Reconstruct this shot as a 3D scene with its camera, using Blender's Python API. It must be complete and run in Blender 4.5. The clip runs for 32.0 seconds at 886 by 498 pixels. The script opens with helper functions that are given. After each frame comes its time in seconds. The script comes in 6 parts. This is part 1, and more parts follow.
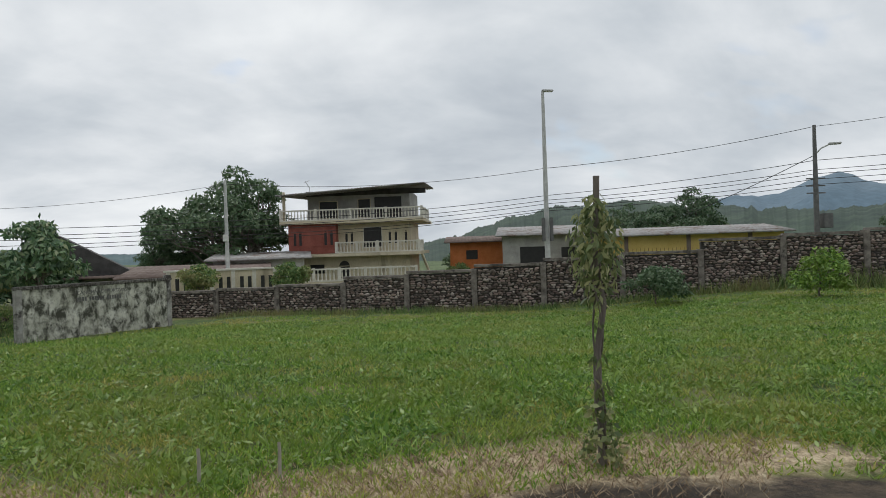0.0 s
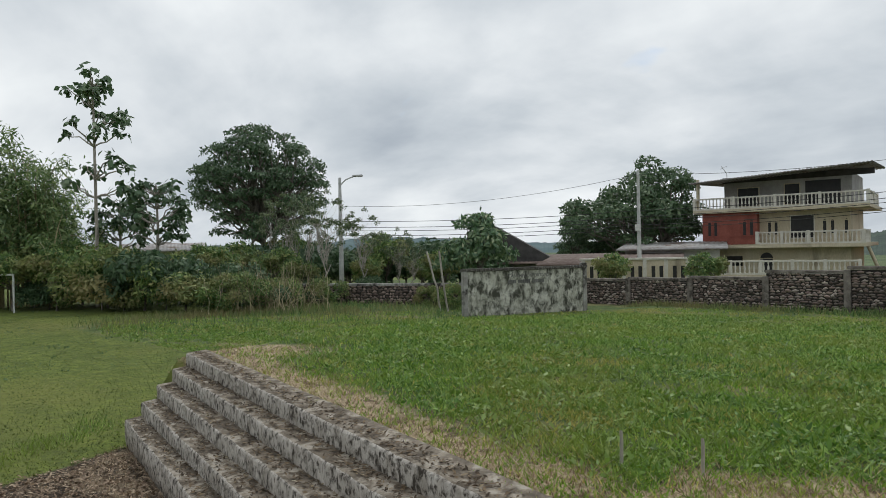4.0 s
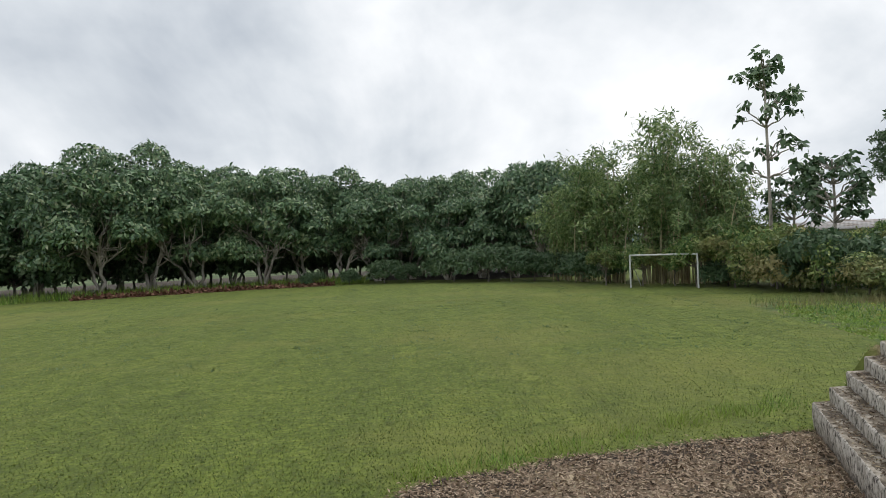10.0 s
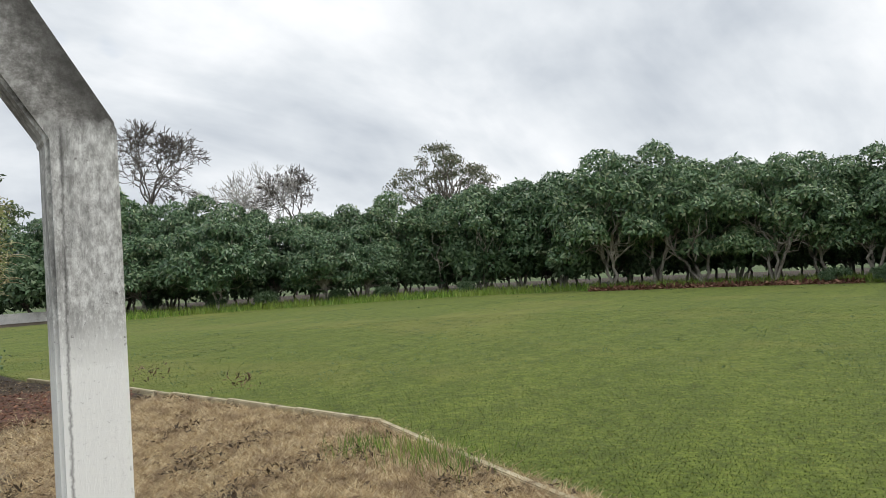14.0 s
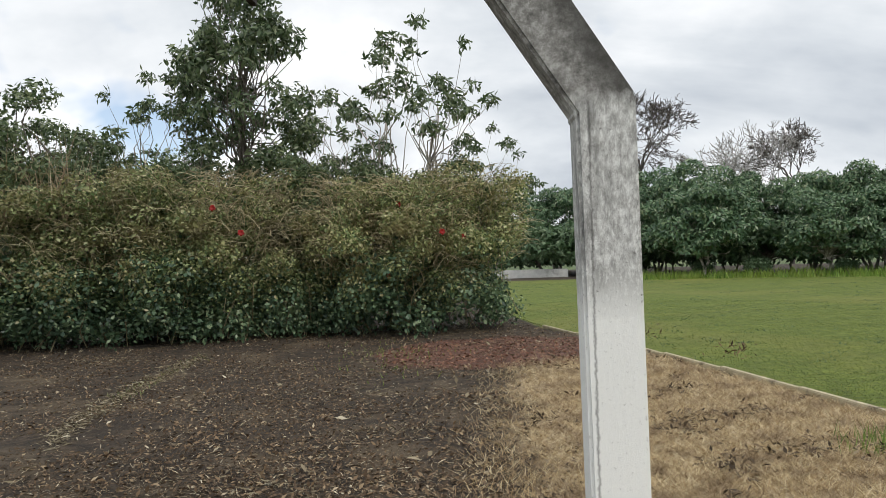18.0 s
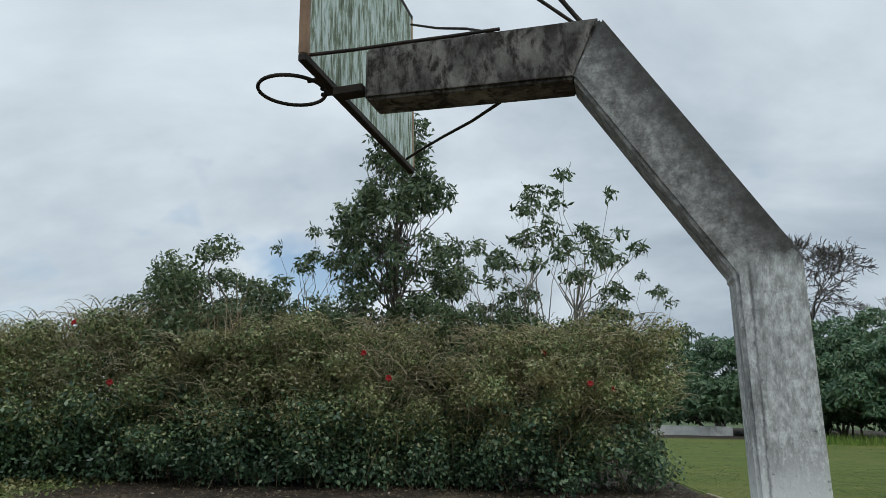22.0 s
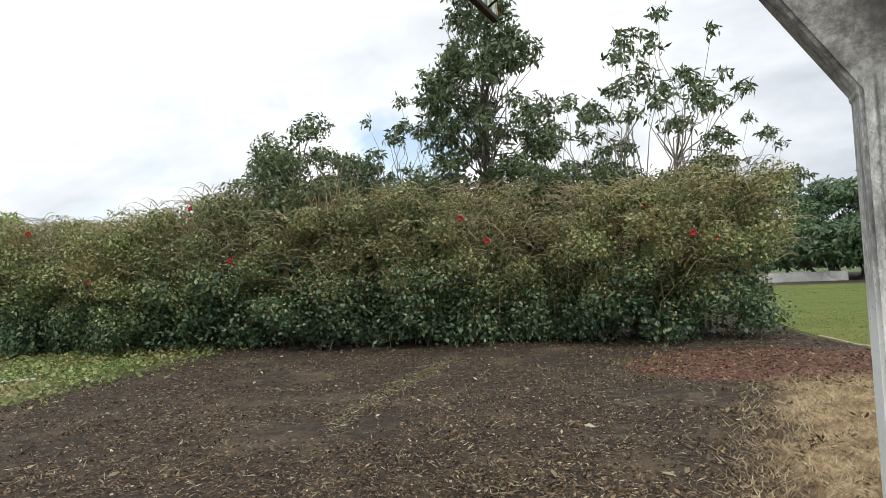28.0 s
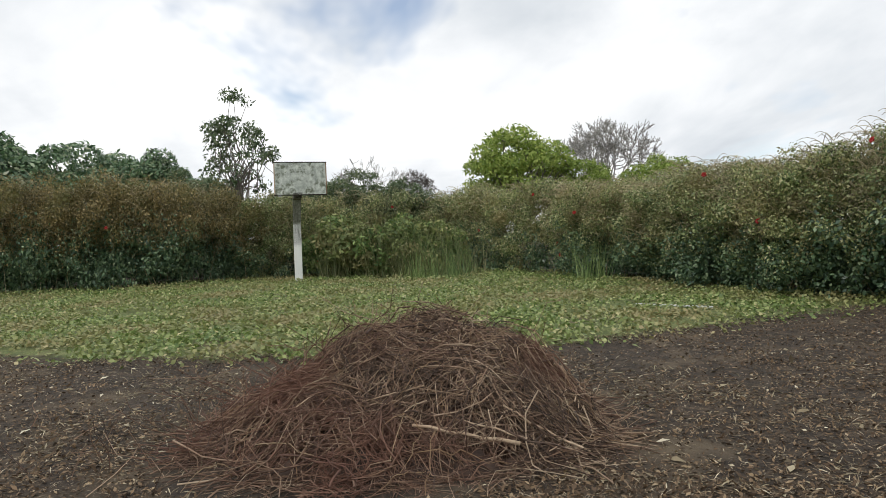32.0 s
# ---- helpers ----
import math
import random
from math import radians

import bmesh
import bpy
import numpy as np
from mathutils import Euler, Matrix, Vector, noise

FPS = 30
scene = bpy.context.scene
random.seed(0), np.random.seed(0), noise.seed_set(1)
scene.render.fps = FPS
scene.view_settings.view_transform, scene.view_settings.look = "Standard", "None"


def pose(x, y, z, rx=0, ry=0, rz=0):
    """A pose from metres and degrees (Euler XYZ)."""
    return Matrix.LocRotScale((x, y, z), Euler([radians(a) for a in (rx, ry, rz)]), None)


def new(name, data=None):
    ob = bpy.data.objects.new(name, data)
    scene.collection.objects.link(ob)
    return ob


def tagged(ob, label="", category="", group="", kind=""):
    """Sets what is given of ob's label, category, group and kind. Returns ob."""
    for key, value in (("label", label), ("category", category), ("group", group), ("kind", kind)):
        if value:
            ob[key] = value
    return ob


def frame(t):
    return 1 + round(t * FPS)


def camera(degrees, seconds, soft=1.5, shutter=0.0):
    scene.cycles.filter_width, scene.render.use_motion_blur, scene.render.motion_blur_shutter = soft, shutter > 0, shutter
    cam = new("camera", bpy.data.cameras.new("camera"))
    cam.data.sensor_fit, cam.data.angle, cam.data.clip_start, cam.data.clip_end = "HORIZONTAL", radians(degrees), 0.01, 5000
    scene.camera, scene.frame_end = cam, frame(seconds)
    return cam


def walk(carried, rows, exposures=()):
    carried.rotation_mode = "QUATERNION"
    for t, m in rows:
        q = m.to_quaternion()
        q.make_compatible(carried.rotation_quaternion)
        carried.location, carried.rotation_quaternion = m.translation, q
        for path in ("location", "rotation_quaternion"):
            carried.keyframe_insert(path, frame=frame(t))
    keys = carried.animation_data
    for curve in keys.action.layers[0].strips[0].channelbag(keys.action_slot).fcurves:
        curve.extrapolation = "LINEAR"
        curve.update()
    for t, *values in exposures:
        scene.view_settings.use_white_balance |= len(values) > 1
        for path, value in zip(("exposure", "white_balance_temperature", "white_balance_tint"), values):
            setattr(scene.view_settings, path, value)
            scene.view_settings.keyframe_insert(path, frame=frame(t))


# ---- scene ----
LENS = 67.71
EYE = 1.55
# seconds; heading, pitch, lean in degrees; where the phone is held while its holder turns on the spot
TURN = [
    (0.0, 0.13, -0.28, 1.87, 0.010, 0.170, 1.552),
    (0.5, 4.24, -0.37, 1.94, -0.002, 0.170, 1.551),
    (1.0, 8.10, -0.85, 2.17, -0.014, 0.169, 1.552),
    (1.5, 11.43, -0.88, 2.23, -0.020, 0.165, 1.552),
    (2.0, 16.82, -1.08, 1.14, -0.030, 0.158, 1.551),
    (2.5, 22.87, -1.56, 1.25, -0.048, 0.150, 1.549),
    (3.0, 26.74, -0.71, 1.00, -0.058, 0.146, 1.549),
    (3.5, 30.89, -0.19, 1.15, -0.071, 0.140, 1.549),
    (4.0, 34.64, -0.22, 1.21, -0.081, 0.136, 1.549),
    (4.5, 38.32, 0.19, 1.19, -0.090, 0.132, 1.550),
    (6.5, 49.54, 1.18, 1.58, -0.108, 0.107, 1.550),
    (7.0, 54.28, 1.12, 1.45, -0.115, 0.094, 1.551),
    (7.5, 60.71, 0.90, 1.96, -0.125, 0.076, 1.551),
    (8.0, 66.52, 0.72, 2.18, -0.133, 0.059, 1.553),
    (8.5, 72.74, 0.59, 2.63, -0.138, 0.039, 1.554),
    (9.0, 77.26, 0.91, 2.81, -0.140, 0.024, 1.553),
    (9.5, 83.74, 0.86, 2.79, -0.141, 0.002, 1.550),
    (10.0, 88.50, -0.12, 2.47, -0.138, -0.013, 1.546),
    (10.5, 93.46, 0.26, 3.00, -0.135, -0.029, 1.546),
    (11.0, 98.21, 0.14, 2.89, -0.132, -0.045, 1.546),
    (11.5, 104.37, 0.26, 2.59, -0.125, -0.065, 1.547),
    (12.0, 110.91, 0.29, 2.60, -0.122, -0.081, 1.547),
    (12.5, 117.15, 0.08, 3.51, -0.118, -0.094, 1.544),
    (13.0, 122.06, 0.49, 3.19, -0.114, -0.102, 1.539),
    (13.5, 126.53, 0.72, 3.36, -0.107, -0.110, 1.535),
    (14.0, 130.27, 1.45, 2.91, -0.100, -0.117, 1.531),
    (14.5, 135.38, 1.89, 3.14, -0.087, -0.128, 1.527),
    (16.5, 152.48, 1.22, 2.89, -0.061, -0.153, 1.534),
    (17.0, 156.70, 1.61, 3.60, -0.051, -0.165, 1.530),
    (17.5, 163.43, 1.28, 3.42, -0.037, -0.176, 1.528),
    (18.0, 170.69, 0.09, 1.70, -0.034, -0.177, 1.526),
    (18.5, 177.43, 0.25, 1.93, -0.029, -0.175, 1.527),
    (19.0, 178.38, 0.54, 1.48, -0.032, -0.174, 1.527),
    (19.5, 178.32, 0.93, 1.01, -0.035, -0.177, 1.529),
    (20.0, 179.15, 5.23, -0.13, -0.037, -0.178, 1.547),
    (20.5, 180.56, 10.75, 0.16, -0.034, -0.179, 1.571),
    (21.0, 181.49, 14.44, 0.30, -0.033, -0.179, 1.584),
    (21.5, 181.96, 15.20, 0.30, -0.033, -0.176, 1.591),
    (22.0, 183.02, 12.76, -0.45, -0.031, -0.182, 1.583),
    (22.5, 182.22, 16.58, 0.28, -0.030, -0.174, 1.594),
    (23.0, 181.54, 20.64, 1.44, -0.032, -0.163, 1.611),
    (23.5, 181.82, 23.03, 1.77, -0.032, -0.155, 1.622),
    (24.0, 181.47, 22.31, 1.30, -0.032, -0.163, 1.621),
    (24.5, 181.08, 18.15, 0.95, -0.031, -0.172, 1.604),
    (25.0, 182.37, 11.80, 0.97, -0.031, -0.180, 1.578),
    (25.5, 181.66, 7.63, 1.11, -0.033, -0.183, 1.558),
    (27.5, 182.58, 1.18, 3.35, -0.047, -0.179, 1.520),
    (28.0, 191.49, 1.43, 2.91, -0.019, -0.181, 1.526),
    (28.5, 203.77, 2.05, 1.82, 0.019, -0.175, 1.530),
    (29.0, 214.95, 2.04, 1.83, 0.053, -0.160, 1.532),
    (29.5, 221.97, 1.09, 1.72, 0.077, -0.149, 1.533),
    (30.0, 227.42, -0.36, 1.60, 0.107, -0.123, 1.530),
    (30.5, 230.99, -0.63, 1.33, 0.134, -0.097, 1.527),
    (31.0, 236.39, -1.18, 1.39, 0.166, -0.060, 1.525),
    (31.5, 241.11, -0.91, 1.50, 0.191, -0.033, 1.527),
    (32.0, 244.19, -1.52, 1.84, 0.205, -0.011, 1.522),
]


cam = camera(LENS, 32.0, soft=0.65)
PATH = [(t, pose(x, y, z, 90 + pitch, lean, yaw)) for t, yaw, pitch, lean, x, y, z in TURN]
EXPOSURE = [(0.0, -0.05, 6350, 9), (4.0, -0.05, 6300, 8), (6.5, -0.09, 6400, 9), (9.0, 0.15, 6400, 10), (13.0, 0.36, 6500, 10), (17.0, 0.32, 6500, 10), (18.2, 0.36, 6500, 10), (19.3, 0.55, 6500, 10),
            (20.0, 0.42, 6400, 9), (20.6, 0.05, 6200, 8), (21.5, -0.2, 5900, 5), (23.0, -0.25, 5850, 4), (24.2, -0.44, 5850, 4), (25.5, -0.05, 6200, 8), (28.0, 0.5, 6500, 10), (29.2, 0.3, 6500, 10), (32.0, 0.3, 6500, 10)]
walk(cam, PATH, EXPOSURE)

# ---- light ----
SUN_UP, SUN_ROUND = 56.0, 335.0
world = bpy.data.worlds.new("overcast_sky")
scene.world = world
world.use_nodes = True
wt = world.node_tree
wt.nodes.clear()


def wn(kind, operation=None, data_type=None):
    n = wt.nodes.new(kind)
    if operation:
        n.operation = operation
    if data_type:
        n.data_type = data_type
    return n


w_out = wn("ShaderNodeOutputWorld")
w_co = wn("ShaderNodeTexCoord")
w_sep = wn("ShaderNodeSeparateXYZ")
wt.links.new(w_co.outputs["Generated"], w_sep.inputs[0])
w_up = wn("ShaderNodeMath", operation="ADD")
w_up.inputs[1].default_value = 0.42
w_abs = wn("ShaderNodeMath", operation="MAXIMUM")
w_abs.inputs[1].default_value = 0.0
wt.links.new(w_sep.outputs[2], w_abs.inputs[0])
wt.links.new(w_abs.outputs[0], w_up.inputs[0])
w_flat = wn("ShaderNodeCombineXYZ")
for k in (0, 1):
    d = wn("ShaderNodeMath", operation="DIVIDE")
    wt.links.new(w_sep.outputs[k], d.inputs[0])
    wt.links.new(w_up.outputs[0], d.inputs[1])
    wt.links.new(d.outputs[0], w_flat.inputs[k])


def w_noise(scale, detail, rough, distort=0.0, shift=0.0):
    n = wn("ShaderNodeTexNoise")
    n.inputs["Scale"].default_value, n.inputs["Detail"].default_value = scale, detail
    n.inputs["Roughness"].default_value, n.inputs["Distortion"].default_value = rough, distort
    m = wn("ShaderNodeMapping")
    m.inputs["Location"].default_value = (shift, shift * 0.7, 0.3)
    m.inputs["Scale"].default_value = (1.0, 1.35, 1.0)
    wt.links.new(w_flat.outputs[0], m.inputs[0])
    wt.links.new(m.outputs[0], n.inputs["Vector"])
    return n


def w_ramp(source, stops):
    r = wn("ShaderNodeValToRGB")
    els = r.color_ramp.elements
    while len(els) < len(stops):
        els.new(0.5)
    for e, (p, c) in zip(els, stops):
        e.position, e.color = p, (*c, 1)
    wt.links.new(source, r.inputs[0])
    return r


big = w_noise(0.95, 7, 0.55, 0.5)
small = w_noise(2.4, 5, 0.5, 0.2, 3.1)
mixn = wn("ShaderNodeMix", data_type="FLOAT")
mixn.inputs[0].default_value = 0.38
wt.links.new(big.outputs[0], mixn.inputs[2])
wt.links.new(small.outputs[0], mixn.inputs[3])
cloud = w_ramp(mixn.outputs[0], [(0.34, (0.45, 0.49, 0.54)), (0.44, (0.61, 0.645, 0.68)), (0.53, (0.77, 0.79, 0.81)), (0.63, (0.93, 0.94, 0.94))])
gap = w_ramp(w_noise(1.1, 5, 0.55, 0.3, 7.4).outputs[0], [(0.61, (0, 0, 0)), (0.70, (0.8, 0.8, 0.8))])
sky = wn("ShaderNodeTexSky")
sky.sky_type, sky.sun_disc = "NISHITA", False
sky.sun_elevation, sky.sun_rotation = radians(SUN_UP), radians(SUN_ROUND)
bg_sky, bg_cloud, w_mix = wn("ShaderNodeBackground"), wn("ShaderNodeBackground"), wn("ShaderNodeMixShader")
bg_sky.inputs[1].default_value = 0.12
bg_cloud.inputs[1].default_value = 1.0
wt.links.new(sky.outputs[0], bg_sky.inputs[0])
wt.links.new(cloud.outputs[0], bg_cloud.inputs[0])
wt.links.new(gap.outputs[0], w_mix.inputs[0])
wt.links.new(bg_cloud.outputs[0], w_mix.inputs[1])
wt.links.new(bg_sky.outputs[0], w_mix.inputs[2])
wt.links.new(w_mix.outputs[0], w_out.inputs[0])

sun_data = bpy.data.lights.new("veiled_sun", "SUN")
sun_data.energy, sun_data.angle, sun_data.color = 1.0, radians(18), (1.0, 0.96, 0.9)
sun = new("veiled_sun", sun_data)
sun.rotation_euler = (radians(90 - SUN_UP), 0, radians(180 - SUN_ROUND))

# ---- materials ----
def shader(name):
    m = bpy.data.materials.new(name)
    m.use_nodes = True
    return m, m.node_tree, m.node_tree.nodes["Principled BSDF"]


def node(tree, kind, operation=None, data_type=None, blend_type=None, attribute_name=None):
    n = tree.nodes.new(kind)
    if operation:
        n.operation = operation
    if data_type:
        n.data_type = data_type
    if blend_type:
        n.blend_type = blend_type
    if attribute_name:
        n.attribute_name = attribute_name
    return n


def noise_of(tree, scale, detail=4, rough=0.55, stretch=(1, 1, 1), distort=0.0):
    co, mp, n = node(tree, "ShaderNodeTexCoord"), node(tree, "ShaderNodeMapping"), node(tree, "ShaderNodeTexNoise")
    mp.inputs["Scale"].default_value = stretch
    tree.links.new(co.outputs["Object"], mp.inputs[0])
    tree.links.new(mp.outputs[0], n.inputs["Vector"])
    n.inputs["Scale"].default_value, n.inputs["Detail"].default_value = scale, detail
    n.inputs["Roughness"].default_value, n.inputs["Distortion"].default_value = rough, distort
    return n.outputs[0]


def ramp_of(tree, source, stops):
    r = node(tree, "ShaderNodeValToRGB")
    els = r.color_ramp.elements
    while len(els) < len(stops):
        els.new(0.5)
    for e, (p, c) in zip(els, stops):
        e.position, e.color = p, (*(c if len(c) == 3 else c[:3]), 1)
    tree.links.new(source, r.inputs[0])
    return r.outputs[0]


def blend(tree, factor, a, b, mode="MIX"):
    n = node(tree, "ShaderNodeMix", data_type="RGBA", blend_type=mode)
    for socket, value in ((n.inputs[0], factor), (n.inputs[6], a), (n.inputs[7], b)):
        if isinstance(value, (int, float)):
            socket.default_value = value
        elif isinstance(value, tuple):
            socket.default_value = (*value, 1)
        else:
            tree.links.new(value, socket)
    return n.outputs[2]


def bumped(tree, bsdf, source, strength=0.4, distance=0.02):
    b = node(tree, "ShaderNodeBump")
    b.inputs["Strength"].default_value, b.inputs["Distance"].default_value = strength, distance
    tree.links.new(source, b.inputs["Height"])
    tree.links.new(b.outputs[0], bsdf.inputs["Normal"])


G = (0.5, 0.5, 0.5)


def surface(name, c1, c2, scale=6.0, rough=0.85, fine=40.0, bump=0.35, metal=0.0, stain=None, stain_scale=1.2, stretch=(1, 1, 1), stain_at=(0.5, 0.62)):
    """Two colours at one scale, a finer grain, and a stain colour with a shape of its own."""
    m, t, b = shader(name)
    col = ramp_of(t, noise_of(t, scale, 5, 0.6, stretch), [(0.35, c1), (0.65, c2)])
    grain = noise_of(t, fine, 4, 0.6, stretch)
    col = blend(t, 0.35, col, ramp_of(t, grain, [(0.3, (0.35, 0.35, 0.35)), (0.7, (0.75, 0.75, 0.75))]), "OVERLAY")
    if stain:
        mask = ramp_of(t, noise_of(t, stain_scale, 8, 0.68, stretch, 0.4), [(stain_at[0], (0, 0, 0)), (stain_at[1], (1, 1, 1))])
        col = blend(t, mask, col, stain)
    t.links.new(col, b.inputs["Base Color"])
    b.inputs["Roughness"].default_value, b.inputs["Metallic"].default_value = rough, metal
    bumped(t, b, grain, bump, 0.01)
    return m


def leafy(name, stops, rough=0.55, glow=0.25, patch=None, patch_scale=0.5):
    """Leaves that differ one by one, with some light coming through them."""
    m, t, b = shader(name)
    geo = node(t, "ShaderNodeNewGeometry")
    col = ramp_of(t, geo.outputs["Random Per Island"], stops)
    if patch:
        mask = ramp_of(t, noise_of(t, patch_scale, 4, 0.6), [(0.45, (0, 0, 0)), (0.62, (1, 1, 1))])
        col = blend(t, mask, col, blend(t, 0.75, col, patch))
    info = node(t, "ShaderNodeObjectInfo")
    tone = ramp_of(t, info.outputs["Random"], [(0.0, (0.42, 0.44, 0.42)), (1.0, (0.58, 0.56, 0.52))])
    col = blend(t, 0.8, col, tone, "OVERLAY")
    t.links.new(col, b.inputs["Base Color"])
    b.inputs["Roughness"].default_value = rough
    tr, mx = node(t, "ShaderNodeBsdfTranslucent"), node(t, "ShaderNodeMixShader")
    mx.inputs[0].default_value = glow
    t.links.new(col, tr.inputs[0])
    t.links.new(b.outputs[0], mx.inputs[1])
    t.links.new(tr.outputs[0], mx.inputs[2])
    t.links.new(mx.outputs[0], t.nodes["Material Output"].inputs[0])
    return m


bark = surface("grey_bark", (0.10, 0.085, 0.07), (0.24, 0.21, 0.18), 5, 0.9, 30, 0.6, stretch=(1, 1, 0.3))
pale_bark = surface("pale_bark", (0.30, 0.27, 0.23), (0.48, 0.44, 0.39), 4, 0.9, 25, 0.4, stretch=(1, 1, 0.3), stain=(0.12, 0.11, 0.09))
twig = surface("dry_twig", (0.16, 0.095, 0.06), (0.34, 0.22, 0.14), 3, 0.9, 30, 0.3)
bare_twig = surface("bare_twig", (0.28, 0.27, 0.25), (0.44, 0.42, 0.39), 3, 0.9, 30, 0.3)
dark_twig = surface("dark_bare_twig", (0.09, 0.08, 0.07), (0.17, 0.15, 0.135), 3, 0.9, 30, 0.3)
pier_mat = surface("dark_weathered_pier", (0.13, 0.11, 0.095), (0.28, 0.25, 0.22), 4, 0.92, 40, 0.5, stain=(0.05, 0.043, 0.037), stain_scale=2.5)
mango_leaf = leafy("dark_mango_leaves", [(0.0, (0.050, 0.105, 0.055)), (0.5, (0.120, 0.210, 0.105)), (0.85, (0.215, 0.310, 0.165)), (1.0, (0.33, 0.37, 0.23))], 0.36, 0.18)
big_leaf = leafy("broad_dark_leaves", [(0.0, (0.045, 0.094, 0.044)), (0.6, (0.094, 0.161, 0.076)), (1.0, (0.167, 0.229, 0.130))], 0.5, 0.2)
bamboo_leaf = leafy("bamboo_leaves", [(0.0, (0.08, 0.15, 0.055)), (0.5, (0.19, 0.28, 0.105)), (1.0, (0.36, 0.44, 0.19))], 0.5, 0.3)
light_leaf = leafy("fresh_green_leaves", [(0.0, (0.14, 0.22, 0.045)), (0.5, (0.26, 0.355, 0.075)), (1.0, (0.42, 0.49, 0.14))], 0.6, 0.4)
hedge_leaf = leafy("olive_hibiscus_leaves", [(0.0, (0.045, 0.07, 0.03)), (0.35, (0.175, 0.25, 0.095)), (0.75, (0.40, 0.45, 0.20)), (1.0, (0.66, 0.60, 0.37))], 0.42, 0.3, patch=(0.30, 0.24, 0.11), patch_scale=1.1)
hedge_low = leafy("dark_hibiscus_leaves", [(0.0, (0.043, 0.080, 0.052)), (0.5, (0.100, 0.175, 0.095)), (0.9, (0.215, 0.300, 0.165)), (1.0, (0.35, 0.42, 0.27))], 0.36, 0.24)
olive_leaf = leafy("olive_brown_leaves", [(0.0, (0.07, 0.09, 0.05)), (0.6, (0.15, 0.165, 0.095)), (1.0, (0.25, 0.22, 0.15))], 0.5, 0.2)
reed_leaf = leafy("reed_blades", [(0.0, (0.10, 0.13, 0.055)), (0.6, (0.22, 0.25, 0.11)), (1.0, (0.42, 0.38, 0.22))], 0.6, 0.25)
tree_leaf = leafy("drooping_tree_leaves", [(0.0, (0.05, 0.085, 0.038)), (0.5, (0.115, 0.165, 0.078)), (1.0, (0.25, 0.29, 0.16))], 0.36, 0.28)
scrub_leaf = leafy("mixed_scrub_leaves", [(0.0, (0.060, 0.128, 0.038)), (0.5, (0.143, 0.237, 0.076)), (0.85, (0.268, 0.365, 0.115)), (1.0, (0.436, 0.401, 0.191))], 0.6, 0.28, patch=(0.319, 0.256, 0.125), patch_scale=0.35)
hedge_stem = leafy("hibiscus_stems", [(0.0, (0.198, 0.162, 0.099)), (0.6, (0.378, 0.324, 0.198)), (1.0, (0.576, 0.504, 0.342))], 0.8, 0.0)
petal = leafy("red_petals", [(0.0, (0.270, 0.007, 0.007)), (1.0, (0.450, 0.018, 0.015))], 0.5, 0.3)
weed_leaf = leafy("weed_leaves", [(0.0, (0.07, 0.16, 0.022)), (0.5, (0.165, 0.30, 0.045)), (0.9, (0.31, 0.45, 0.09)), (1.0, (0.46, 0.55, 0.18))], 0.45, 0.3, patch=(0.28, 0.34, 0.07), patch_scale=0.5)
blade_green = leafy("lawn_blades", [(0.0, (0.10, 0.22, 0.02)), (0.5, (0.21, 0.37, 0.035)), (0.88, (0.33, 0.47, 0.07)), (1.0, (0.68, 0.52, 0.19))], 0.55, 0.3, patch=(0.46, 0.37, 0.12), patch_scale=0.42)
blade_turf = leafy("turf_blades", [(0.0, (0.043, 0.075, 0.011)), (0.5, (0.119, 0.155, 0.025)), (0.85, (0.199, 0.225, 0.054)), (1.0, (0.342, 0.330, 0.108))], 0.65, 0.25)
blade_dry = leafy("dry_blades", [(0.0, (0.17, 0.11, 0.07)), (0.6, (0.38, 0.28, 0.18)), (1.0, (0.60, 0.50, 0.37))], 0.8, 0.2)
climber_leaf = leafy("climber_leaves", [(0.0, (0.07, 0.11, 0.04)), (0.5, (0.20, 0.25, 0.10)), (1.0, (0.42, 0.42, 0.22))], 0.5, 0.3)
straw_bits = leafy("soil_straw_bits", [(0.0, (0.08, 0.055, 0.035)), (0.4, (0.22, 0.165, 0.105)), (0.8, (0.42, 0.34, 0.24)), (1.0, (0.66, 0.58, 0.44))], 0.85, 0.05)
slope_bits = leafy("slope_leaf_bits", [(0.0, (0.12, 0.08, 0.055)), (0.5, (0.26, 0.19, 0.135)), (1.0, (0.46, 0.37, 0.28))], 0.85, 0.05)
blade_mat = leafy("matted_dead_grass", [(0.0, (0.22, 0.15, 0.075)), (0.55, (0.54, 0.42, 0.25)), (1.0, (0.80, 0.69, 0.48))], 0.8, 0.2, patch=(0.16, 0.11, 0.07), patch_scale=4.0)
patch_leaf = leafy("ground_cover_leaves", [(0.0, (0.09, 0.15, 0.04)), (0.5, (0.21, 0.29, 0.085)), (0.9, (0.40, 0.45, 0.18)), (1.0, (0.64, 0.55, 0.32))], 0.5, 0.25, patch=(0.34, 0.27, 0.14), patch_scale=0.45)
litter = leafy("leaf_litter", [(0.0, (0.045, 0.03, 0.018)), (0.5, (0.11, 0.072, 0.044)), (0.85, (0.24, 0.165, 0.10)), (0.985, (0.36, 0.28, 0.18)), (1.0, (0.62, 0.55, 0.42))], 0.85, 0.1)
pale_litter = leafy("pale_leaf_litter", [(0.0, (0.14, 0.105, 0.065)), (0.5, (0.30, 0.24, 0.155)), (0.85, (0.46, 0.39, 0.27)), (1.0, (0.70, 0.64, 0.52))], 0.85, 0.05)
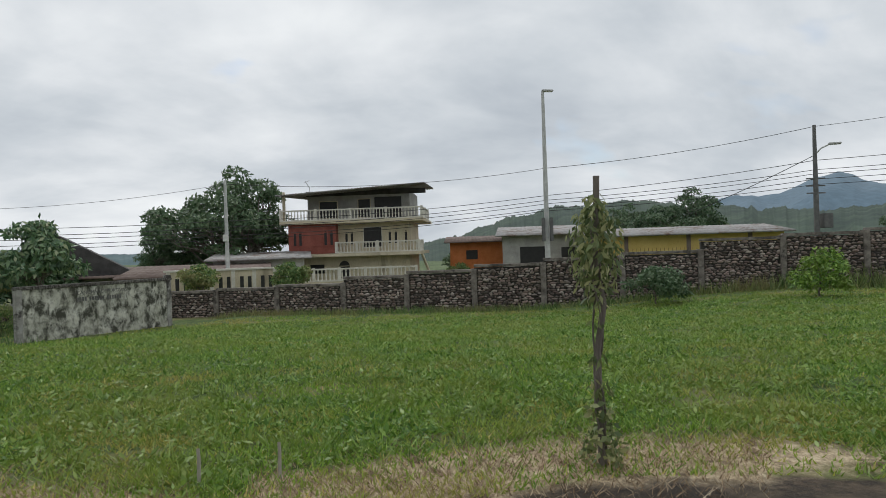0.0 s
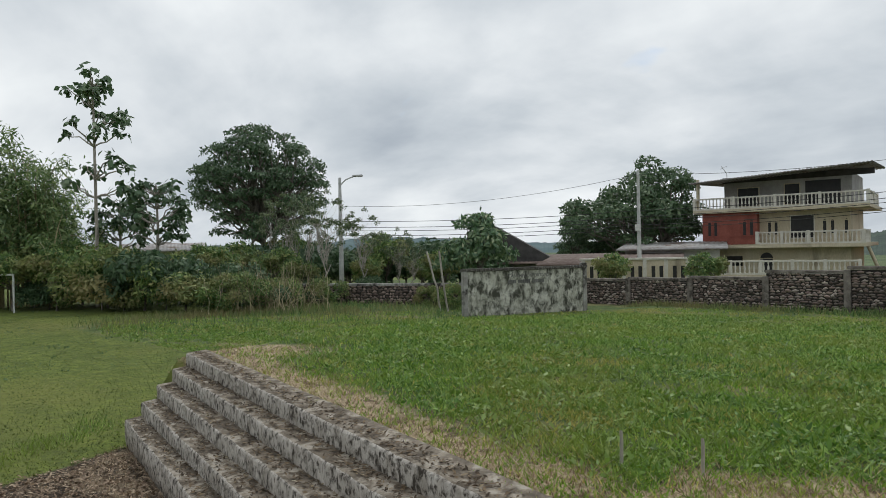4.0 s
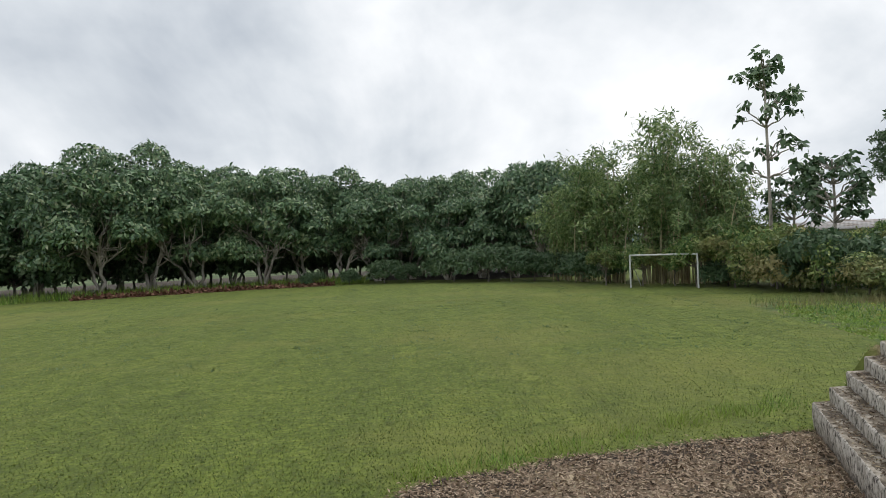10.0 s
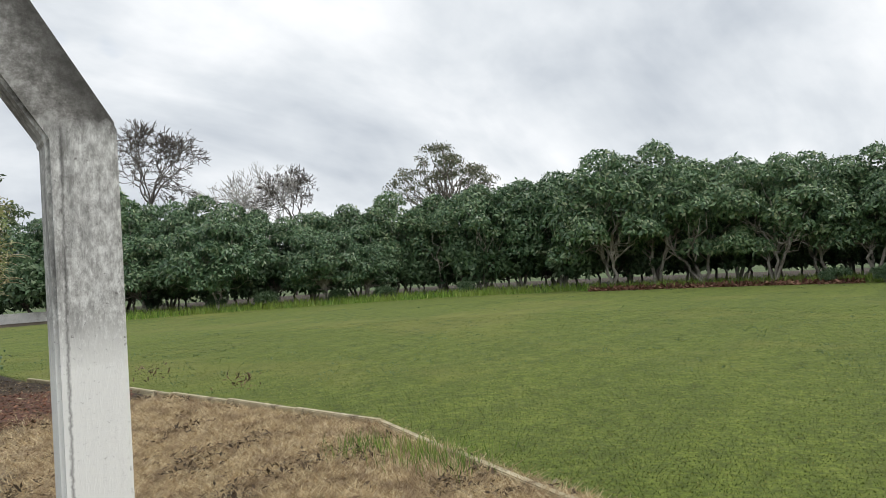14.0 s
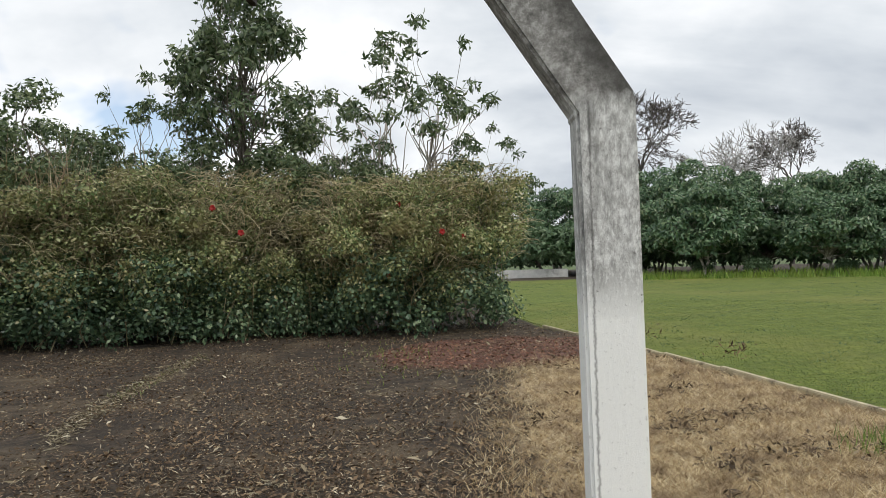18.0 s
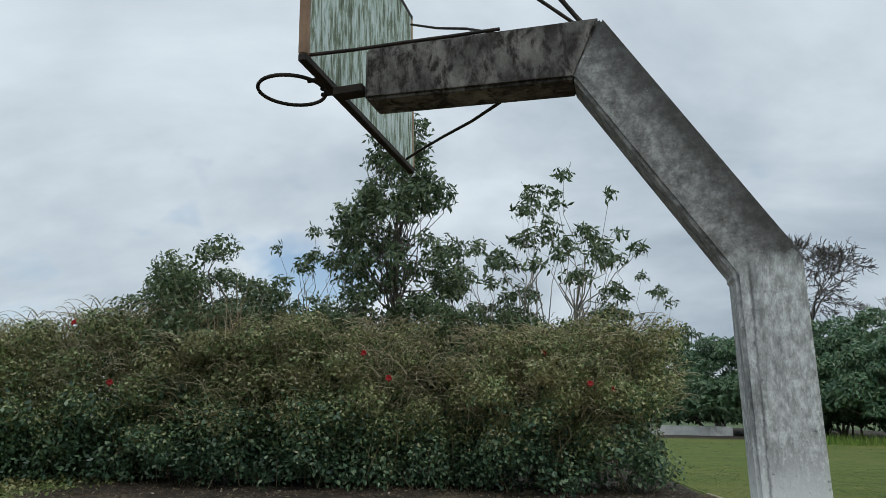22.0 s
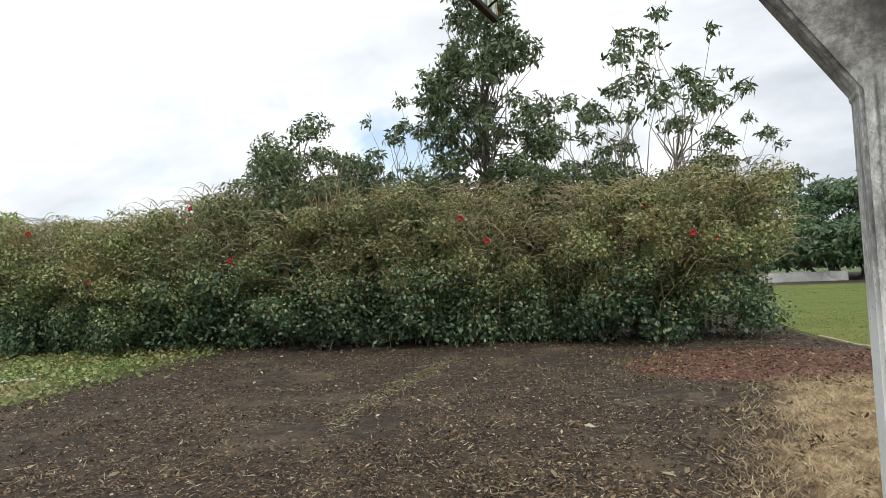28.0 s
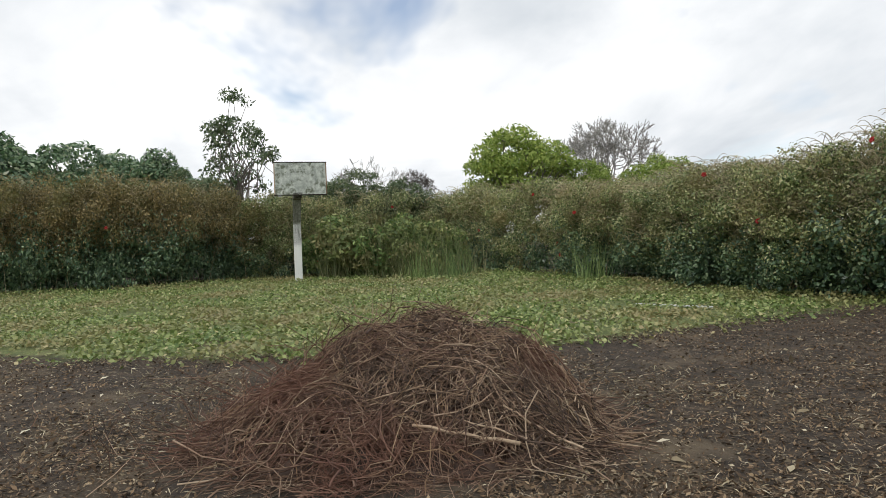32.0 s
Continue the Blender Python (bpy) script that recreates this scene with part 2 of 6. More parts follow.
red_litter = leafy("red_leaf_litter", [(0.0, (0.09, 0.038, 0.026)), (0.6, (0.19, 0.085, 0.055)), (1.0, (0.34, 0.19, 0.13))], 0.85, 0.1)
concrete = surface("weathered_concrete", (0.25, 0.24, 0.22), (0.42, 0.41, 0.38), 3, 0.9, 45, 0.5, stain=(0.055, 0.05, 0.045), stain_scale=1.5)
step_mat = surface("old_step_concrete", (0.33, 0.295, 0.25), (0.55, 0.51, 0.455), 7.0, 0.92, 45, 0.8, stain=(0.05, 0.04, 0.03), stain_scale=17, stretch=(1, 1, 0.7), stain_at=(0.47, 0.61))
tread_mat = surface("mossy_tread", (0.085, 0.067, 0.048), (0.29, 0.24, 0.18), 6, 0.95, 30, 0.9, stain=(0.43, 0.385, 0.32), stain_scale=6, stain_at=(0.50, 0.62))
arm_mat = surface("black_stained_concrete", (0.06, 0.056, 0.05), (0.25, 0.235, 0.21), 9, 0.9, 40, 0.7, stain=(0.03, 0.024, 0.02), stain_scale=19, stretch=(1, 1, 0.55), stain_at=(0.45, 0.58))
iron = surface("rusty_black_iron", (0.02, 0.017, 0.015), (0.055, 0.04, 0.03), 12, 0.75, 60, 0.3, 0.4)
whitewash = surface("old_whitewash", (0.37, 0.365, 0.30), (0.62, 0.61, 0.53), 3, 0.9, 25, 0.3, stain=(0.06, 0.06, 0.045), stain_scale=4.2, stretch=(1, 1, 0.6), stain_at=(0.42, 0.60))
def stony(name, dark, mid, pale):
    m, t, b = shader(name)
    geo, info = node(t, "ShaderNodeNewGeometry"), node(t, "ShaderNodeObjectInfo")
    both = node(t, "ShaderNodeMath", operation="ADD")
    t.links.new(geo.outputs["Random Per Island"], both.inputs[0])
    t.links.new(info.outputs["Random"], both.inputs[1])
    part_of = node(t, "ShaderNodeMath", operation="FRACT")
    t.links.new(both.outputs[0], part_of.inputs[0])
    col = ramp_of(t, part_of.outputs[0], [(0.0, dark), (0.5, mid), (1.0, pale)])
    grain = noise_of(t, 18, 6, 0.7)
    col = blend(t, 0.5, col, ramp_of(t, grain, [(0.3, (0.2, 0.2, 0.2)), (0.7, (0.8, 0.8, 0.8))]), "OVERLAY")
    t.links.new(col, b.inputs["Base Color"])
    b.inputs["Roughness"].default_value = 0.9
    bumped(t, b, grain, 0.6, 0.02)
    return m


stone_a = stony("grey_rubble", (0.085, 0.07, 0.062), (0.23, 0.19, 0.165), (0.52, 0.45, 0.395))
stone_b = stony("brown_rubble", (0.08, 0.06, 0.052), (0.19, 0.14, 0.12), (0.38, 0.29, 0.25))
mortar = surface("dark_mortar", (0.025, 0.022, 0.02), (0.06, 0.053, 0.047), 4, 0.95, 25, 0.6)
wall_cream = surface("cream_plaster", (0.50, 0.43, 0.30), (0.58, 0.51, 0.37), 1.2, 0.85, 15, 0.15, stain=(0.28, 0.24, 0.17), stain_scale=0.7, stretch=(1, 1, 0.4), stain_at=(0.56, 0.75))
wall_red = surface("brick_red_plaster", (0.20, 0.055, 0.04), (0.27, 0.085, 0.06), 1.2, 0.85, 15, 0.2)
wall_orange = surface("orange_plaster", (0.55, 0.17, 0.05), (0.66, 0.23, 0.08), 1.5, 0.85, 15, 0.15)
wall_yellow = surface("yellow_plaster", (0.60, 0.42, 0.12), (0.68, 0.50, 0.17), 1.5, 0.85, 15, 0.15)
wall_grey = surface("grey_plaster", (0.30, 0.29, 0.27), (0.44, 0.43, 0.40), 1.2, 0.9, 15, 0.2)
wall_white = surface("white_plaster", (0.52, 0.52, 0.50), (0.68, 0.67, 0.64), 1.2, 0.88, 15, 0.15, stain=(0.25, 0.24, 0.22), stain_scale=0.8, stain_at=(0.56, 0.72))
tin = surface("weathered_tin_roof", (0.24, 0.23, 0.22), (0.38, 0.37, 0.36), 1.5, 0.6, 20, 0.2, 0.3, stain=(0.16, 0.11, 0.085), stain_scale=0.8)
dark_roof = surface("dark_fibre_roof", (0.035, 0.033, 0.032), (0.075, 0.07, 0.066), 1.5, 0.85, 20, 0.3)
rust_roof = surface("rusted_tin_roof", (0.12, 0.08, 0.065), (0.22, 0.17, 0.145), 1.5, 0.8, 20, 0.3)
dark_in = surface("dark_opening", (0.012, 0.011, 0.011), (0.02, 0.019, 0.018), 3, 0.5, 20, 0.1)
bar_white = surface("white_balusters", (0.58, 0.55, 0.47), (0.68, 0.65, 0.57), 3, 0.85, 20, 0.1)
pole_mat = surface("grey_pole", (0.42, 0.42, 0.41), (0.55, 0.55, 0.53), 3, 0.7, 30, 0.1)
pole_dark = surface("dark_pole", (0.10, 0.10, 0.10), (0.17, 0.165, 0.16), 3, 0.8, 30, 0.2)
cable_mat = surface("black_cable", (0.02, 0.02, 0.02), (0.03, 0.03, 0.03), 3, 0.7, 30, 0.0)
goal_mat = surface("white_goal_paint", (0.45, 0.46, 0.45), (0.62, 0.62, 0.60), 4, 0.7, 30, 0.1)
cut_wood = surface("pale_stripped_branch", (0.36, 0.25, 0.16), (0.52, 0.40, 0.28), 4, 0.85, 30, 0.3)
hill_green = surface("wooded_hill", (0.025, 0.045, 0.038), (0.07, 0.105, 0.07), 0.05, 0.95, 0.25, 0.6, stain=(0.035, 0.06, 0.045), stain_scale=0.03)
# distance haze is painted into the next two hill colours as blue
hill_far = surface("far_hill_haze_tint", (0.07, 0.12, 0.13), (0.10, 0.15, 0.155), 0.01, 1.0, 0.08, 0.1)
hill_haze_blue = surface("mountain_haze_tint", (0.11, 0.17, 0.22), (0.15, 0.21, 0.26), 0.004, 1.0, 0.05, 0.1)
lettering = surface("faded_dark_lettering", (0.07, 0.07, 0.068), (0.16, 0.155, 0.15), 5, 0.9, 20, 0.1)

# post: white paint below, scuffed thin paint above it, bare weathered concrete on the brace
post_mat, pt, pb = shader("half_painted_post")
geo_p = node(pt, "ShaderNodeTexCoord")
sep_p = node(pt, "ShaderNodeSeparateXYZ")
pt.links.new(geo_p.outputs["Object"], sep_p.inputs[0])


def p_range(source, lo, hi):
    n = node(pt, "ShaderNodeMapRange")
    n.inputs[1].default_value, n.inputs[2].default_value = lo, hi
    pt.links.new(source, n.inputs[0])
    return n.outputs[0]


def p_wavy(source, noise, amount):
    a, b = node(pt, "ShaderNodeMath", operation="MULTIPLY_ADD"), node(pt, "ShaderNodeMath", operation="ADD")
    pt.links.new(noise, a.inputs[0])
    a.inputs[1].default_value, a.inputs[2].default_value = amount, -amount / 2
    pt.links.new(source, b.inputs[0])
    pt.links.new(a.outputs[0], b.inputs[1])
    return b.outputs[0]


streak = noise_of(pt, 52, 10, 0.8, (1, 1, 0.42))
speck = noise_of(pt, 55, 5, 0.7)
paint = ramp_of(pt, speck, [(0.30, (0.55, 0.55, 0.52)), (0.40, (0.87, 0.88, 0.86)), (0.70, (0.89, 0.90, 0.87))])
scuff = blend(pt, ramp_of(pt, streak, [(0.42, (0, 0, 0)), (0.60, (1, 1, 1))]), (0.34, 0.337, 0.325), (0.78, 0.79, 0.77))
scuff = blend(pt, ramp_of(pt, noise_of(pt, 7, 9, 0.75, (1, 1, 0.22)), [(0.52, (0, 0, 0)), (0.66, (1, 1, 1))]), scuff, (0.17, 0.17, 0.163))
scuff = blend(pt, ramp_of(pt, speck, [(0.30, (1, 1, 1)), (0.40, (0, 0, 0))]), scuff, (0.12, 0.115, 0.11))
bare = ramp_of(pt, noise_of(pt, 17, 10, 0.8), [(0.36, (0.085, 0.083, 0.077)), (0.49, (0.235, 0.23, 0.217)), (0.61, (0.46, 0.455, 0.44))])
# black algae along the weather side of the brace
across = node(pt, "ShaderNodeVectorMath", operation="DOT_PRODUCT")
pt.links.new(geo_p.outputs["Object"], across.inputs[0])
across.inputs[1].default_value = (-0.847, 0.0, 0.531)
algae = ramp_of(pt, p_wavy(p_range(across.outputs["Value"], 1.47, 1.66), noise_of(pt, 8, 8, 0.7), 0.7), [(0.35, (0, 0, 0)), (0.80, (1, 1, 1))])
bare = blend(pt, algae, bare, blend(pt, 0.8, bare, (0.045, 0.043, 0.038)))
bare = blend(pt, ramp_of(pt, noise_of(pt, 13, 9, 0.8), [(0.64, (0, 0, 0)), (0.67, (1, 1, 1))]), bare, (0.62, 0.62, 0.60))
col_p = blend(pt, ramp_of(pt, p_wavy(p_range(sep_p.outputs[2], 1.10, 1.55), streak, 1.0), [(0.35, (0, 0, 0)), (0.70, (1, 1, 1))]), paint, scuff)
# broken dark line along the arris beside the inner face
arris = ramp_of(pt, p_wavy(p_range(sep_p.outputs[0], -0.545, -0.50), noise_of(pt, 30, 5, 0.7), 0.5), [(0.40, (0, 0, 0)), (0.55, (1, 1, 1)), (0.70, (0, 0, 0))])
col_p = blend(pt, arris, col_p, blend(pt, 0.65, col_p, (0.05, 0.048, 0.045)))
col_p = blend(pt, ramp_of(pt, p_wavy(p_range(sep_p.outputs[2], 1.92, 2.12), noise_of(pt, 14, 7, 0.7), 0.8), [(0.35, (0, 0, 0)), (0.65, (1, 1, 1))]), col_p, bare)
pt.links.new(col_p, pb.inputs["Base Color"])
pb.inputs["Roughness"].default_value = 0.85
bumped(pt, pb, streak, 0.35, 0.006)

far_board = surface("weathered_board_paint", (0.34, 0.37, 0.34), (0.66, 0.69, 0.64), 6, 0.75, 30, 0.2, stain=(0.16, 0.18, 0.13), stain_scale=5.0)
# backboard: flaking pale paint over grey-green board, in vertical runs
board_mat, bt, bb = shader("flaking_board_paint")
runs = noise_of(bt, 30, 9, 0.75, (1, 1, 0.16), 0.3)
col_b = ramp_of(bt, runs, [(0.36, (0.07, 0.085, 0.05)), (0.46, (0.23, 0.28, 0.18)), (0.52, (0.56, 0.66, 0.60)), (0.64, (0.82, 0.88, 0.86))])
bt.links.new(col_b, bb.inputs["Base Color"])
bb.inputs["Roughness"].default_value = 0.7
bumped(bt, bb, runs, 0.5, 0.01)

# ground: soil, dry grass, turf, lawn and ground cover by zone
ground_mat, gt, gb = shader("ground")


def zone(name, spread=0.35, scale=1.3):
    a = node(gt, "ShaderNodeAttribute", attribute_name=name)
    ma = node(gt, "ShaderNodeMath", operation="MULTIPLY_ADD")
    gt.links.new(noise_of(gt, scale, 7, 0.68), ma.inputs[0])
    ma.inputs[1].default_value, ma.inputs[2].default_value = spread * 4, -spread * 2
    ad = node(gt, "ShaderNodeMath", operation="ADD")
    gt.links.new(a.outputs["Fac"], ad.inputs[0])
    gt.links.new(ma.outputs[0], ad.inputs[1])
    return ramp_of(gt, ad.outputs[0], [(0.38, (0, 0, 0)), (0.62, (1, 1, 1))])


def soil(c, scale=8.0, fine=60.0, patchy=None, at=(0.5, 0.66), pscale=0.5):
    col = ramp_of(gt, noise_of(gt, scale, 6, 0.65), [(0.3, c[0]), (0.5, c[1]), (0.7, c[2])])
    col = blend(gt, 0.55, col, ramp_of(gt, noise_of(gt, fine, 5, 0.7), [(0.34, (0.12, 0.12, 0.12)), (0.66, (0.88, 0.88, 0.88))]), "OVERLAY")
    if patchy:
        col = blend(gt, ramp_of(gt, noise_of(gt, pscale, 6, 0.65, (1, 1, 1), 0.3), [(at[0], (0, 0, 0)), (at[1], (1, 1, 1))]), col, patchy)
    return col


lawn_c = soil(((0.030, 0.055, 0.012), (0.065, 0.105, 0.02), (0.12, 0.17, 0.035)), 4, 18, (0.20, 0.175, 0.075), (0.50, 0.66), 0.5)
turf_c = soil(((0.070, 0.100, 0.011), (0.108, 0.144, 0.018), (0.152, 0.188, 0.031)), 3.2, 12, (0.18, 0.185, 0.040), (0.50, 0.75), 0.12)
turf_c = blend(gt, 0.32, turf_c, ramp_of(gt, noise_of(gt, 0.55, 5, 0.6, (0.2, 1.9, 1), 0.1), [(0.40, (0.36, 0.37, 0.36)), (0.60, (0.62, 0.61, 0.56))]), "OVERLAY")
dirt_c = soil(((0.017, 0.0125, 0.008), (0.040, 0.028, 0.018), (0.098, 0.070, 0.044)), 9, 70, (0.125, 0.094, 0.058), (0.52, 0.70), 1.1)
dry_c = soil(((0.20, 0.145, 0.085), (0.44, 0.345, 0.22), (0.62, 0.52, 0.36)), 14, 60, (0.13, 0.09, 0.052), (0.53, 0.62), 3.2)
cover_c = soil(((0.07, 0.09, 0.03), (0.13, 0.16, 0.05), (0.19, 0.20, 0.08)), 5, 40, (0.12, 0.09, 0.05), (0.55, 0.7), 0.6)
red_c = soil(((0.07, 0.034, 0.023), (0.125, 0.060, 0.041), (0.19, 0.095, 0.065)), 7, 55)
far_c = soil(((0.05, 0.085, 0.03), (0.09, 0.13, 0.045), (0.14, 0.17, 0.07)), 0.05, 0.8)
g = blend(gt, zone("turf", 0.10, 0.9), lawn_c, turf_c)
g = blend(gt, zone("dirt", 0.22, 0.9), g, dirt_c)
g = blend(gt, zone("dry", 0.3, 0.9), g, dry_c)
g = blend(gt, zone("cover", 0.3, 0.7), g, cover_c)
g = blend(gt, zone("red", 0.35, 0.9), g, red_c)
g = blend(gt, zone("far", 0.2, 0.05), g, far_c)
gt.links.new(g, gb.inputs["Base Color"])
gb.inputs["Roughness"].default_value = 0.95
bumped(gt, gb, noise_of(gt, 30, 6, 0.7), 0.7, 0.03)

# ---- building helpers ----
rng = np.random.default_rng(7)


def mesh_of(name, verts, faces, material=None, smooth=False):
    """A mesh from numpy arrays; faces all have the same number of corners."""
    verts, faces = np.asarray(verts, dtype=np.float32), np.asarray(faces, dtype=np.int32)
    me = bpy.data.meshes.new(name)
    k = faces.shape[1]
    me.vertices.add(len(verts))
    me.vertices.foreach_set("co", verts.ravel())
    me.loops.add(faces.size)
    me.loops.foreach_set("vertex_index", faces.ravel())
    me.polygons.add(len(faces))
    me.polygons.foreach_set("loop_start", np.arange(0, faces.size, k, dtype=np.int32))
    me.update(calc_edges=True)
    if smooth:
        me.polygons.foreach_set("use_smooth", np.ones(len(faces), dtype=bool))
    if material:
        me.materials.append(material)
    return me


def part(name, shape, material, parent=None, label="", at=None):
    """Links a bmesh or a mesh as one object under a thing."""
    if isinstance(shape, bmesh.types.BMesh):
        me = bpy.data.meshes.new(name)
        shape.to_mesh(me)
        shape.free()
    else:
        me = shape
    if material and not me.materials:
        me.materials.append(material)
    ob = new(name, me)
    ob.parent = parent
    if at is not None:
        ob.matrix_basis = at
    if label:
        tagged(ob, label)
    return ob


def thing(name, m, label, category, group="", kind=""):
    ob = new(name)
    ob.matrix_basis = m
    return tagged(ob, label, category, group, kind)


def box(x0, y0, z0, x1, y1, z1, bevel=0.0, bm=None):
    bm = bm or bmesh.new()
    made = bmesh.ops.create_cube(bm, size=1.0, matrix=Matrix.Translation(((x0 + x1) / 2, (y0 + y1) / 2, (z0 + z1) / 2)) @ Matrix.Diagonal((abs(x1 - x0), abs(y1 - y0), abs(z1 - z0), 1)))
    if bevel:
        edges = list({e for v in made["verts"] for e in v.link_edges})
        bmesh.ops.bevel(bm, geom=edges, offset=bevel, segments=2, affect="EDGES")
    return bm


def tube_arrays(points, radii, sides=6, start=0):
    """A tapered tube along points: vertices and quads."""
    P, n = np.asarray(points, dtype=float), len(points)
    T = np.gradient(P, axis=0)
    T /= np.linalg.norm(T, axis=1, keepdims=True) + 1e-9
    ref = np.where(np.abs(T[:, 2:3]) > 0.9, np.array([[1.0, 0, 0]]), np.array([[0, 0, 1.0]]))
    U = np.cross(T, ref)
    U /= np.linalg.norm(U, axis=1, keepdims=True) + 1e-9
    V = np.cross(T, U)
    a = np.arange(sides) * 2 * math.pi / sides
    ring = P[:, None] + np.asarray(radii, dtype=float)[:, None, None] * (np.cos(a)[None, :, None] * U[:, None] + np.sin(a)[None, :, None] * V[:, None])
    i, j = np.meshgrid(np.arange(n - 1), np.arange(sides), indexing="ij")
    k = (j + 1) % sides
    F = np.stack([i * sides + j, i * sides + k, (i + 1) * sides + k, (i + 1) * sides + j], -1).reshape(-1, 4)
    return ring.reshape(-1, 3), F + start


def tubes(name, lines, material, sides=6):
    """Many tubes in one mesh; lines is a list of (points, radii)."""
    V, F, n = [], [], 0
    for points, radii in lines:
        v, f = tube_arrays(points, radii, sides, n)
        V.append(v)
        F.append(f)
        n += len(v)
    return mesh_of(name, np.concatenate(V), np.concatenate(F), material, True)


def rod(points, radius, sides=8):
    return (points, [radius] * len(points))


def unit(v):
    return v / (np.linalg.norm(v, axis=-1, keepdims=True) + 1e-9)


def leaves(name, P, out, size, material, slim=0.45, droop=0.25, spread=0.9, vary=0.35):
    """One folded leaf at each point, turned roughly outwards: two triangles each."""
    n = len(P)
    N = unit(out + spread * rng.normal(size=(n, 3)))
    A = unit(np.cross(N, rng.normal(size=(n, 3))))
    A[:, 2] -= droop
    A = unit(A)
    B = unit(np.cross(N, A))
    L = (np.asarray(size) * (1 + vary * rng.uniform(-1, 1, n)))[:, None]
    mid = P + 0.45 * L * A
    V = np.stack([P, mid + slim * 0.5 * L * B + 0.06 * L * N, P + L * A, mid - slim * 0.5 * L * B + 0.06 * L * N], 1).reshape(-1, 3)
    F = np.arange(4 * n).reshape(n, 4)
    return mesh_of(name, V, F, material)


def blades(name, P, height, width, material, lean=0.5):
    """One bent blade of grass at each point."""
    n = len(P)
    a = rng.uniform(0, 2 * math.pi, n)
    side = np.stack([np.cos(a), np.sin(a), 0 * a], 1) * (np.asarray(width) * 0.5)[:, None] if np.ndim(width) else np.stack([np.cos(a), np.sin(a), 0 * a], 1) * width * 0.5
    b = rng.uniform(0, 2 * math.pi, n)
    h = np.asarray(height) * (1 + 0.5 * rng.uniform(-1, 1, n))
    bend = np.stack([np.cos(b), np.sin(b), 0 * b], 1) * (h * lean * rng.uniform(0.2, 1.2, n))[:, None]
    tip = P + bend + np.stack([0 * h, 0 * h, h], 1)
    V = np.stack([P - side, P + side, tip], 1).reshape(-1, 3)
    return mesh_of(name, V, np.arange(3 * n).reshape(n, 3), material)


def shell(center, radius, n, squash=(1, 1, 1), low=-0.35, inner=0.55):
    """Points in the outer layer of a lump, and their outward ways."""
    d = unit(rng.normal(size=(int(n * 1.6) + 4, 3)))
    d = d[d[:, 2] > low][:n]
    r = radius * rng.uniform(inner, 1.05, len(d)) ** 0.6
    return np.asarray(center) + d * r[:, None] * np.asarray(squash), d


# bearing, its correction, and how far the land falls away there, in degrees
SURVEY = np.array([(-60, 0.1, 0.62), (10, 0.06, 0.60), (23, 0.02, 0.56), (31, -0.02, 0.51), (38, -0.04, 0.45), (50, -0.04, 0.27), (58, -0.07, 0.14), (66, -0.10, 0.06), (88, -0.29, 0.05), (110, -0.37, 0.04), (122, -0.46, 0.03), (130, -0.56, 0.06),
                   (152, -0.82, 0.26), (164, -0.96, 0.33), (178, -0.92, 0.41), (191, -0.94, 0.29), (203, -1.16, 0.22), (215, -1.35, 0.21), (222, -1.52, 0.22), (228, -1.71, 0.23), (237, -2.0, 0.20), (247, -2.16, 0.22), (284, -2.4, 0.30), (300, 0.1, 0.62)])


def bearing(x, y):
    return (np.degrees(np.arctan2(-np.asarray(x, dtype=float), np.asarray(y, dtype=float))) + 60) % 360 - 60


def swing(x, y, way=1):
    """Turns places of the plan to their true bearings; way -1 turns them back."""
    x, y = np.asarray(x, dtype=float), np.asarray(y, dtype=float)
    a = np.radians(way * np.interp(bearing(x, y), SURVEY[:, 0], SURVEY[:, 1]))
    return x * np.cos(a) - y * np.sin(a), x * np.sin(a) + y * np.cos(a)


def fall(x, y):
    """How far the land lies below the plan's level."""
    return np.hypot(x, y) * np.tan(np.radians(np.interp(bearing(x, y), SURVEY[:, 0], SURVEY[:, 2])))


def polar(az, dist, z=0.0):
    a = radians(az)
    x, y = swing(-dist * math.sin(a), dist * math.cos(a))
    return Vector((float(x), float(y), z - float(fall(x, y))))


def smooth(a, b, x):
    t = np.clip((x - a) / (b - a), 0, 1)
    return t * t * (3 - 2 * t)


# ---- the lie of the land ----
FIELD = -1.1
STEP_A, STEP_B = np.array((-9.1, 6.2)), np.array((-1.4, 3.28))
EDGE = np.array([(-9.1, 6.2), (-1.4, 3.28), (-1.5, 1.6), (-2.9, -0.4), (-3.8, -1.85), (-4.66, -5.0), (-4.3, -10.1), (-3.9, -13.0), (-3.7, -90), (120, -90), (120, 120), (-9.1, 120)])
EDGE_W = [0.25, 0.6, 3.0, 2.5, 0.2, 0.2, 0.3, 1.0, 1.0, 1.0, 1.0, 1.4]
WALL_N, WALL_D = np.array((0.156, 0.988)), 29.0


def inside_of(x, y, poly):
    r = np.zeros(np.shape(x), dtype=bool)
    for (ax, ay), (bx, by) in zip(poly, np.roll(poly, -1, axis=0)):
        cross = (ay > y) != (by > y)
        r ^= cross & (x < (bx - ax) * (y - ay) / (by - ay + 1e-12) + ax)
    return r


def edge_distance(x, y):
    best, width, total = np.full(np.shape(x), 1e9), np.zeros(np.shape(x)), np.zeros(np.shape(x))
    for (a, b, w) in zip(EDGE, np.roll(EDGE, -1, axis=0), EDGE_W):
        ab = b - a
        t = np.clip(((x - a[0]) * ab[0] + (y - a[1]) * ab[1]) / (ab @ ab), 0, 1)
        d = np.hypot(x - a[0] - t * ab[0], y - a[1] - t * ab[1])
        width = width + w / (d + 0.02) ** 3
        total = total + 1 / (d + 0.02) ** 3
        best = np.minimum(d, best)
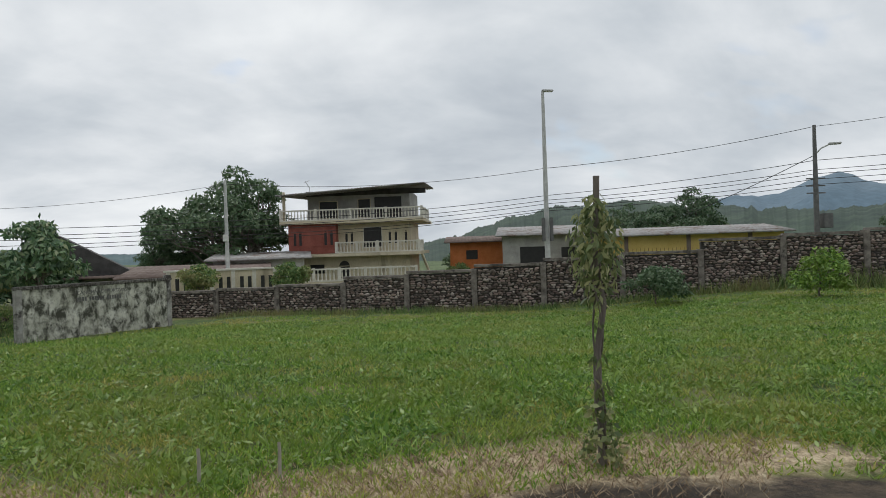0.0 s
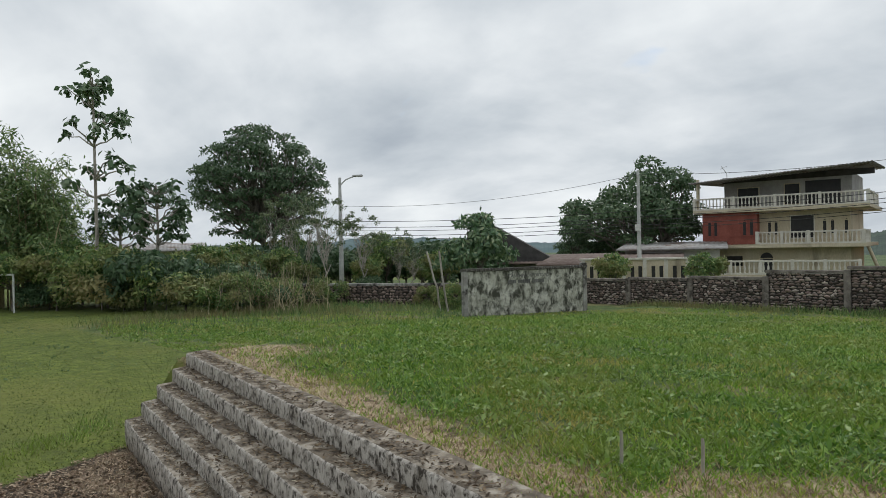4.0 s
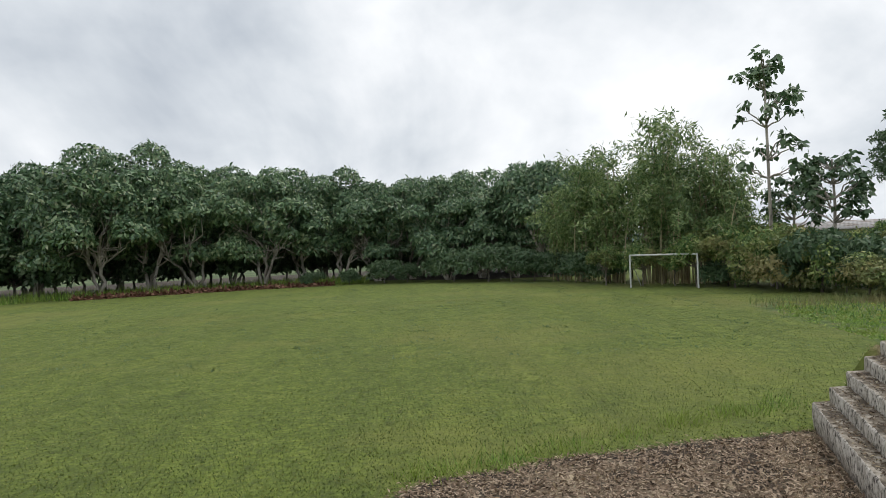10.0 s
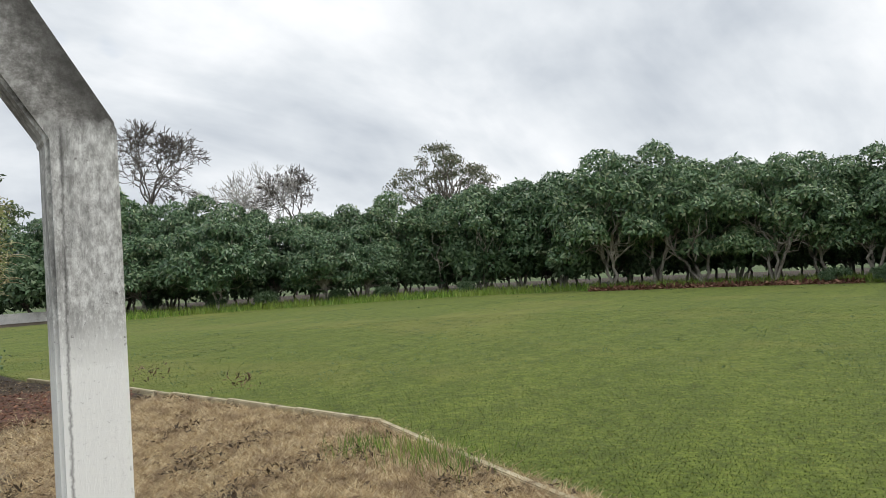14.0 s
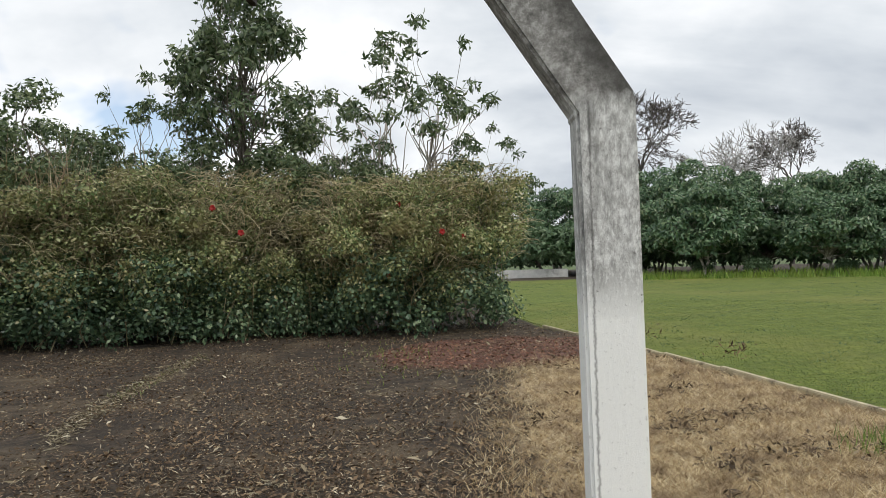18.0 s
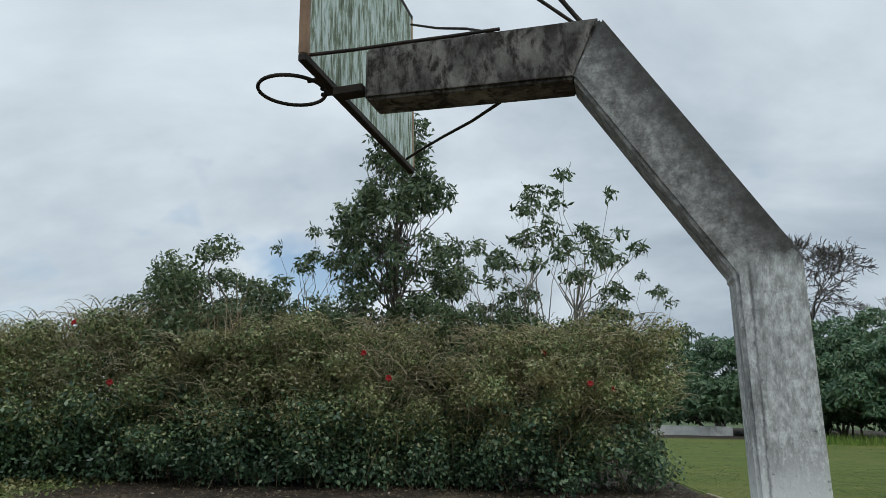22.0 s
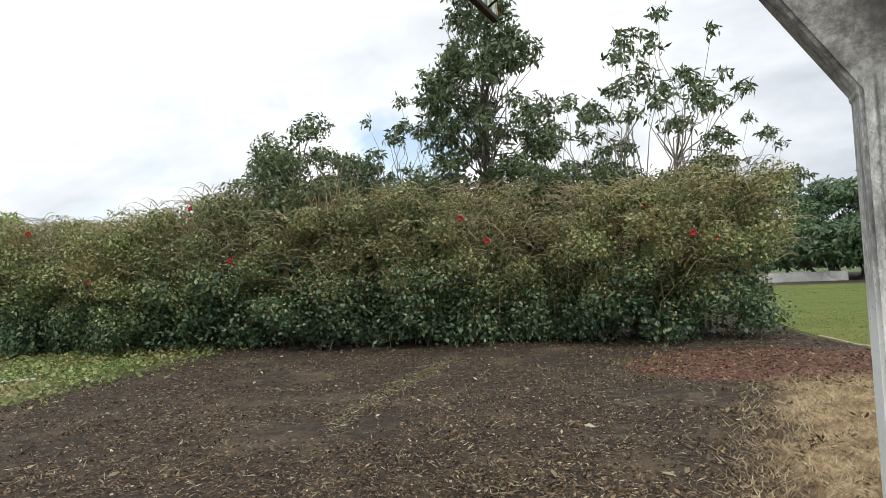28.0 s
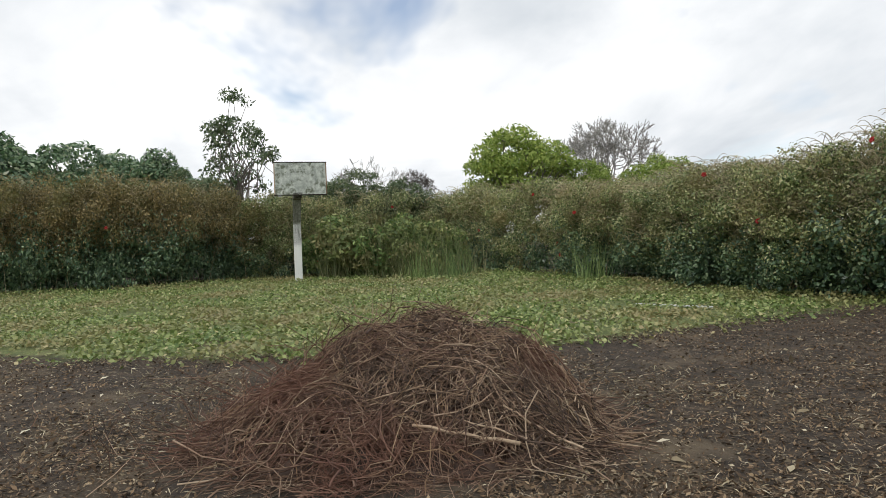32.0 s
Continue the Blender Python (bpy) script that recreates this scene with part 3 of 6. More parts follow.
    return best, width / total


def lie(x, y):
    """Height of the ground."""
    drop = fall(x, y)
    x, y = swing(x, y, -1)
    q = x * WALL_N[0] + y * WALL_N[1]
    deep = 1.0 - 0.72 * smooth(2, 14, x)
    upper = -deep * smooth(8, 26, q) - 0.25 * smooth(31, 36, q)
    d, w = edge_distance(x, y)
    inside = inside_of(x, y, EDGE)
    k = np.where(inside, 0.0, smooth(0.0, 1.0, d / w))
    ab = STEP_B - STEP_A
    t = ((x - STEP_A[0]) * ab[0] + (y - STEP_A[1]) * ab[1]) / (ab @ ab)
    off = ((x - STEP_A[0]) * -ab[1] + (y - STEP_A[1]) * ab[0]) / np.hypot(*ab)
    upper = upper - np.where((t > 0) & (t < 1) & (off < 0.2) & (off > -0.6), 0.6, 0.0)
    return upper * (1 - k) + FIELD * k + 0.012 * np.sin(3.1 * x + 1.7 * y) * np.cos(2.3 * y - x) - drop


def place(az, dist, sink=0.0):
    v = polar(az, dist)
    v.z = float(lie(v.x, v.y)) - sink
    return v


# ground sheet, finer near its middle
rings = np.concatenate([[0.0], 0.6 * 1.023 ** np.arange(376)])
turns = np.linspace(0, 2 * math.pi, 541)[:-1]
RR, AA = np.meshgrid(rings, turns, indexing="ij")
GX, GY = -RR * np.sin(AA), RR * np.cos(AA)
GZ = lie(GX, GY)
GZ = GZ + np.where(RR > 90, -0.4, 0.0)
nr, na = RR.shape
ii, jj = np.meshgrid(np.arange(nr - 1), np.arange(na), indexing="ij")
kk = (jj + 1) % na
quads = np.stack([ii * na + jj, (ii + 1) * na + jj, (ii + 1) * na + kk, ii * na + kk], -1).reshape(-1, 4)
ground_mesh = mesh_of("ground", np.stack([GX, GY, GZ], -1).reshape(-1, 3), quads, ground_mat, True)


def zones(x, y):
    x, y = swing(x, y, -1)
    inside = inside_of(x, y, EDGE)
    d, _ = edge_distance(x, y)
    sd = np.where(inside, -d, d)
    lawn_line = np.where(x < -1.4, 6.2 - (x + 9.1) * 0.379, 4.3 + 0.35 * np.sin(x * 0.9) - 0.02 * x)
    court = inside & (y < lawn_line)
    dirt = np.where(court, 1.0, 0.0)
    # bare slope under the steps
    slope = inside_of(x, y, np.array([(-1.0, 6.5), (-8.6, 6.0), (-8.85, 5.0), (-8.75, 4.2), (-8.5, 2.9), (-8.2, 1.5), (-7.6, -0.3), (-5.2, -1.6), (-3.2, -1.7), (-1.9, -0.2), (-1.1, 1.5), (-0.9, 4.0)])) & ~inside
    dirt = np.where(slope, 1.0, dirt)
    turf = np.where((sd > 0) & ~slope, 1.0, 0.0)
    turf = np.where((y > 20) & (x > -40), 0.0, turf)
    turf = turf * (1 - smooth(7.5, 12, y - 0.15 * (-9 - x)) * (x > -26))
    dry = np.where(court & (y > -9.6) & (y < 0.5), 1.0, 0.0) * smooth(-0.1, -2.1, x - 0.26 * (y + 4.2)) * smooth(-9.6, -8.4, y)
    dry = np.maximum(dry, 0.85 * np.exp(-((y - lawn_line - 0.45) / 0.75) ** 2) * (x > -9.3) * smooth(5.5, 1.2, x) * inside)
    dry = np.maximum(dry, 0.44 * slope)
    dry = np.maximum(dry, 0.75 * np.exp(-(np.hypot(x + 8.4, y - 7.0) / 1.3) ** 2))
    cover = np.where(inside & (y > -13.5) & (x < 27), 1.0, 0.0) * smooth(6.4, 9.4, x - 0.55 * np.clip(y + 3.5, 0, 20)) * smooth(3.2, 0.6, y - 0.22 * (x - 9))
    red = np.where(inside & (np.hypot((x + 2.4) / 2.2, (y + 10.2) / 1.7) < 1.3), 1.0, 0.0) * smooth(1.3, 0.5, np.hypot((x + 2.4) / 2.2, (y + 10.2) / 1.7))
    # dark soil below the mango trees: leaf litter, with their shade painted in
    shade = (sd > 0) & (np.hypot(x, y) > 60.5 - 7 * smooth(-8, 6, y)) & (y < 16)
    turf = np.where(shade, 0.0, turf)
    dirt = np.where(shade, 1.0, dirt)
    far = np.where(np.hypot(x, y) > 95, 1.0, 0.0)
    return {"dirt": dirt, "turf": turf, "dry": dry, "cover": cover, "red": red, "far": far}


def soften(v):
    for _ in range(2):
        v = 0.5 * v + 0.25 * (np.roll(v, 1, 1) + np.roll(v, -1, 1))
        v[1:-1] = 0.5 * v[1:-1] + 0.25 * (v[2:] + v[:-2])
    return v


for key, values in zones(GX, GY).items():
    values = soften(values.astype(float))
    layer = ground_mesh.attributes.new(key, "FLOAT", "POINT")
    layer.data.foreach_set("value", values.ravel().astype(np.float32))
ground = part("ground", ground_mesh, None)
tagged(ground, "rough ground with lawn, mown turf, bare soil and dry grass", "ground", kind="structure")

# ---- concrete steps down to the field ----
steps = thing("steps", pose(0, 0, 0), "five worn concrete steps, whitewashed risers and mossy treads", "steps", kind="structure")
run = unit(STEP_B - STEP_A)
length = float(np.linalg.norm(STEP_B - STEP_A))
for k in range(5):
    ox, oy, top = STEP_A[0] + 0.035 * k, STEP_A[1] - 0.268 * k, -0.19 * k
    n = 90
    s = np.linspace(0, length, n)
    deep = 0.62 if k else 0.36
    prof = [(0.02, 0.0, 0), (0.0, -0.022, 0), (0.0, -0.20, 0), (0.02, -0.42, 0), (deep, -0.42, 1), (deep, 0.004, 1)]
    V = []
    for q, (back, z, _) in enumerate(prof):
        wob = 0.005 * np.sin(s * 2.3 + k * 2) + rng.normal(0, 0.004, n) if q < 2 else 0.004 * np.sin(s * 3 + k)
        drop = np.where(q < 2, -np.abs(rng.normal(0, 0.006, n)), 0)
        V.append(np.stack([ox + run[0] * s, oy + run[1] * s + back + wob, top + z + drop], 1))
    m = len(prof)
    V = np.concatenate(V)
    F = [(q * n + i, q * n + i + 1, ((q + 1) % m) * n + i + 1, ((q + 1) % m) * n + i) for q in range(m) for i in range(n - 1)]
    me = mesh_of("step", V, F, step_mat)
    me.materials.append(tread_mat)
    idx = np.zeros(len(F), dtype=np.int32)
    idx[5 * (n - 1):] = 1
    me.polygons.foreach_set("material_index", idx)
    bm = bmesh.new()
    bm.from_mesh(me)
    bmesh.ops.holes_fill(bm, edges=[e for e in bm.edges if e.is_boundary], sides=0)
    bmesh.ops.recalc_face_normals(bm, faces=bm.faces)
    bm.to_mesh(me)
    bm.free()
    part("step", me, None, steps)

# ---- kerb round the court ----
kerb = thing("kerb", pose(0, 0, 0), "low concrete kerb with flaking yellowish paint beside the turf", "kerb", kind="structure")
kerb_mat = surface("yellowed_kerb", (0.38, 0.33, 0.21), (0.53, 0.47, 0.33), 3, 0.9, 40, 0.5, stain=(0.16, 0.13, 0.09), stain_scale=5, stain_at=(0.54, 0.66))
chain = [(-3.35, -1.05), (-4.66, -5.0), (-4.3, -10.1), (-3.9, -13.0)]
for (a, b) in zip(chain, chain[1:]):
    a, b = np.array(swing(*a)), np.array(swing(*b))
    w = unit(b - a)
    sidew = np.array((w[1], -w[0]))
    total = float(np.linalg.norm(b - a))
    pieces = max(2, round(total / 1.3))
    for i in range(pieces):
        p0, p1 = a + w * (total * i / pieces + 0.006), a + w * (total * (i + 1) / pieces - 0.006)
        low = b[1] > -6
        bm = box(0, -0.035, -0.5, float(np.linalg.norm(p1 - p0)), 0.035, 0.022 if low else 0.05, 0.01)
        part("kerb_stone", bm, kerb_mat, kerb, at=pose(float(p0[0]), float(p0[1]), 0.008 * rng.normal() - float(fall(*p0)), 0, 0.3 * rng.normal(), math.degrees(math.atan2(w[1], w[0]))))

# ---- rubble boundary wall ----
along = np.array((0.988, -0.156))
foot = WALL_N * WALL_D


def wall_at(az):
    """Stretch along the wall at which a bearing meets it."""
    a = radians(az)
    w = np.array((-math.sin(a), math.cos(a)))
    d = WALL_D / (w @ WALL_N)
    return float((w * d - foot) @ along)


PIER_AZ = [19.0, 14.2, 8.7, 3.3, -2.5, -8.4, -14.9, -21.0, -26.9, -32.3]
PIER_EL = [-2.75, -2.3, -2.2, -1.7, -1.4, -1.0, -0.6, -0.3, 0.6, 0.8]
piers = [(wall_at(a), a, e) for a, e in zip(PIER_AZ, PIER_EL)]
piers = [(piers[0][0] - 2.9, 22.6, -2.5)] + piers + [(piers[-1][0] + 3.1 * i, -36 - 4 * i, 0.9 + 0.1 * i) for i in (1, 2, 3)]
stone_shapes = []
for i in range(10):
    bm = bmesh.new()
    bmesh.ops.create_icosphere(bm, subdivisions=1, radius=0.5)
    for v in bm.verts:
        v.co += Vector(rng.normal(0, 0.06, 3))
        v.co.y *= 0.8
    me = bpy.data.meshes.new("stone")
    bm.to_mesh(me)
    bm.free()
    me.materials.append(stone_a if i % 2 else stone_b)
    stone_shapes.append(me)
boundary = thing("wall_boundary", Matrix.Translation((foot[0], foot[1], 0)) @ pose(0, 0, 0, 0, 0, math.degrees(math.atan2(along[1], along[0]))), "rubble stone boundary wall with concrete piers and coping", "wall", kind="structure")
loose = 0
for i, ((s0, a0, e0), (s1, a1, e1)) in enumerate(zip(piers, piers[1:])):
    p0 = foot + along * s0
    mid = foot + along * (s0 + s1) / 2
    base = float(lie(mid[0], mid[1])) - 0.15
    dist = float(np.hypot(*(foot + along * s1)))
    top = EYE + dist * math.tan(radians(e1)) - 0.05
    if i == 0:
        top = EYE + dist * math.tan(radians(-2.45))
    top -= float(fall(*mid))
    part("wall_core", box(s0 + 0.02, -0.10, base, s1 - 0.02, 0.12, top - 0.14), mortar, boundary)
    part("coping", box(s0, -0.17, top - 0.12, s1 - 0.01, 0.17, top, 0.015), pier_mat, boundary)
    part("pier", box(s1 - 0.12, -0.2, base, s1 + 0.12, 0.18, top + 0.03, 0.015), pier_mat, boundary)
    rows = int((top - base - 0.14) / 0.1)
    stones = []
    for r in range(rows):
        x = s0 + 0.14
        while x < s1 - 0.2:
            w = rng.uniform(0.09, 0.30)
            stones.append((x + w / 2, base + 0.08 + r * 0.1 + rng.normal(0, 0.018), w * 1.1, rng.uniform(0.085, 0.14)))
            x += w + 0.006
    if i == 5:
        for (x, z, w, h) in stones:
            st = part("stone", stone_shapes[rng.integers(10)], None, boundary)
            st.matrix_basis = pose(x, -0.10 + rng.normal(0, 0.012), z, 0, rng.normal(0, 10), 0) @ Matrix.Diagonal((w, 0.17, h, 1))
    else:
        for sel in (0, 1):
            V, F, n = [], [], 0
            shape = stone_shapes[sel]
            co = np.zeros(len(shape.vertices) * 3)
            shape.vertices.foreach_get("co", co)
            co = co.reshape(-1, 3)
            tri = np.array([list(p.vertices) for p in shape.polygons])
            for (x, z, w, h) in stones[sel::2]:
                V.append(co * np.array((w, 0.17, h)) * rng.uniform(0.8, 1.12, (len(co), 1)) + np.array((x, -0.10 + rng.normal(0, 0.012), z)))
                F.append(tri + n)
                n += len(co)
            tagged(part("stones", mesh_of("stones", np.concatenate(V), np.concatenate(F), stone_a if sel else stone_b), None, boundary), kind="stuff")

# wall running on behind the whitewashed gate wall
back_wall = thing("wall_back", pose(0, 0, 0), "low mossy rubble wall half hidden by shrubs", "wall", kind="structure")
p0, p1 = place(51, 38), place(32.5, 33)
w = (p1 - p0)
w.z = 0
bw_len = w.length
bw = Matrix.Translation((p0.x, p0.y, -float(fall(p0.x, p0.y)))) @ pose(0, 0, 0, 0, 0, math.degrees(math.atan2(w.y, w.x)))
back_wall.matrix_basis = bw
part("wall_core", box(0, -0.12, -1.5, bw_len, 0.12, -0.25), mortar, back_wall)
part("coping", box(0, -0.17, -0.25, bw_len, 0.17, -0.12, 0.02), concrete, back_wall)
V, F, n = [], [], 0
for r in range(8):
    x = 0.1
    while x < bw_len:
        ww = rng.uniform(0.12, 0.36)
        V.append(co * np.array((ww * 1.08, 0.2, rng.uniform(0.12, 0.19))) * rng.uniform(0.8, 1.12, (len(co), 1)) + np.array((x + ww / 2, -0.12, -1.2 + r * 0.13 + rng.normal(0, 0.02))))
        F.append(tri + n)
        n += len(co)
        x += ww + 0.006
tagged(part("stones", mesh_of("stones", np.concatenate(V), np.concatenate(F), stone_b), None, back_wall), kind="stuff")

# whitewashed wall with two faded lines of writing
a, b = place(33.0, 27.2), place(22.6, 29.8)
w = b - a
w.z = 0
ww_len = w.length
sign_wall = thing("wall_whitewashed", Matrix.Translation((a.x, a.y, -float(fall(a.x, a.y)))) @ pose(0, 0, 0, 0, 0, math.degrees(math.atan2(w.y, w.x))), "whitewashed wall streaked black, with faded dark lettering", "wall", kind="structure")
part("wall_panel", box(0.16, -0.1, -1.3, ww_len - 0.16, 0.1, 0.72, 0.01), whitewash, sign_wall)
part("pier", box(-0.02, -0.15, -1.3, 0.17, 0.15, 0.8, 0.015), concrete, sign_wall)
part("pier", box(ww_len - 0.17, -0.15, -1.3, ww_len + 0.02, 0.15, 0.95, 0.015), concrete, sign_wall)
part("coping", box(-0.05, -0.16, 0.72, ww_len + 0.05, 0.16, 0.84, 0.02), arm_mat, sign_wall)
words = bpy.data.curves.new("wall_words", "FONT")
words.body, words.size, words.extrude, words.space_character = "CANCHAS DEPORTIVAS", 0.19, 0.004, 0.92
text = part("lettering", words, lettering, sign_wall, "faded dark painted capitals", at=pose(2.0, -0.106, 0.43, 90, 0, 0))
x = 2.0
for cnt in (4, 6, 6):
    for i in range(cnt):
        part("letter_bar", box(x, -0.108, 0.17, x + 0.07, -0.098, 0.32), lettering, sign_wall)
        x += 0.096
    x += 0.08

# ---- houses beyond the wall ----
def window_part(parent, x, y, z, w, h, frame_mat, arch=False):
    """A recessed dark opening with a frame, on the face y."""
    win = part("window", box(x - w / 2, y - 0.02, z, x + w / 2, y + 0.12, z + h), dark_in, parent)
    f = 0.06
    for (x0, z0, x1, z1) in ((x - w / 2 - f, z - f, x + w / 2 + f, z), (x - w / 2 - f, z + h, x + w / 2 + f, z + h + f), (x - w / 2 - f, z, x - w / 2, z + h), (x + w / 2, z, x + w / 2 + f, z + h)):
        part("window_frame", box(x0, y - 0.05, z0, x1, y + 0.05, z1), frame_mat, win)
    if arch:
        bm = bmesh.new()
        bmesh.ops.create_cone(bm, cap_ends=True, segments=18, radius1=w / 2, radius2=w / 2, depth=0.13, matrix=pose(x, y + 0.04, z + h, 90, 0, 0))
        part("arch_top", bm, dark_in, win)
    return win


def baluster():
    prof = [(0.055, 0.0), (0.055, 0.06), (0.03, 0.10), (0.06, 0.28), (0.05, 0.40), (0.028, 0.52), (0.05, 0.60), (0.05, 0.66)]
    n, V = 8, []
    for r, z in prof:
        for k in range(n):
            V.append((r * math.cos(k * 2 * math.pi / n), r * math.sin(k * 2 * math.pi / n), z))
    F = [(q * n + k, q * n + (k + 1) % n, (q + 1) * n + (k + 1) % n, (q + 1) * n + k) for q in range(len(prof) - 1) for k in range(n)]
    return mesh_of("baluster", V, F, bar_white, True)


baluster_mesh = baluster()


def railing(parent, x0, x1, y, z, posts, side=False):
    """A balustrade along x (or along y at x0, when side)."""
    def put(name, a0, b0, z0, a1, b1, z1, mtl):
        if side:
            return part(name, box(x0 + b0, y + a0, z0, x0 + b1, y + a1, z1, 0.01), mtl, parent)
        return part(name, box(x0 + a0, y + b0, z0, x0 + a1, y + b1, z1, 0.01), mtl, parent)
    span = x1 - x0 if not side else x1
    put("rail", 0, -0.09, z + 0.76, span, 0.09, z + 0.86, bar_white)
    put("plinth", 0, -0.09, z, span, 0.09, z + 0.10, bar_white)
    for i in range(posts + 1):
        c = span * i / posts
        put("rail_post", c - 0.09, -0.11, z, c + 0.09, 0.11, z + 0.9, bar_white)
    for i in range(int(span / 0.26)):
        c = 0.13 + i * 0.26
        ob = part("baluster", baluster_mesh, None, parent)
        ob.matrix_basis = pose(x0, y + c, z + 0.1) if side else pose(x0 + c, y, z + 0.1)


def big_house():
    hm = Matrix.Translation(polar(7.65, 52.0, -0.16)) @ pose(0, 0, 0, 0, 0, -3) @ Matrix.Diagonal((0.93, 1, 1, 1))
    h = thing("house", hm, "three-storey cream and brick-red house with two balustraded balconies", "house")
    g0 = -1.4
    part("wall", box(-5.3, 0, g0, 4.6, 8, 1.9), wall_cream, h, "cream ground floor wall")
    part("wall", box(-5.3, -0.9, 1.95, -1.35, 8, 4.25), wall_red, h, "brick-red first floor bay")
    part("wall", box(-1.35, 0, 1.9, 4.6, 8, 4.25), wall_cream, h)
    part("wall", box(-4.2, 1.2, 4.45, 4.6, 8, 6.75), wall_grey, h, "unpainted grey top floor wall")
    part("balcony_slab", box(-5.6, -1.2, 1.68, 5.6, 8.0, 1.93, 0.02), wall_cream, h)
    part("balcony_slab", box(-5.9, -1.3, 4.22, 5.9, 8.0, 4.46, 0.02), wall_cream, h)
    railing(h, -1.3, 5.5, -1.1, 1.93, 4)
    railing(h, 5.5, 3.2, -1.1, 1.93, 1, True)
    railing(h, -5.8, 5.8, -1.2, 4.46, 4)
    railing(h, 5.8, 6.0, -1.2, 4.46, 2, True)
    for (x, w, z, hh) in ((-4.75, 0.22, 2.6, 0.95), (-4.3, 0.22, 2.6, 0.95), (-2.2, 0.22, 2.6, 0.95), (-1.7, 0.22, 2.6, 0.95)):
        window_part(h, x, -0.9, z, w, hh, wall_red, True)
    part("shutter", box(-3.9, -0.95, 2.5, -2.6, -0.86, 3.75, 0.01), wall_red, h, "closed brick-red panel")
    for (x, w) in ((-0.65, 0.2), (-0.2, 0.2), (3.0, 0.2), (3.5, 0.2), (4.35, 0.2)):
        window_part(h, x, 0, 2.6, w, 0.85, wall_cream, True)
    window_part(h, 1.55, 0, 2.35, 1.5, 1.5, bar_white)
    window_part(h, -0.9, 0, -0.1, 0.9, 1.0, wall_cream, True)
    window_part(h, -3.2, 0, 0.4, 1.2, 0.7, wall_cream)
    window_part(h, -2.4, 1.2, 4.75, 1.5, 1.3, wall_cream)
    window_part(h, 0.7, 1.2, 4.75, 1.0, 1.4, wall_cream)
    part("doorway", box(1.6, 1.14, 4.5, 3.9, 1.3, 6.3), dark_in, h)
    for x in (-5.6,):
        part("roof_post", box(x - 0.1, -1.0, 4.4, x + 0.1, -0.8, 6.75), wall_cream, h)
    # sloped sheet roof with corrugations
    n = 320
    xs = np.linspace(-6.0, 6.1, n)
    V = np.concatenate([np.stack([xs, np.full(n, yy), zz + 0.03 * np.sin(xs * 26) + 0.05 * (xs + 6)], 1) for yy, zz in ((-1.9, 6.45), (9.0, 6.9), (-1.9, 6.38), (9.0, 6.83))])
    F = [(i, i + 1, n + i + 1, n + i) for i in range(n - 1)] + [(2 * n + i + 1, 2 * n + i, 3 * n + i, 3 * n + i + 1) for i in range(n - 1)] + [(i + 1, i, 2 * n + i, 2 * n + i + 1) for i in range(n - 1)]
    part("roof", mesh_of("roof", V, F, tin), None, h)
    part("fascia", box(-4.3, 1.1, 6.5, 6.0, 1.2, 6.9), dark_roof, h)
    part("outer_stair", tubes("outer_stair", [([(5.4, 2.0, 1.8), (6.6, 2.0, -1.2)], [0.12, 0.12])], wall_cream, 4), None, h)
    part("antenna", tubes("antenna", [([(-4.2, 2, 6.6), (-4.2, 2, 7.3), (-4.6, 2, 7.9)], [0.03, 0.03, 0.03]), ([(-4.7, 2, 7.7), (-4.2, 2, 7.9)], [0.02, 0.02])], pole_mat), None, h)


big_house()


def low_house(az, dist, turn, w, d, h0, h1, wall_m, roof_m, label, openings=(), rise=0.5, over=0.5, base=-1.6):
    """A long low house with a single sheet roof."""
    hm = Matrix.Translation(polar(az, dist)) @ pose(0, 0, 0, 0, 0, turn)
    h = thing("house", hm, label, "house")
    part("wall", box(-w / 2, 0, base, w / 2, d, h0), wall_m, h)
    n = max(40, int(w * 22))
    xs = np.linspace(-w / 2 - over, w / 2 + over, n)
    V = np.concatenate([np.stack([xs, np.full(n, yy), zz + 0.012 * np.sin(xs * 20)], 1) for yy, zz in ((-over - 0.3, h0 - 0.02), (d + over, h0 + rise), (-over - 0.3, h0 - 0.14), (d + over, h0 + rise - 0.12))])
    F = [(i, i + 1, n + i + 1, n + i) for i in range(n - 1)] + [(2 * n + i + 1, 2 * n + i, 3 * n + i, 3 * n + i + 1) for i in range(n - 1)] + [(i + 1, i, 2 * n + i, 2 * n + i + 1) for i in range(n - 1)]
    part("roof", mesh_of("roof", V, F, roof_m), None, h)
    for (x, z, ww, hh) in openings:
        window_part(h, x, 0, z, ww, hh, wall_m)
    return h


low_house(355.0, 58, -2, 9.0, 6, 2.5, 3.0, wall_orange, rust_roof, "low orange house with a rusty roof", ((-2.6, 0.9, 1.0, 0.8), (1.0, 0.8, 1.2, 1.0)))
low_house(351.6, 50, -6, 5.8, 9, 2.75, 3.2, wall_grey, tin, "grey rendered house with a pale tin roof", ((-0.6, 0.2, 2.0, 1.6), (2.0, 0.8, 1.1, 0.9)), 0.8)
yellow = low_house(340.2, 47, -13, 12.5, 7, 2.4, 2.8, wall_yellow, tin, "long yellow building with a weathered tin roof", (), 0.55)
for x in (-3.6, 0.4, 4.2):
    part("pilaster", box(x - 0.13, -0.08, -1.6, x + 0.13, 0.02, 2.3), rust_roof, yellow)
fence_a = thing("spiked_fence", yellow.matrix_basis @ pose(0, -1.2, 0), "row of rusty iron spikes before the yellow building", "fence")
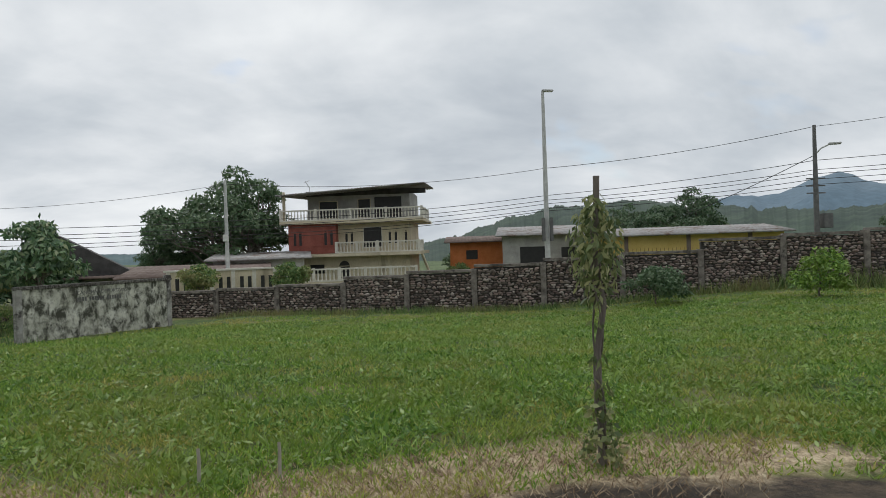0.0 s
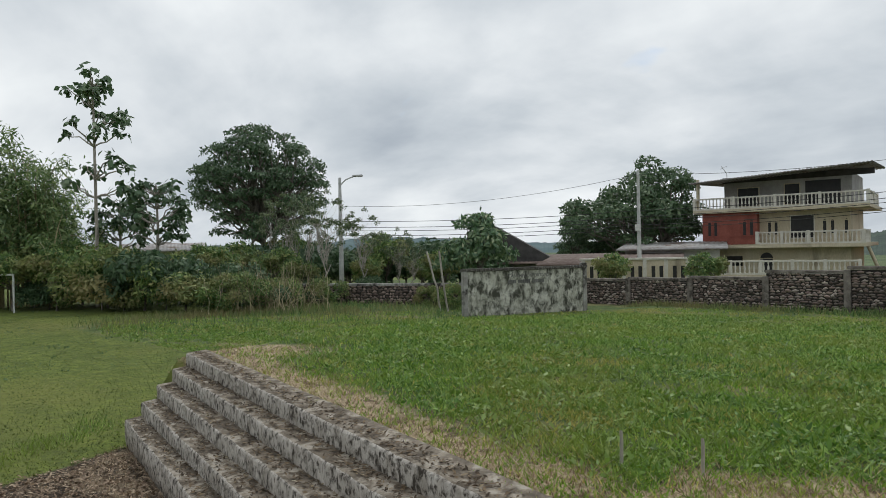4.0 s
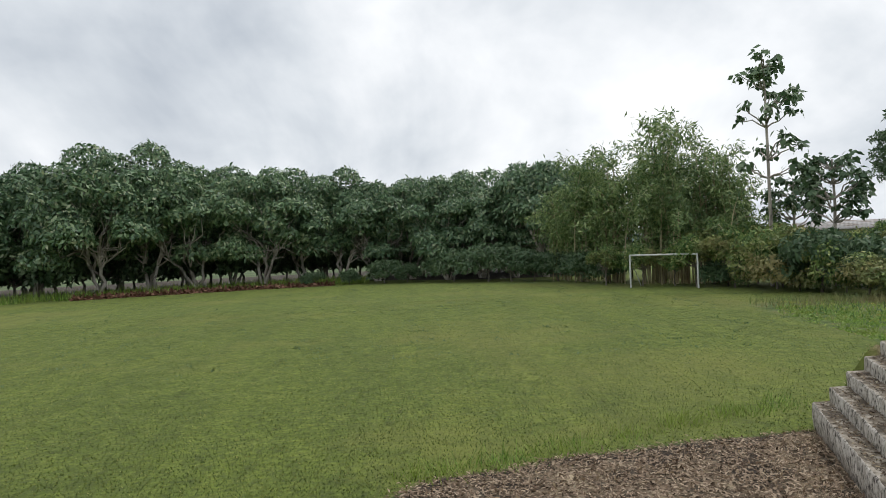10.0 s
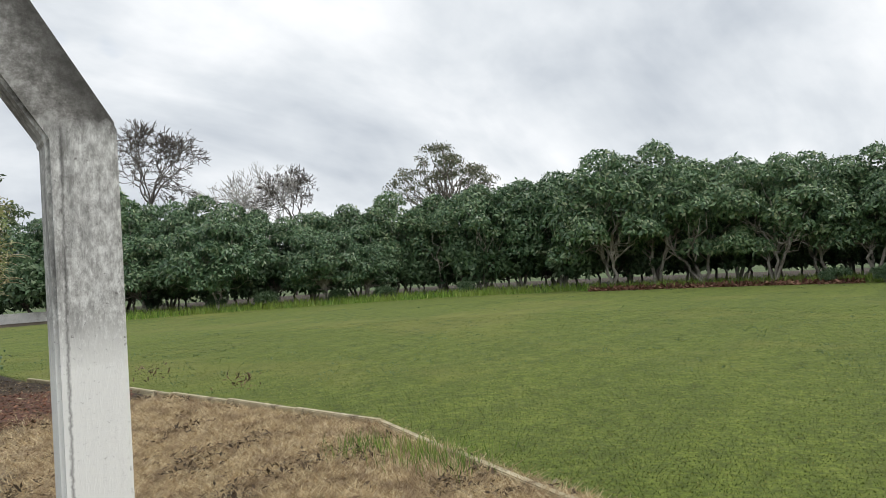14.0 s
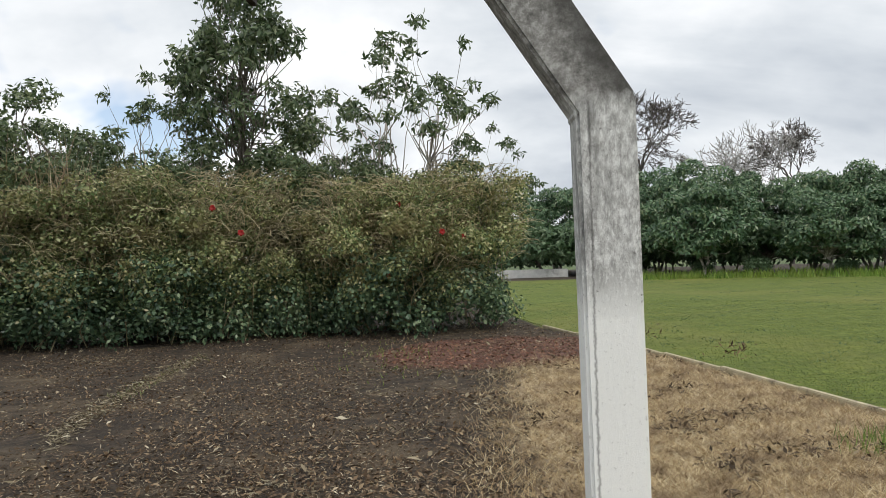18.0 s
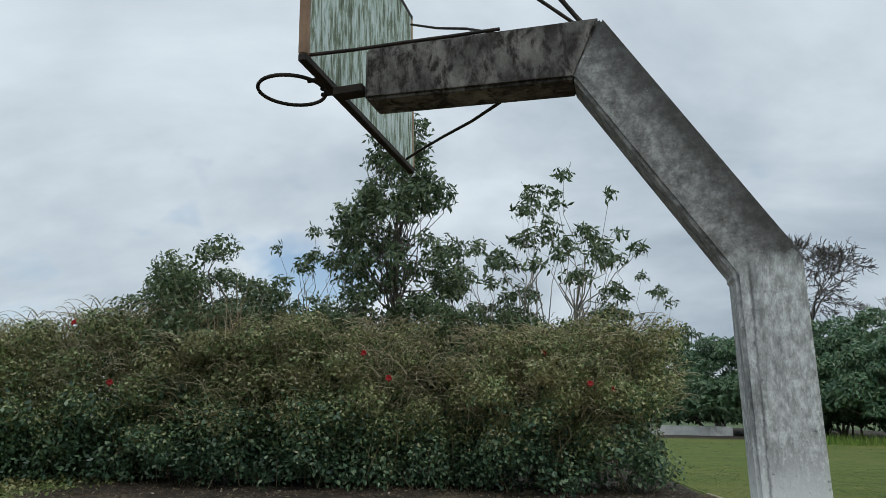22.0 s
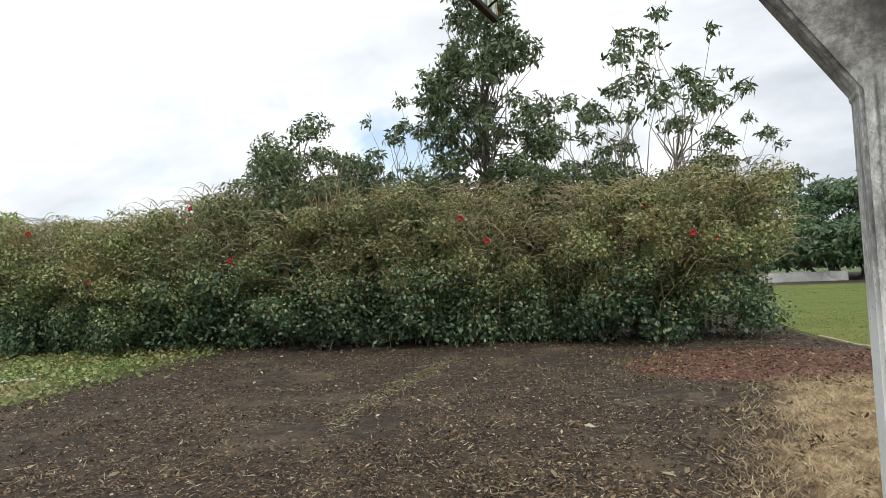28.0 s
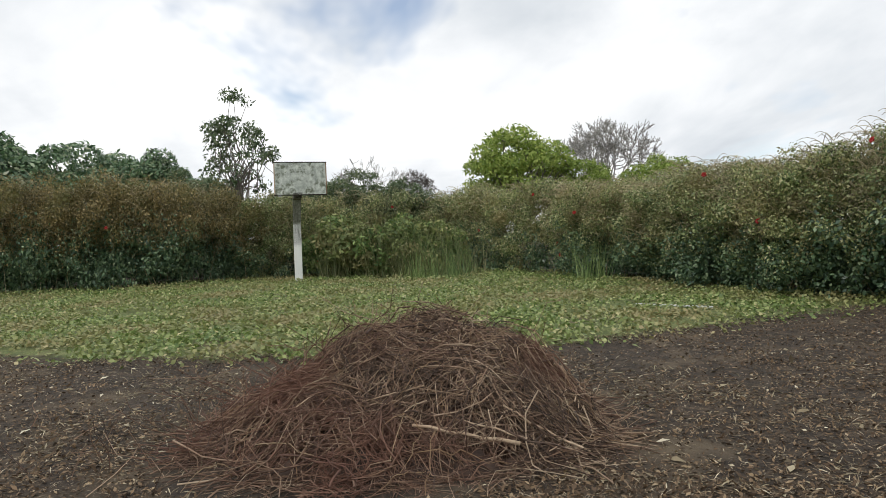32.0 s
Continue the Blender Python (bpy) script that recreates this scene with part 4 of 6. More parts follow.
for i in range(48):
    part("spike", tubes("spike", [([(-6 + i * 0.25, 0, 0.4), (-6 + i * 0.25, 0, 1.45)], [0.025, 0.008])], iron, 4), None, fence_a)
part("rail", box(-6.1, -0.02, 0.75, 6, 0.02, 0.8), iron, fence_a)

# sheds and front walls left of the big house
low_house(15.6, 47, 12, 6.0, 5, 1.6, 2.0, wall_white, tin, "small white house with a pale tin roof", ((-1.5, 0.0, 0.8, 1.0), (1.2, 0.0, 0.8, 1.0)), 0.4)
low_house(20.6, 42, 14, 7.2, 5, 0.75, 1.0, wall_cream, rust_roof, "low cream house with a sagging rusty roof", ((-2.6, -0.9, 0.6, 1.2), (-1.2, -0.9, 0.6, 1.2), (1.4, -0.9, 0.6, 1.2)), 0.5, 0.7)
low_house(26.0, 46, 20, 7.0, 5, 0.8, 1.0, wall_grey, rust_roof, "grey shed with a rusty roof", ((0.5, -0.8, 1.0, 1.3),), 0.4, 0.7)
yard = thing("yard_fence", Matrix.Translation(polar(7.9, 44)) @ pose(0, 0, 0, 0, 0, 4), "white balustrade on a low cream wall before the tall house", "fence")
part("wall", box(-4.2, -0.1, -1.6, 4.2, 0.1, -0.09), wall_cream, yard)
railing(yard, -4.2, 4.2, 0, -0.09, 5)
porch = thing("yard_wall", Matrix.Translation(polar(18.6, 39)) @ pose(0, 0, 0, 0, 0, 16), "cream yard wall with pilasters and narrow dark openings", "wall")
part("wall", box(-2.9, 0, -1.8, 2.9, 0.25, 0.95), wall_cream, porch)
part("coping", box(-3.0, -0.12, 0.952, 3.0, 0.37, 1.06, 0.015), bar_white, porch)
for i in range(6):
    part("pilaster", box(-2.88 + i * 1.13, -0.09, -1.8, -2.68 + i * 1.13, -0.002, 0.95, 0.01), bar_white, porch)
for i in (0, 2, 3, 4):
    for o in (0.0, 0.42):
        window_part(porch, -2.32 + i * 1.13 + o, 0, -0.1, 0.2, 0.7, wall_cream)
gable = thing("house", Matrix.Translation(polar(28.9, 46)) @ pose(0, 0, 0, 0, 0, 26), "dark steep roofed house behind the trees", "house")
bm = bmesh.new()
vs = [bm.verts.new(v) for v in ((-3.6, 0, 0.6), (3.6, 0, 0.6), (-1.2, 0, 3.4), (-3.6, 7, 0.6), (3.6, 7, 0.6), (-1.2, 7, 3.4))]
for f in ((0, 1, 2), (5, 4, 3), (1, 4, 5, 2), (0, 2, 5, 3), (0, 3, 4, 1)):
    bm.faces.new([vs[i] for i in f])
part("roof", bm, dark_roof, gable)
part("wall", box(-3.0, 0.3, -1.6, 3.0, 6.7, 0.6), wall_grey, gable)
low_house(57.6, 64, 57, 6.6, 5, 1.9, 2.3, wall_white, tin, "pale house seen through the trees", ((-1.5, 0.2, 0.9, 0.9), (1.5, 0.2, 0.9, 0.9)), 0.7)
far_wall = thing("wall_far", pose(0, 0, 0), "low white wall at the far edge of the turf", "wall", kind="structure")
fa, fb = polar(168.5, 66), polar(161.0, 66)
part("wall_panel", box(0, -0.1, -1.2, (fb - fa).length, 0.1, -0.25), wall_white, far_wall)
far_wall.matrix_basis = Matrix.Translation(fa) @ pose(0, 0, 0, 0, 0, math.degrees(math.atan2((fb - fa).y, (fb - fa).x)))

# ---- poles, lamps and cables ----
def street_lamp(az, dist, top_el, label, arm_turn, arm=1.2, base=-1.5, dark=False, wide=0.11, down=0.0):
    p = polar(az, dist)
    top = EYE + dist * math.tan(radians(top_el))
    s = thing("street_lamp", Matrix.Translation(p), label, "street lamp")
    part("pole", tubes("pole", [([(0, 0, base), (0, 0, top * 0.5), (0, 0, top)], [wide * 1.5, wide * 1.15, wide * 0.75])], pole_dark if dark else pole_mat, 10), None, s)
    c, q = math.cos(radians(arm_turn)), math.sin(radians(arm_turn))
    part("arm", tubes("arm", [([(0, 0, top - 0.5 - down), (arm * 0.4 * c, arm * 0.4 * q, top - 0.15 - down), (arm * c, arm * q, top + 0.05 - down)], [0.04, 0.04, 0.04])], pole_mat, 8), None, s)
    part("lamp_head", box(arm - 0.1, -0.13, top - down, arm + 0.55, 0.13, top + 0.12 - down, 0.04), pole_mat, s, at=pose(0, 0, 0, 0, 0, arm_turn))
    return s, top


lamp_a, top_a = street_lamp(351.1, 37, 13.2, "tall pale street lamp pole with a cross arm low on it", 10, 0.05)
for x in (-0.22, 0.22):
    part("cable_box", box(x - 0.09, -0.3, 2.0, x + 0.09, -0.12, 3.3, 0.02), pole_dark, lamp_a)
lamp_b, top_b = street_lamp(330.6, 42, 8.7, "dark utility pole with a street lamp and transformer box", -20, 0.75, dark=True, wide=0.12, down=1.15)
part("transformer_box", box(0.25, -0.3, 2.3, 0.75, 0.2, 3.1, 0.03), pole_dark, lamp_b)
for i, z in enumerate((4.2, 4.6, 5.0)):
    part("insulator_bar", box(-0.5, -0.05, z, 0.5, 0.05, z + 0.07), pole_dark, lamp_b)
lamp_c, top_c = street_lamp(43.4, 41, 6.4, "pale street lamp with a curved arm behind the low wall", 20, 0.95)
pole_d = thing("utility_pole", Matrix.Translation(polar(18.1, 40)), "thin grey utility pole with a meter box", "pole")
part("pole", tubes("pole", [([(0, 0, -1.5), (0, 0, 6.1)], [0.14, 0.08])], pole_mat, 10), None, pole_d)
part("meter_box", box(-0.14, -0.3, 2.6, 0.14, -0.12, 3.0, 0.02), wall_white, pole_d)
pole_e = thing("utility_pole", Matrix.Translation(polar(45.3, 44)), "short grey pole behind the shrubs", "pole")
part("pole", tubes("pole", [([(0, 0, -1.5), (0, 0, 3.5)], [0.13, 0.1])], pole_mat, 10), None, pole_e)


def cable(p, q, sag, label, radius=0.022):
    n = 16
    k = np.linspace(0, 1, n)
    pts = np.outer(1 - k, np.asarray(p)) + np.outer(k, np.asarray(q))
    pts[:, 2] -= sag * 4 * k * (1 - k)
    tagged(part("overhead_cable", tubes("overhead_cable", [rod(pts, radius)], cable_mat, 4), None), label, "cable", "cables along the road")


def on_air(az, dist, el):
    v = polar(az, dist)
    v.z += EYE + dist * math.tan(radians(el))
    return v


cable(on_air(-29.4, 42, 8.6), on_air(-9, 37.5, 6.9), 0.25, "thin black overhead cable along the road", 0.014)
cable(on_air(-9, 37.5, 6.9), on_air(18.1, 40, 6.2), 0.5, "thin black overhead cable along the road", 0.012)
cable(on_air(18.1, 40, 6.2), on_air(43, 45, 4.0), 0.6, "thin black overhead cable along the road", 0.010)
cable(on_air(-29.4, 42, 8.6), on_air(-45, 42, 9.6), 0.2, "thin black overhead cable along the road", 0.012)
for i, (z0, z1, z2) in enumerate(((5.4, 4.2, 2.4), (5.1, 3.9, 2.1), (4.7, 3.5, 1.7), (4.3, 3.3, 1.4), (6.1, 4.6, 2.9))):
    cable(on_air(-29.4, 42, z0), on_air(-9, 38, z1), 0.15, "black overhead cable along the road", 0.015)
    cable(on_air(-9, 38, z1), on_air(18.1, 40, z2 + 0.3), 0.25, "black overhead cable along the road", 0.015)
    cable(on_air(18.1, 40, z2 + 0.3), on_air(43.4, 41, z2 - 0.2), 0.2, "black overhead cable along the road", 0.015)
    cable(on_air(-29.4, 42, z0), on_air(-48, 42, z0 + 0.2), 0.1, "black overhead cable along the road", 0.015)
cable(on_air(-29.4, 42, 6.5), on_air(-20, 40, 2.4), 0.1, "black overhead stay cable", 0.018)

# ---- hills on the skyline ----
def ridge(name, label, dist, heights, material, depth, rough, woods=0.0):
    """A long hill whose crest follows bearings and rises in degrees."""
    az = np.array([a for a, e in heights], dtype=float)
    el = np.array([e for a, e in heights], dtype=float)
    fine = np.linspace(az[0], az[-1], 900 if woods else 160)
    crest = np.interp(fine, az, el)
    crest = crest + rough * np.array([noise.noise((a * 0.35, 0.3, 0)) + 0.5 * noise.noise((a * 1.7, 1.3, 0)) for a in fine])
    crest = crest + woods * np.array([abs(noise.noise((a * 4.5, 4.3, 0))) + 0.8 * max(0, noise.noise((a * 2.1, 8.3, 1))) ** 2 * 3 + 0.4 * noise.noise((a * 14, 2.3, 0)) for a in fine])
    V, rows = [], 7
    for j in range(rows):
        k = j / (rows - 1)
        dd = dist + depth * (k - 1)
        for a, c in zip(fine, crest):
            h = (EYE + dist * math.tan(radians(max(c, 0.05)))) * math.sin(k * math.pi / 2) ** 0.8 - 3 * (1 - k)
            p = polar(a, dd + 0.12 * depth * noise.noise((a * 0.5, j * 0.8, 2)))
            V.append((p.x, p.y, h + p.z + dist * 0.002 * noise.noise((a * 0.9, j, 5))))
    n = len(fine)
    F = [(j * n + i, j * n + i + 1, (j + 1) * n + i + 1, (j + 1) * n + i) for j in range(rows - 1) for i in range(n - 1)]
    ob = part(name, mesh_of(name, V, F, material, True), None)
    tagged(ob, label, "hill", kind="structure")


ridge("backdrop_mountain", "mountain on the skyline, tinted blue to look hazy", 2600, [(-44, 2.5), (-36, 3.3), (-33, 4.2), (-31, 5.0), (-29.5, 4.7), (-27, 3.6), (-24, 3.7), (-21, 2.9), (-17, 1.5), (-13, 0.4)], hill_haze_blue, 900, 0.12)
ridge("backdrop_hills", "green wooded hills behind the houses", 620, [(-50, 2.6), (-38, 2.4), (-30, 2.2), (-24, 2.6), (-17, 3.3), (-10.5, 3.4), (-6, 2.6), (-2, 1.5), (2, 0.7), (8, 0.25), (14, 0.1)], hill_green, 380, 0.25, 0.16)
ridge("backdrop_far_hills", "low hills far beyond the trees, tinted bluish as by haze", 1500, [(14, 0.3), (24, 0.6), (32, 1.0), (38, 1.25), (43, 1.1), (48, 0.7), (56, 0.6), (75, 0.5)], hill_far, 500, 0.15, 0.05)

# ---- trees ----
def bent(p, q, n=6, wob=0.12):
    """A slightly crooked line from p to q."""
    k = np.linspace(0, 1, n)[:, None]
    p, q = np.asarray(p, dtype=float), np.asarray(q, dtype=float)
    mid = rng.normal(0, wob, (n, 3)) * np.linalg.norm(q - p) * np.sin(k * math.pi)
    return p + (q - p) * k + mid


def tree_meshes(trunks, clumps, leaf_n, leaf_size, leaf_m, bark_m, squash=(1, 1, 0.75), slim=0.42, low=-0.45, droop=0.35, thick=0.16, spread=0.9, inner=0.45, twigs=1):
    """Trunk with limbs, and a crown made of leaves in lumps. trunks: base and top points; clumps: centre and radius."""
    lines = []
    for (base, top) in trunks:
        L = np.linalg.norm(np.subtract(top, base))
        lines.append((bent(base, top, 7, 0.035), np.linspace(thick, thick * 0.5, 7)))
    for (c, r) in clumps:
        base, top = min(trunks, key=lambda bt: np.linalg.norm(np.subtract(bt[1], c)))
        k = rng.uniform(0.55, 1.0)
        root = np.asarray(base) + (np.asarray(top) - np.asarray(base)) * k
        lines.append((bent(root, c, 6, 0.07), np.linspace(thick * 0.42, thick * 0.08, 6)))
        for _ in range(twigs):
            tip = np.asarray(c) + unit(rng.normal(size=3)) * r * 0.85
            lines.append((bent(c, tip, 4, 0.06), np.linspace(thick * 0.12, thick * 0.03, 4)))
    wood = tubes("trunk", lines, bark_m, 5)
    weight = np.array([r * r for _, r in clumps])
    counts = np.maximum(8, (leaf_n * weight / weight.sum()).astype(int))
    P, D = zip(*(shell(c, r, n, squash, low, inner) for (c, r), n in zip(clumps, counts)))
    crown = leaves("crown", np.concatenate(P), np.concatenate(D) + np.array((0, 0, 0.25)), leaf_size, leaf_m, slim, droop, spread)
    return wood, crown


def stand_tree(meshes, at, label, turn=0.0, size=1.0, group="", name="tree", tall=1.0):
    t = thing(name, Matrix.Translation(at) @ pose(0, 0, 0, 0, 0, turn) @ Matrix.Diagonal((size, size, size * tall, 1)), label, "tree", group)
    part("trunk", meshes[0], None, t)
    part("crown", meshes[1], None, t)
    return t


def dome(n, w, h0, h1, r0, r1, flat=1.0, cone=0.0):
    """Lumps spread over a rounded crown between two heights."""
    out = []
    for _ in range(n):
        a, q = rng.uniform(0, 2 * math.pi), math.sqrt(rng.uniform(0, 1))
        z = h0 + (h1 - h0) * rng.uniform(0.0, 1.0) ** 0.55 * math.sqrt(max(0.0, 1 - (q * 0.85) ** 2)) ** flat * (1 - cone * q)
        out.append(((w * q * math.cos(a), w * q * math.sin(a), z), rng.uniform(r0, r1)))
    return out


# mango rows on the far side of the field: trees of about nine metres
mango = []
for i in range(5):
    tr = [((0, 0, -0.2), (rng.normal(0, 0.7), rng.normal(0, 0.7), 3.2)), ((0.15, 0.1, -0.2), (rng.normal(0.9, 0.5), rng.normal(0, 0.7), 3.4)), ((-0.1, 0, -0.2), (-1.0, 0.3, 3.0))]
    mango.append(tree_meshes(tr, dome(46, 3.7, 1.9, 8.7, 0.8, 1.5), 15500, 0.35, mango_leaf, pale_bark, thick=0.15, low=-0.15, spread=0.6, inner=0.72))
row = [(157, 74, 1.15), (153.5, 72, 1.0), (150.5, 66, 0.98), (146.5, 66, 1.0), (142, 64, 0.92), (138.5, 64, 0.95), (135, 66, 0.95), (131, 64, 0.9), (127.5, 62, 1.0), (124, 63, 1.05), (120.5, 62, 1.05), (116.2, 58, 1.1), (112.8, 60, 1.08), (109.3, 58, 1.05), (106.5, 62, 1.1), (104.1, 57, 1.05), (100.8, 60, 1.0), (97.5, 58, 0.98), (94.5, 57, 0.9), (91.5, 58, 0.95), (88.5, 54, 0.85), (85.5, 55, 0.92), (82.5, 53, 0.95), (80, 52, 0.9), (162, 80, 1.0), (167, 82, 0.95), (172, 80, 0.9)]
for i, (az, d, s) in enumerate(row):
    stand_tree(mango[i % 5], place(az, d + 1.5), "dense dark green mango tree with a forked pale trunk", rng.uniform(0, 360), s * (1.05 if az < 112 else 1.12 if az < 136 else 1.0 if az < 149 else 1.12) * rng.uniform(0.93, 1.06), "mango trees beyond the field", tall=1.04)
back = [(99, 66, 0.98), (104, 68, 1.0), (110, 68, 1.0), (115, 66, 1.05), (121, 70, 0.98), (127, 72, 0.9), (134, 72, 0.8), (91, 64, 0.82), (86, 62, 0.95), (81, 60, 0.86), (77, 58, 0.95)]
for i, (az, d, s) in enumerate(back):
    stand_tree(mango[(i + 2) % 5], place(az, d + 2), "dense dark green mango tree in the back row", rng.uniform(0, 360), s * rng.uniform(1.0, 1.16), "mango trees beyond the field")
wide = tree_meshes([((0, 0, -0.2), (0.5, 0, 2.6)), ((0.1, 0, -0.2), (-0.7, 0.2, 2.4))], dome(80, 4.2, 0.7, 8.0, 0.8, 1.4), 17000, 0.40, mango_leaf, pale_bark, thick=0.15, low=-0.2, spread=0.6, inner=0.7)
for az, d, s in ((150.0, 61, 0.98), (141.2, 61, 0.8), (137.6, 62, 0.66), (155.5, 66, 0.9)):
    stand_tree(wide, place(az, d), "broad rounded mango tree with leaves down to the ground", rng.uniform(0, 360), s, "mango trees beyond the field")
low_bush = []
for i in range(3):
    low_bush.append(tree_meshes([((0, 0, -0.1), (0, 0, 0.6))], dome(14, 1.2, 0.3, 1.5, 0.4, 0.7), 2600, 0.20, big_leaf, bark, thick=0.05, twigs=0))
for az, d, s in ((94, 54, 1.1), (92, 54, 0.9), (88, 52, 1.5), (85, 50, 1.7), (83, 49, 1.5), (81, 48, 1.3), (79, 47, 1.2), (97, 55, 0.7), (150, 62, 0.8), (146, 60, 0.9), (140, 60, 0.7), (155, 68, 0.9), (100, 55, 0.7), (136, 60, 0.7), (129, 60, 0.7), (77, 45, 1.2), (75, 43, 1.1)):
    stand_tree(low_bush[rng.integers(3)], place(az, d), "low dark green shrub under the trees", rng.uniform(0, 360), s, "shrubs under the trees", "shrub")
for i in range(74):
    stand_tree(low_bush[rng.integers(3)], place(78 + 1.28 * i + rng.normal(0, 0.4), 67 + rng.uniform(-3, 4) + (4 if i > 55 else 0)), "dark undergrowth in the shade of the mango trees", rng.uniform(0, 360), rng.uniform(2.3, 3.2), "undergrowth below the trees", "shrub")

# taller open tree over the mango rows, and bare trees
open_tree = tree_meshes([((0, 0, 0), (0.4, 0, 6.0))], dome(70, 4.0, 6.6, 11.2, 0.5, 1.0), 5200, 0.22, olive_leaf, bark, thick=0.2, inner=0.2, squash=(1, 1, 0.5), twigs=3)
stand_tree(open_tree, place(130.6, 74), "tall open-crowned tree above the mango rows", 20, 1.42)


def bare_tree(h, w, n, depth, rad, fork=0.3, reach=0.22, stray=0.62, wood=None, fine=0.02):
    lines = []

    def grow(p, d, length, r, k):
        q = p + d * length
        lines.append((bent(p, q, 4, 0.06), np.linspace(max(r, fine), max(r * 0.6, fine * 0.75), 4)))
        if k == 0:
            return
        for _ in range(rng.integers(2, 5)):
            dd = unit(d + rng.normal(0, stray, 3) * np.array((w, w, 0.8)) + np.array((0, 0, 0.05)))
            grow(q, dd, length * rng.uniform(0.6, 0.85), r * 0.58, k - 1)
    for _ in range(n):
        grow(np.array((0, 0, h * fork)), unit(rng.normal(0, 0.55, 3) * np.array((w, w, 0)) + np.array((0, 0, 1))), h * reach, rad * 0.55, depth)
    lines.append((bent((0, 0, -0.2), (0, 0, h * (fork + 0.01)), 5, 0.02), np.linspace(rad, rad * 0.7, 5)))
    return tubes("trunk", lines, wood or bare_twig, 3)


def stand_bare(mesh, at, label, turn=0, size=1.0):
    t = thing("bare_tree", Matrix.Translation(at) @ pose(0, 0, 0, 0, 0, turn) @ Matrix.Diagonal((size, size, size, 1)), label, "tree")
    part("trunk", mesh, None, t)


bare_a = bare_tree(15, 0.85, 6, 5, 0.17, 0.52, 0.135, 0.60, dark_twig, 0.026)
bare_b = bare_tree(13, 1.0, 5, 4, 0.15, 0.4, 0.19, 0.45, None, 0.024)
stand_bare(bare_a, place(154.7, 84), "tall leafless grey tree behind the mango rows", 10, 1.52)
stand_bare(bare_b, place(145.5, 86), "leafless pale tree behind the mango rows", 80, 1.36)
stand_bare(bare_b, place(149.2, 90), "leafless pale tree behind the mango rows", 200, 1.32)
stand_bare(bare_a, place(143.5, 90), "leafless pale tree behind the mango rows", 120, 1.2)
dome_bare = bare_tree(9.5, 1.0, 9, 5, 0.24, 0.28, 0.2, 0.5, None, 0.024)
stand_bare(dome_bare, place(231.5, 62), "leafless tree with a rounded fan of fine branches", 0, 1.3)
stand_bare(bare_b, place(252.6, 36), "thin leafless tree behind the hedge", 40, 0.48)
stand_bare(bare_a, place(248.6, 37), "thin leafless tree behind the hedge", 150, 0.36)

# bamboo clump by the goal: many arching canes
def bamboo(h, n, leaf_n):
    lines, P, D = [], [], []
    for _ in range(n):
        a, out = rng.uniform(0, 2 * math.pi), rng.uniform(0.4, 3.8)
        hh = h * rng.uniform(0.5, 1.0) * (1 - 0.1 * out / 3)
        k = np.linspace(0, 1, 9)
        x = rng.normal(0, 0.5) + np.cos(a) * out * k ** 2.2
        y = rng.normal(0, 0.5) + np.sin(a) * out * k ** 2.2
        z = hh * np.sin(k * 1.5) / math.sin(1.5) - 0.55 * k ** 4 * out
        pts = np.stack([x, y, z], 1)
        lines.append((pts, np.linspace(0.045, 0.008, 9)))
        m = leaf_n // n
        q = rng.uniform(0.12, 1.0, m) ** 0.8
        base = np.stack([np.interp(q, k, pts[:, c]) for c in range(3)], 1)
        off = rng.normal(0, 0.30, (m, 3)) * (0.5 + 0.6 * np.sin(q * math.pi))[:, None]
        P.append(base + off)
        D.append(unit(off + np.array((0, 0, 0.3))))
    return tubes("culm", lines, hedge_stem, 4), leaves("foliage", np.concatenate(P), np.concatenate(D), 0.3, bamboo_leaf, 0.24, 0.55)


def stand_bamboo(meshes, at, turn, size):
    t = thing("bamboo_clump", Matrix.Translation(at) @ pose(0, 0, 0, 0, 0, turn) @ Matrix.Diagonal((size, size, size, 1)), "feathery green bamboo clump of arching canes", "bamboo", "bamboo by the goal")
    tagged(part("culm", meshes[0], None, t), kind="stuff")
    part("foliage", meshes[1], None, t)


cane = [bamboo(8.6, 30, 7400), bamboo(8.0, 26, 6600)]
for i, (az, d, s) in enumerate(((76.5, 46, 0.98), (74.2, 44, 1.02), (71.0, 42, 1.13), (68.6, 41, 0.98), (66.2, 41, 0.92), (78.5, 48, 0.88), (64.6, 42, 0.8), (70, 46, 1.05))):
    stand_bamboo(cane[i % 2], place(az, d), rng.uniform(0, 360), s * rng.uniform(1.06, 1.22))

# cecropia with tiers of big leaves on a thin trunk
def cecropia(h, tiers):
    lines, P, D = [([(0, 0, -0.2), (0.08, 0, h * 0.3), (-0.05, 0.05, h * 0.65), (0, 0, h)], [0.11, 0.09, 0.07, 0.04])], [], []
    for (z, out, n) in tiers:
        for _ in range(n):
            a = rng.uniform(0, 2 * math.pi)
            tip = np.array((out * math.cos(a), out * math.sin(a), z + rng.uniform(-0.3, 0.4)))
            lines.append((bent((0, 0, z - 0.55 * out), tip, 5, 0.05), np.linspace(0.045, 0.018, 5)))
            m = 20
            d = unit(rng.normal(size=(m, 3)) * np.array((1, 1, 0.45)))
            P.append(tip + d * rng.uniform(0.05, 0.5, (m, 1)))
            D.append(unit(d * 0.6 + np.array((0, 0, 0.9))))
    return tubes("trunk", lines, pale_bark, 6), leaves("crown", np.concatenate(P), np.concatenate(D), 0.36, big_leaf, 0.6, 0.7, 0.45)


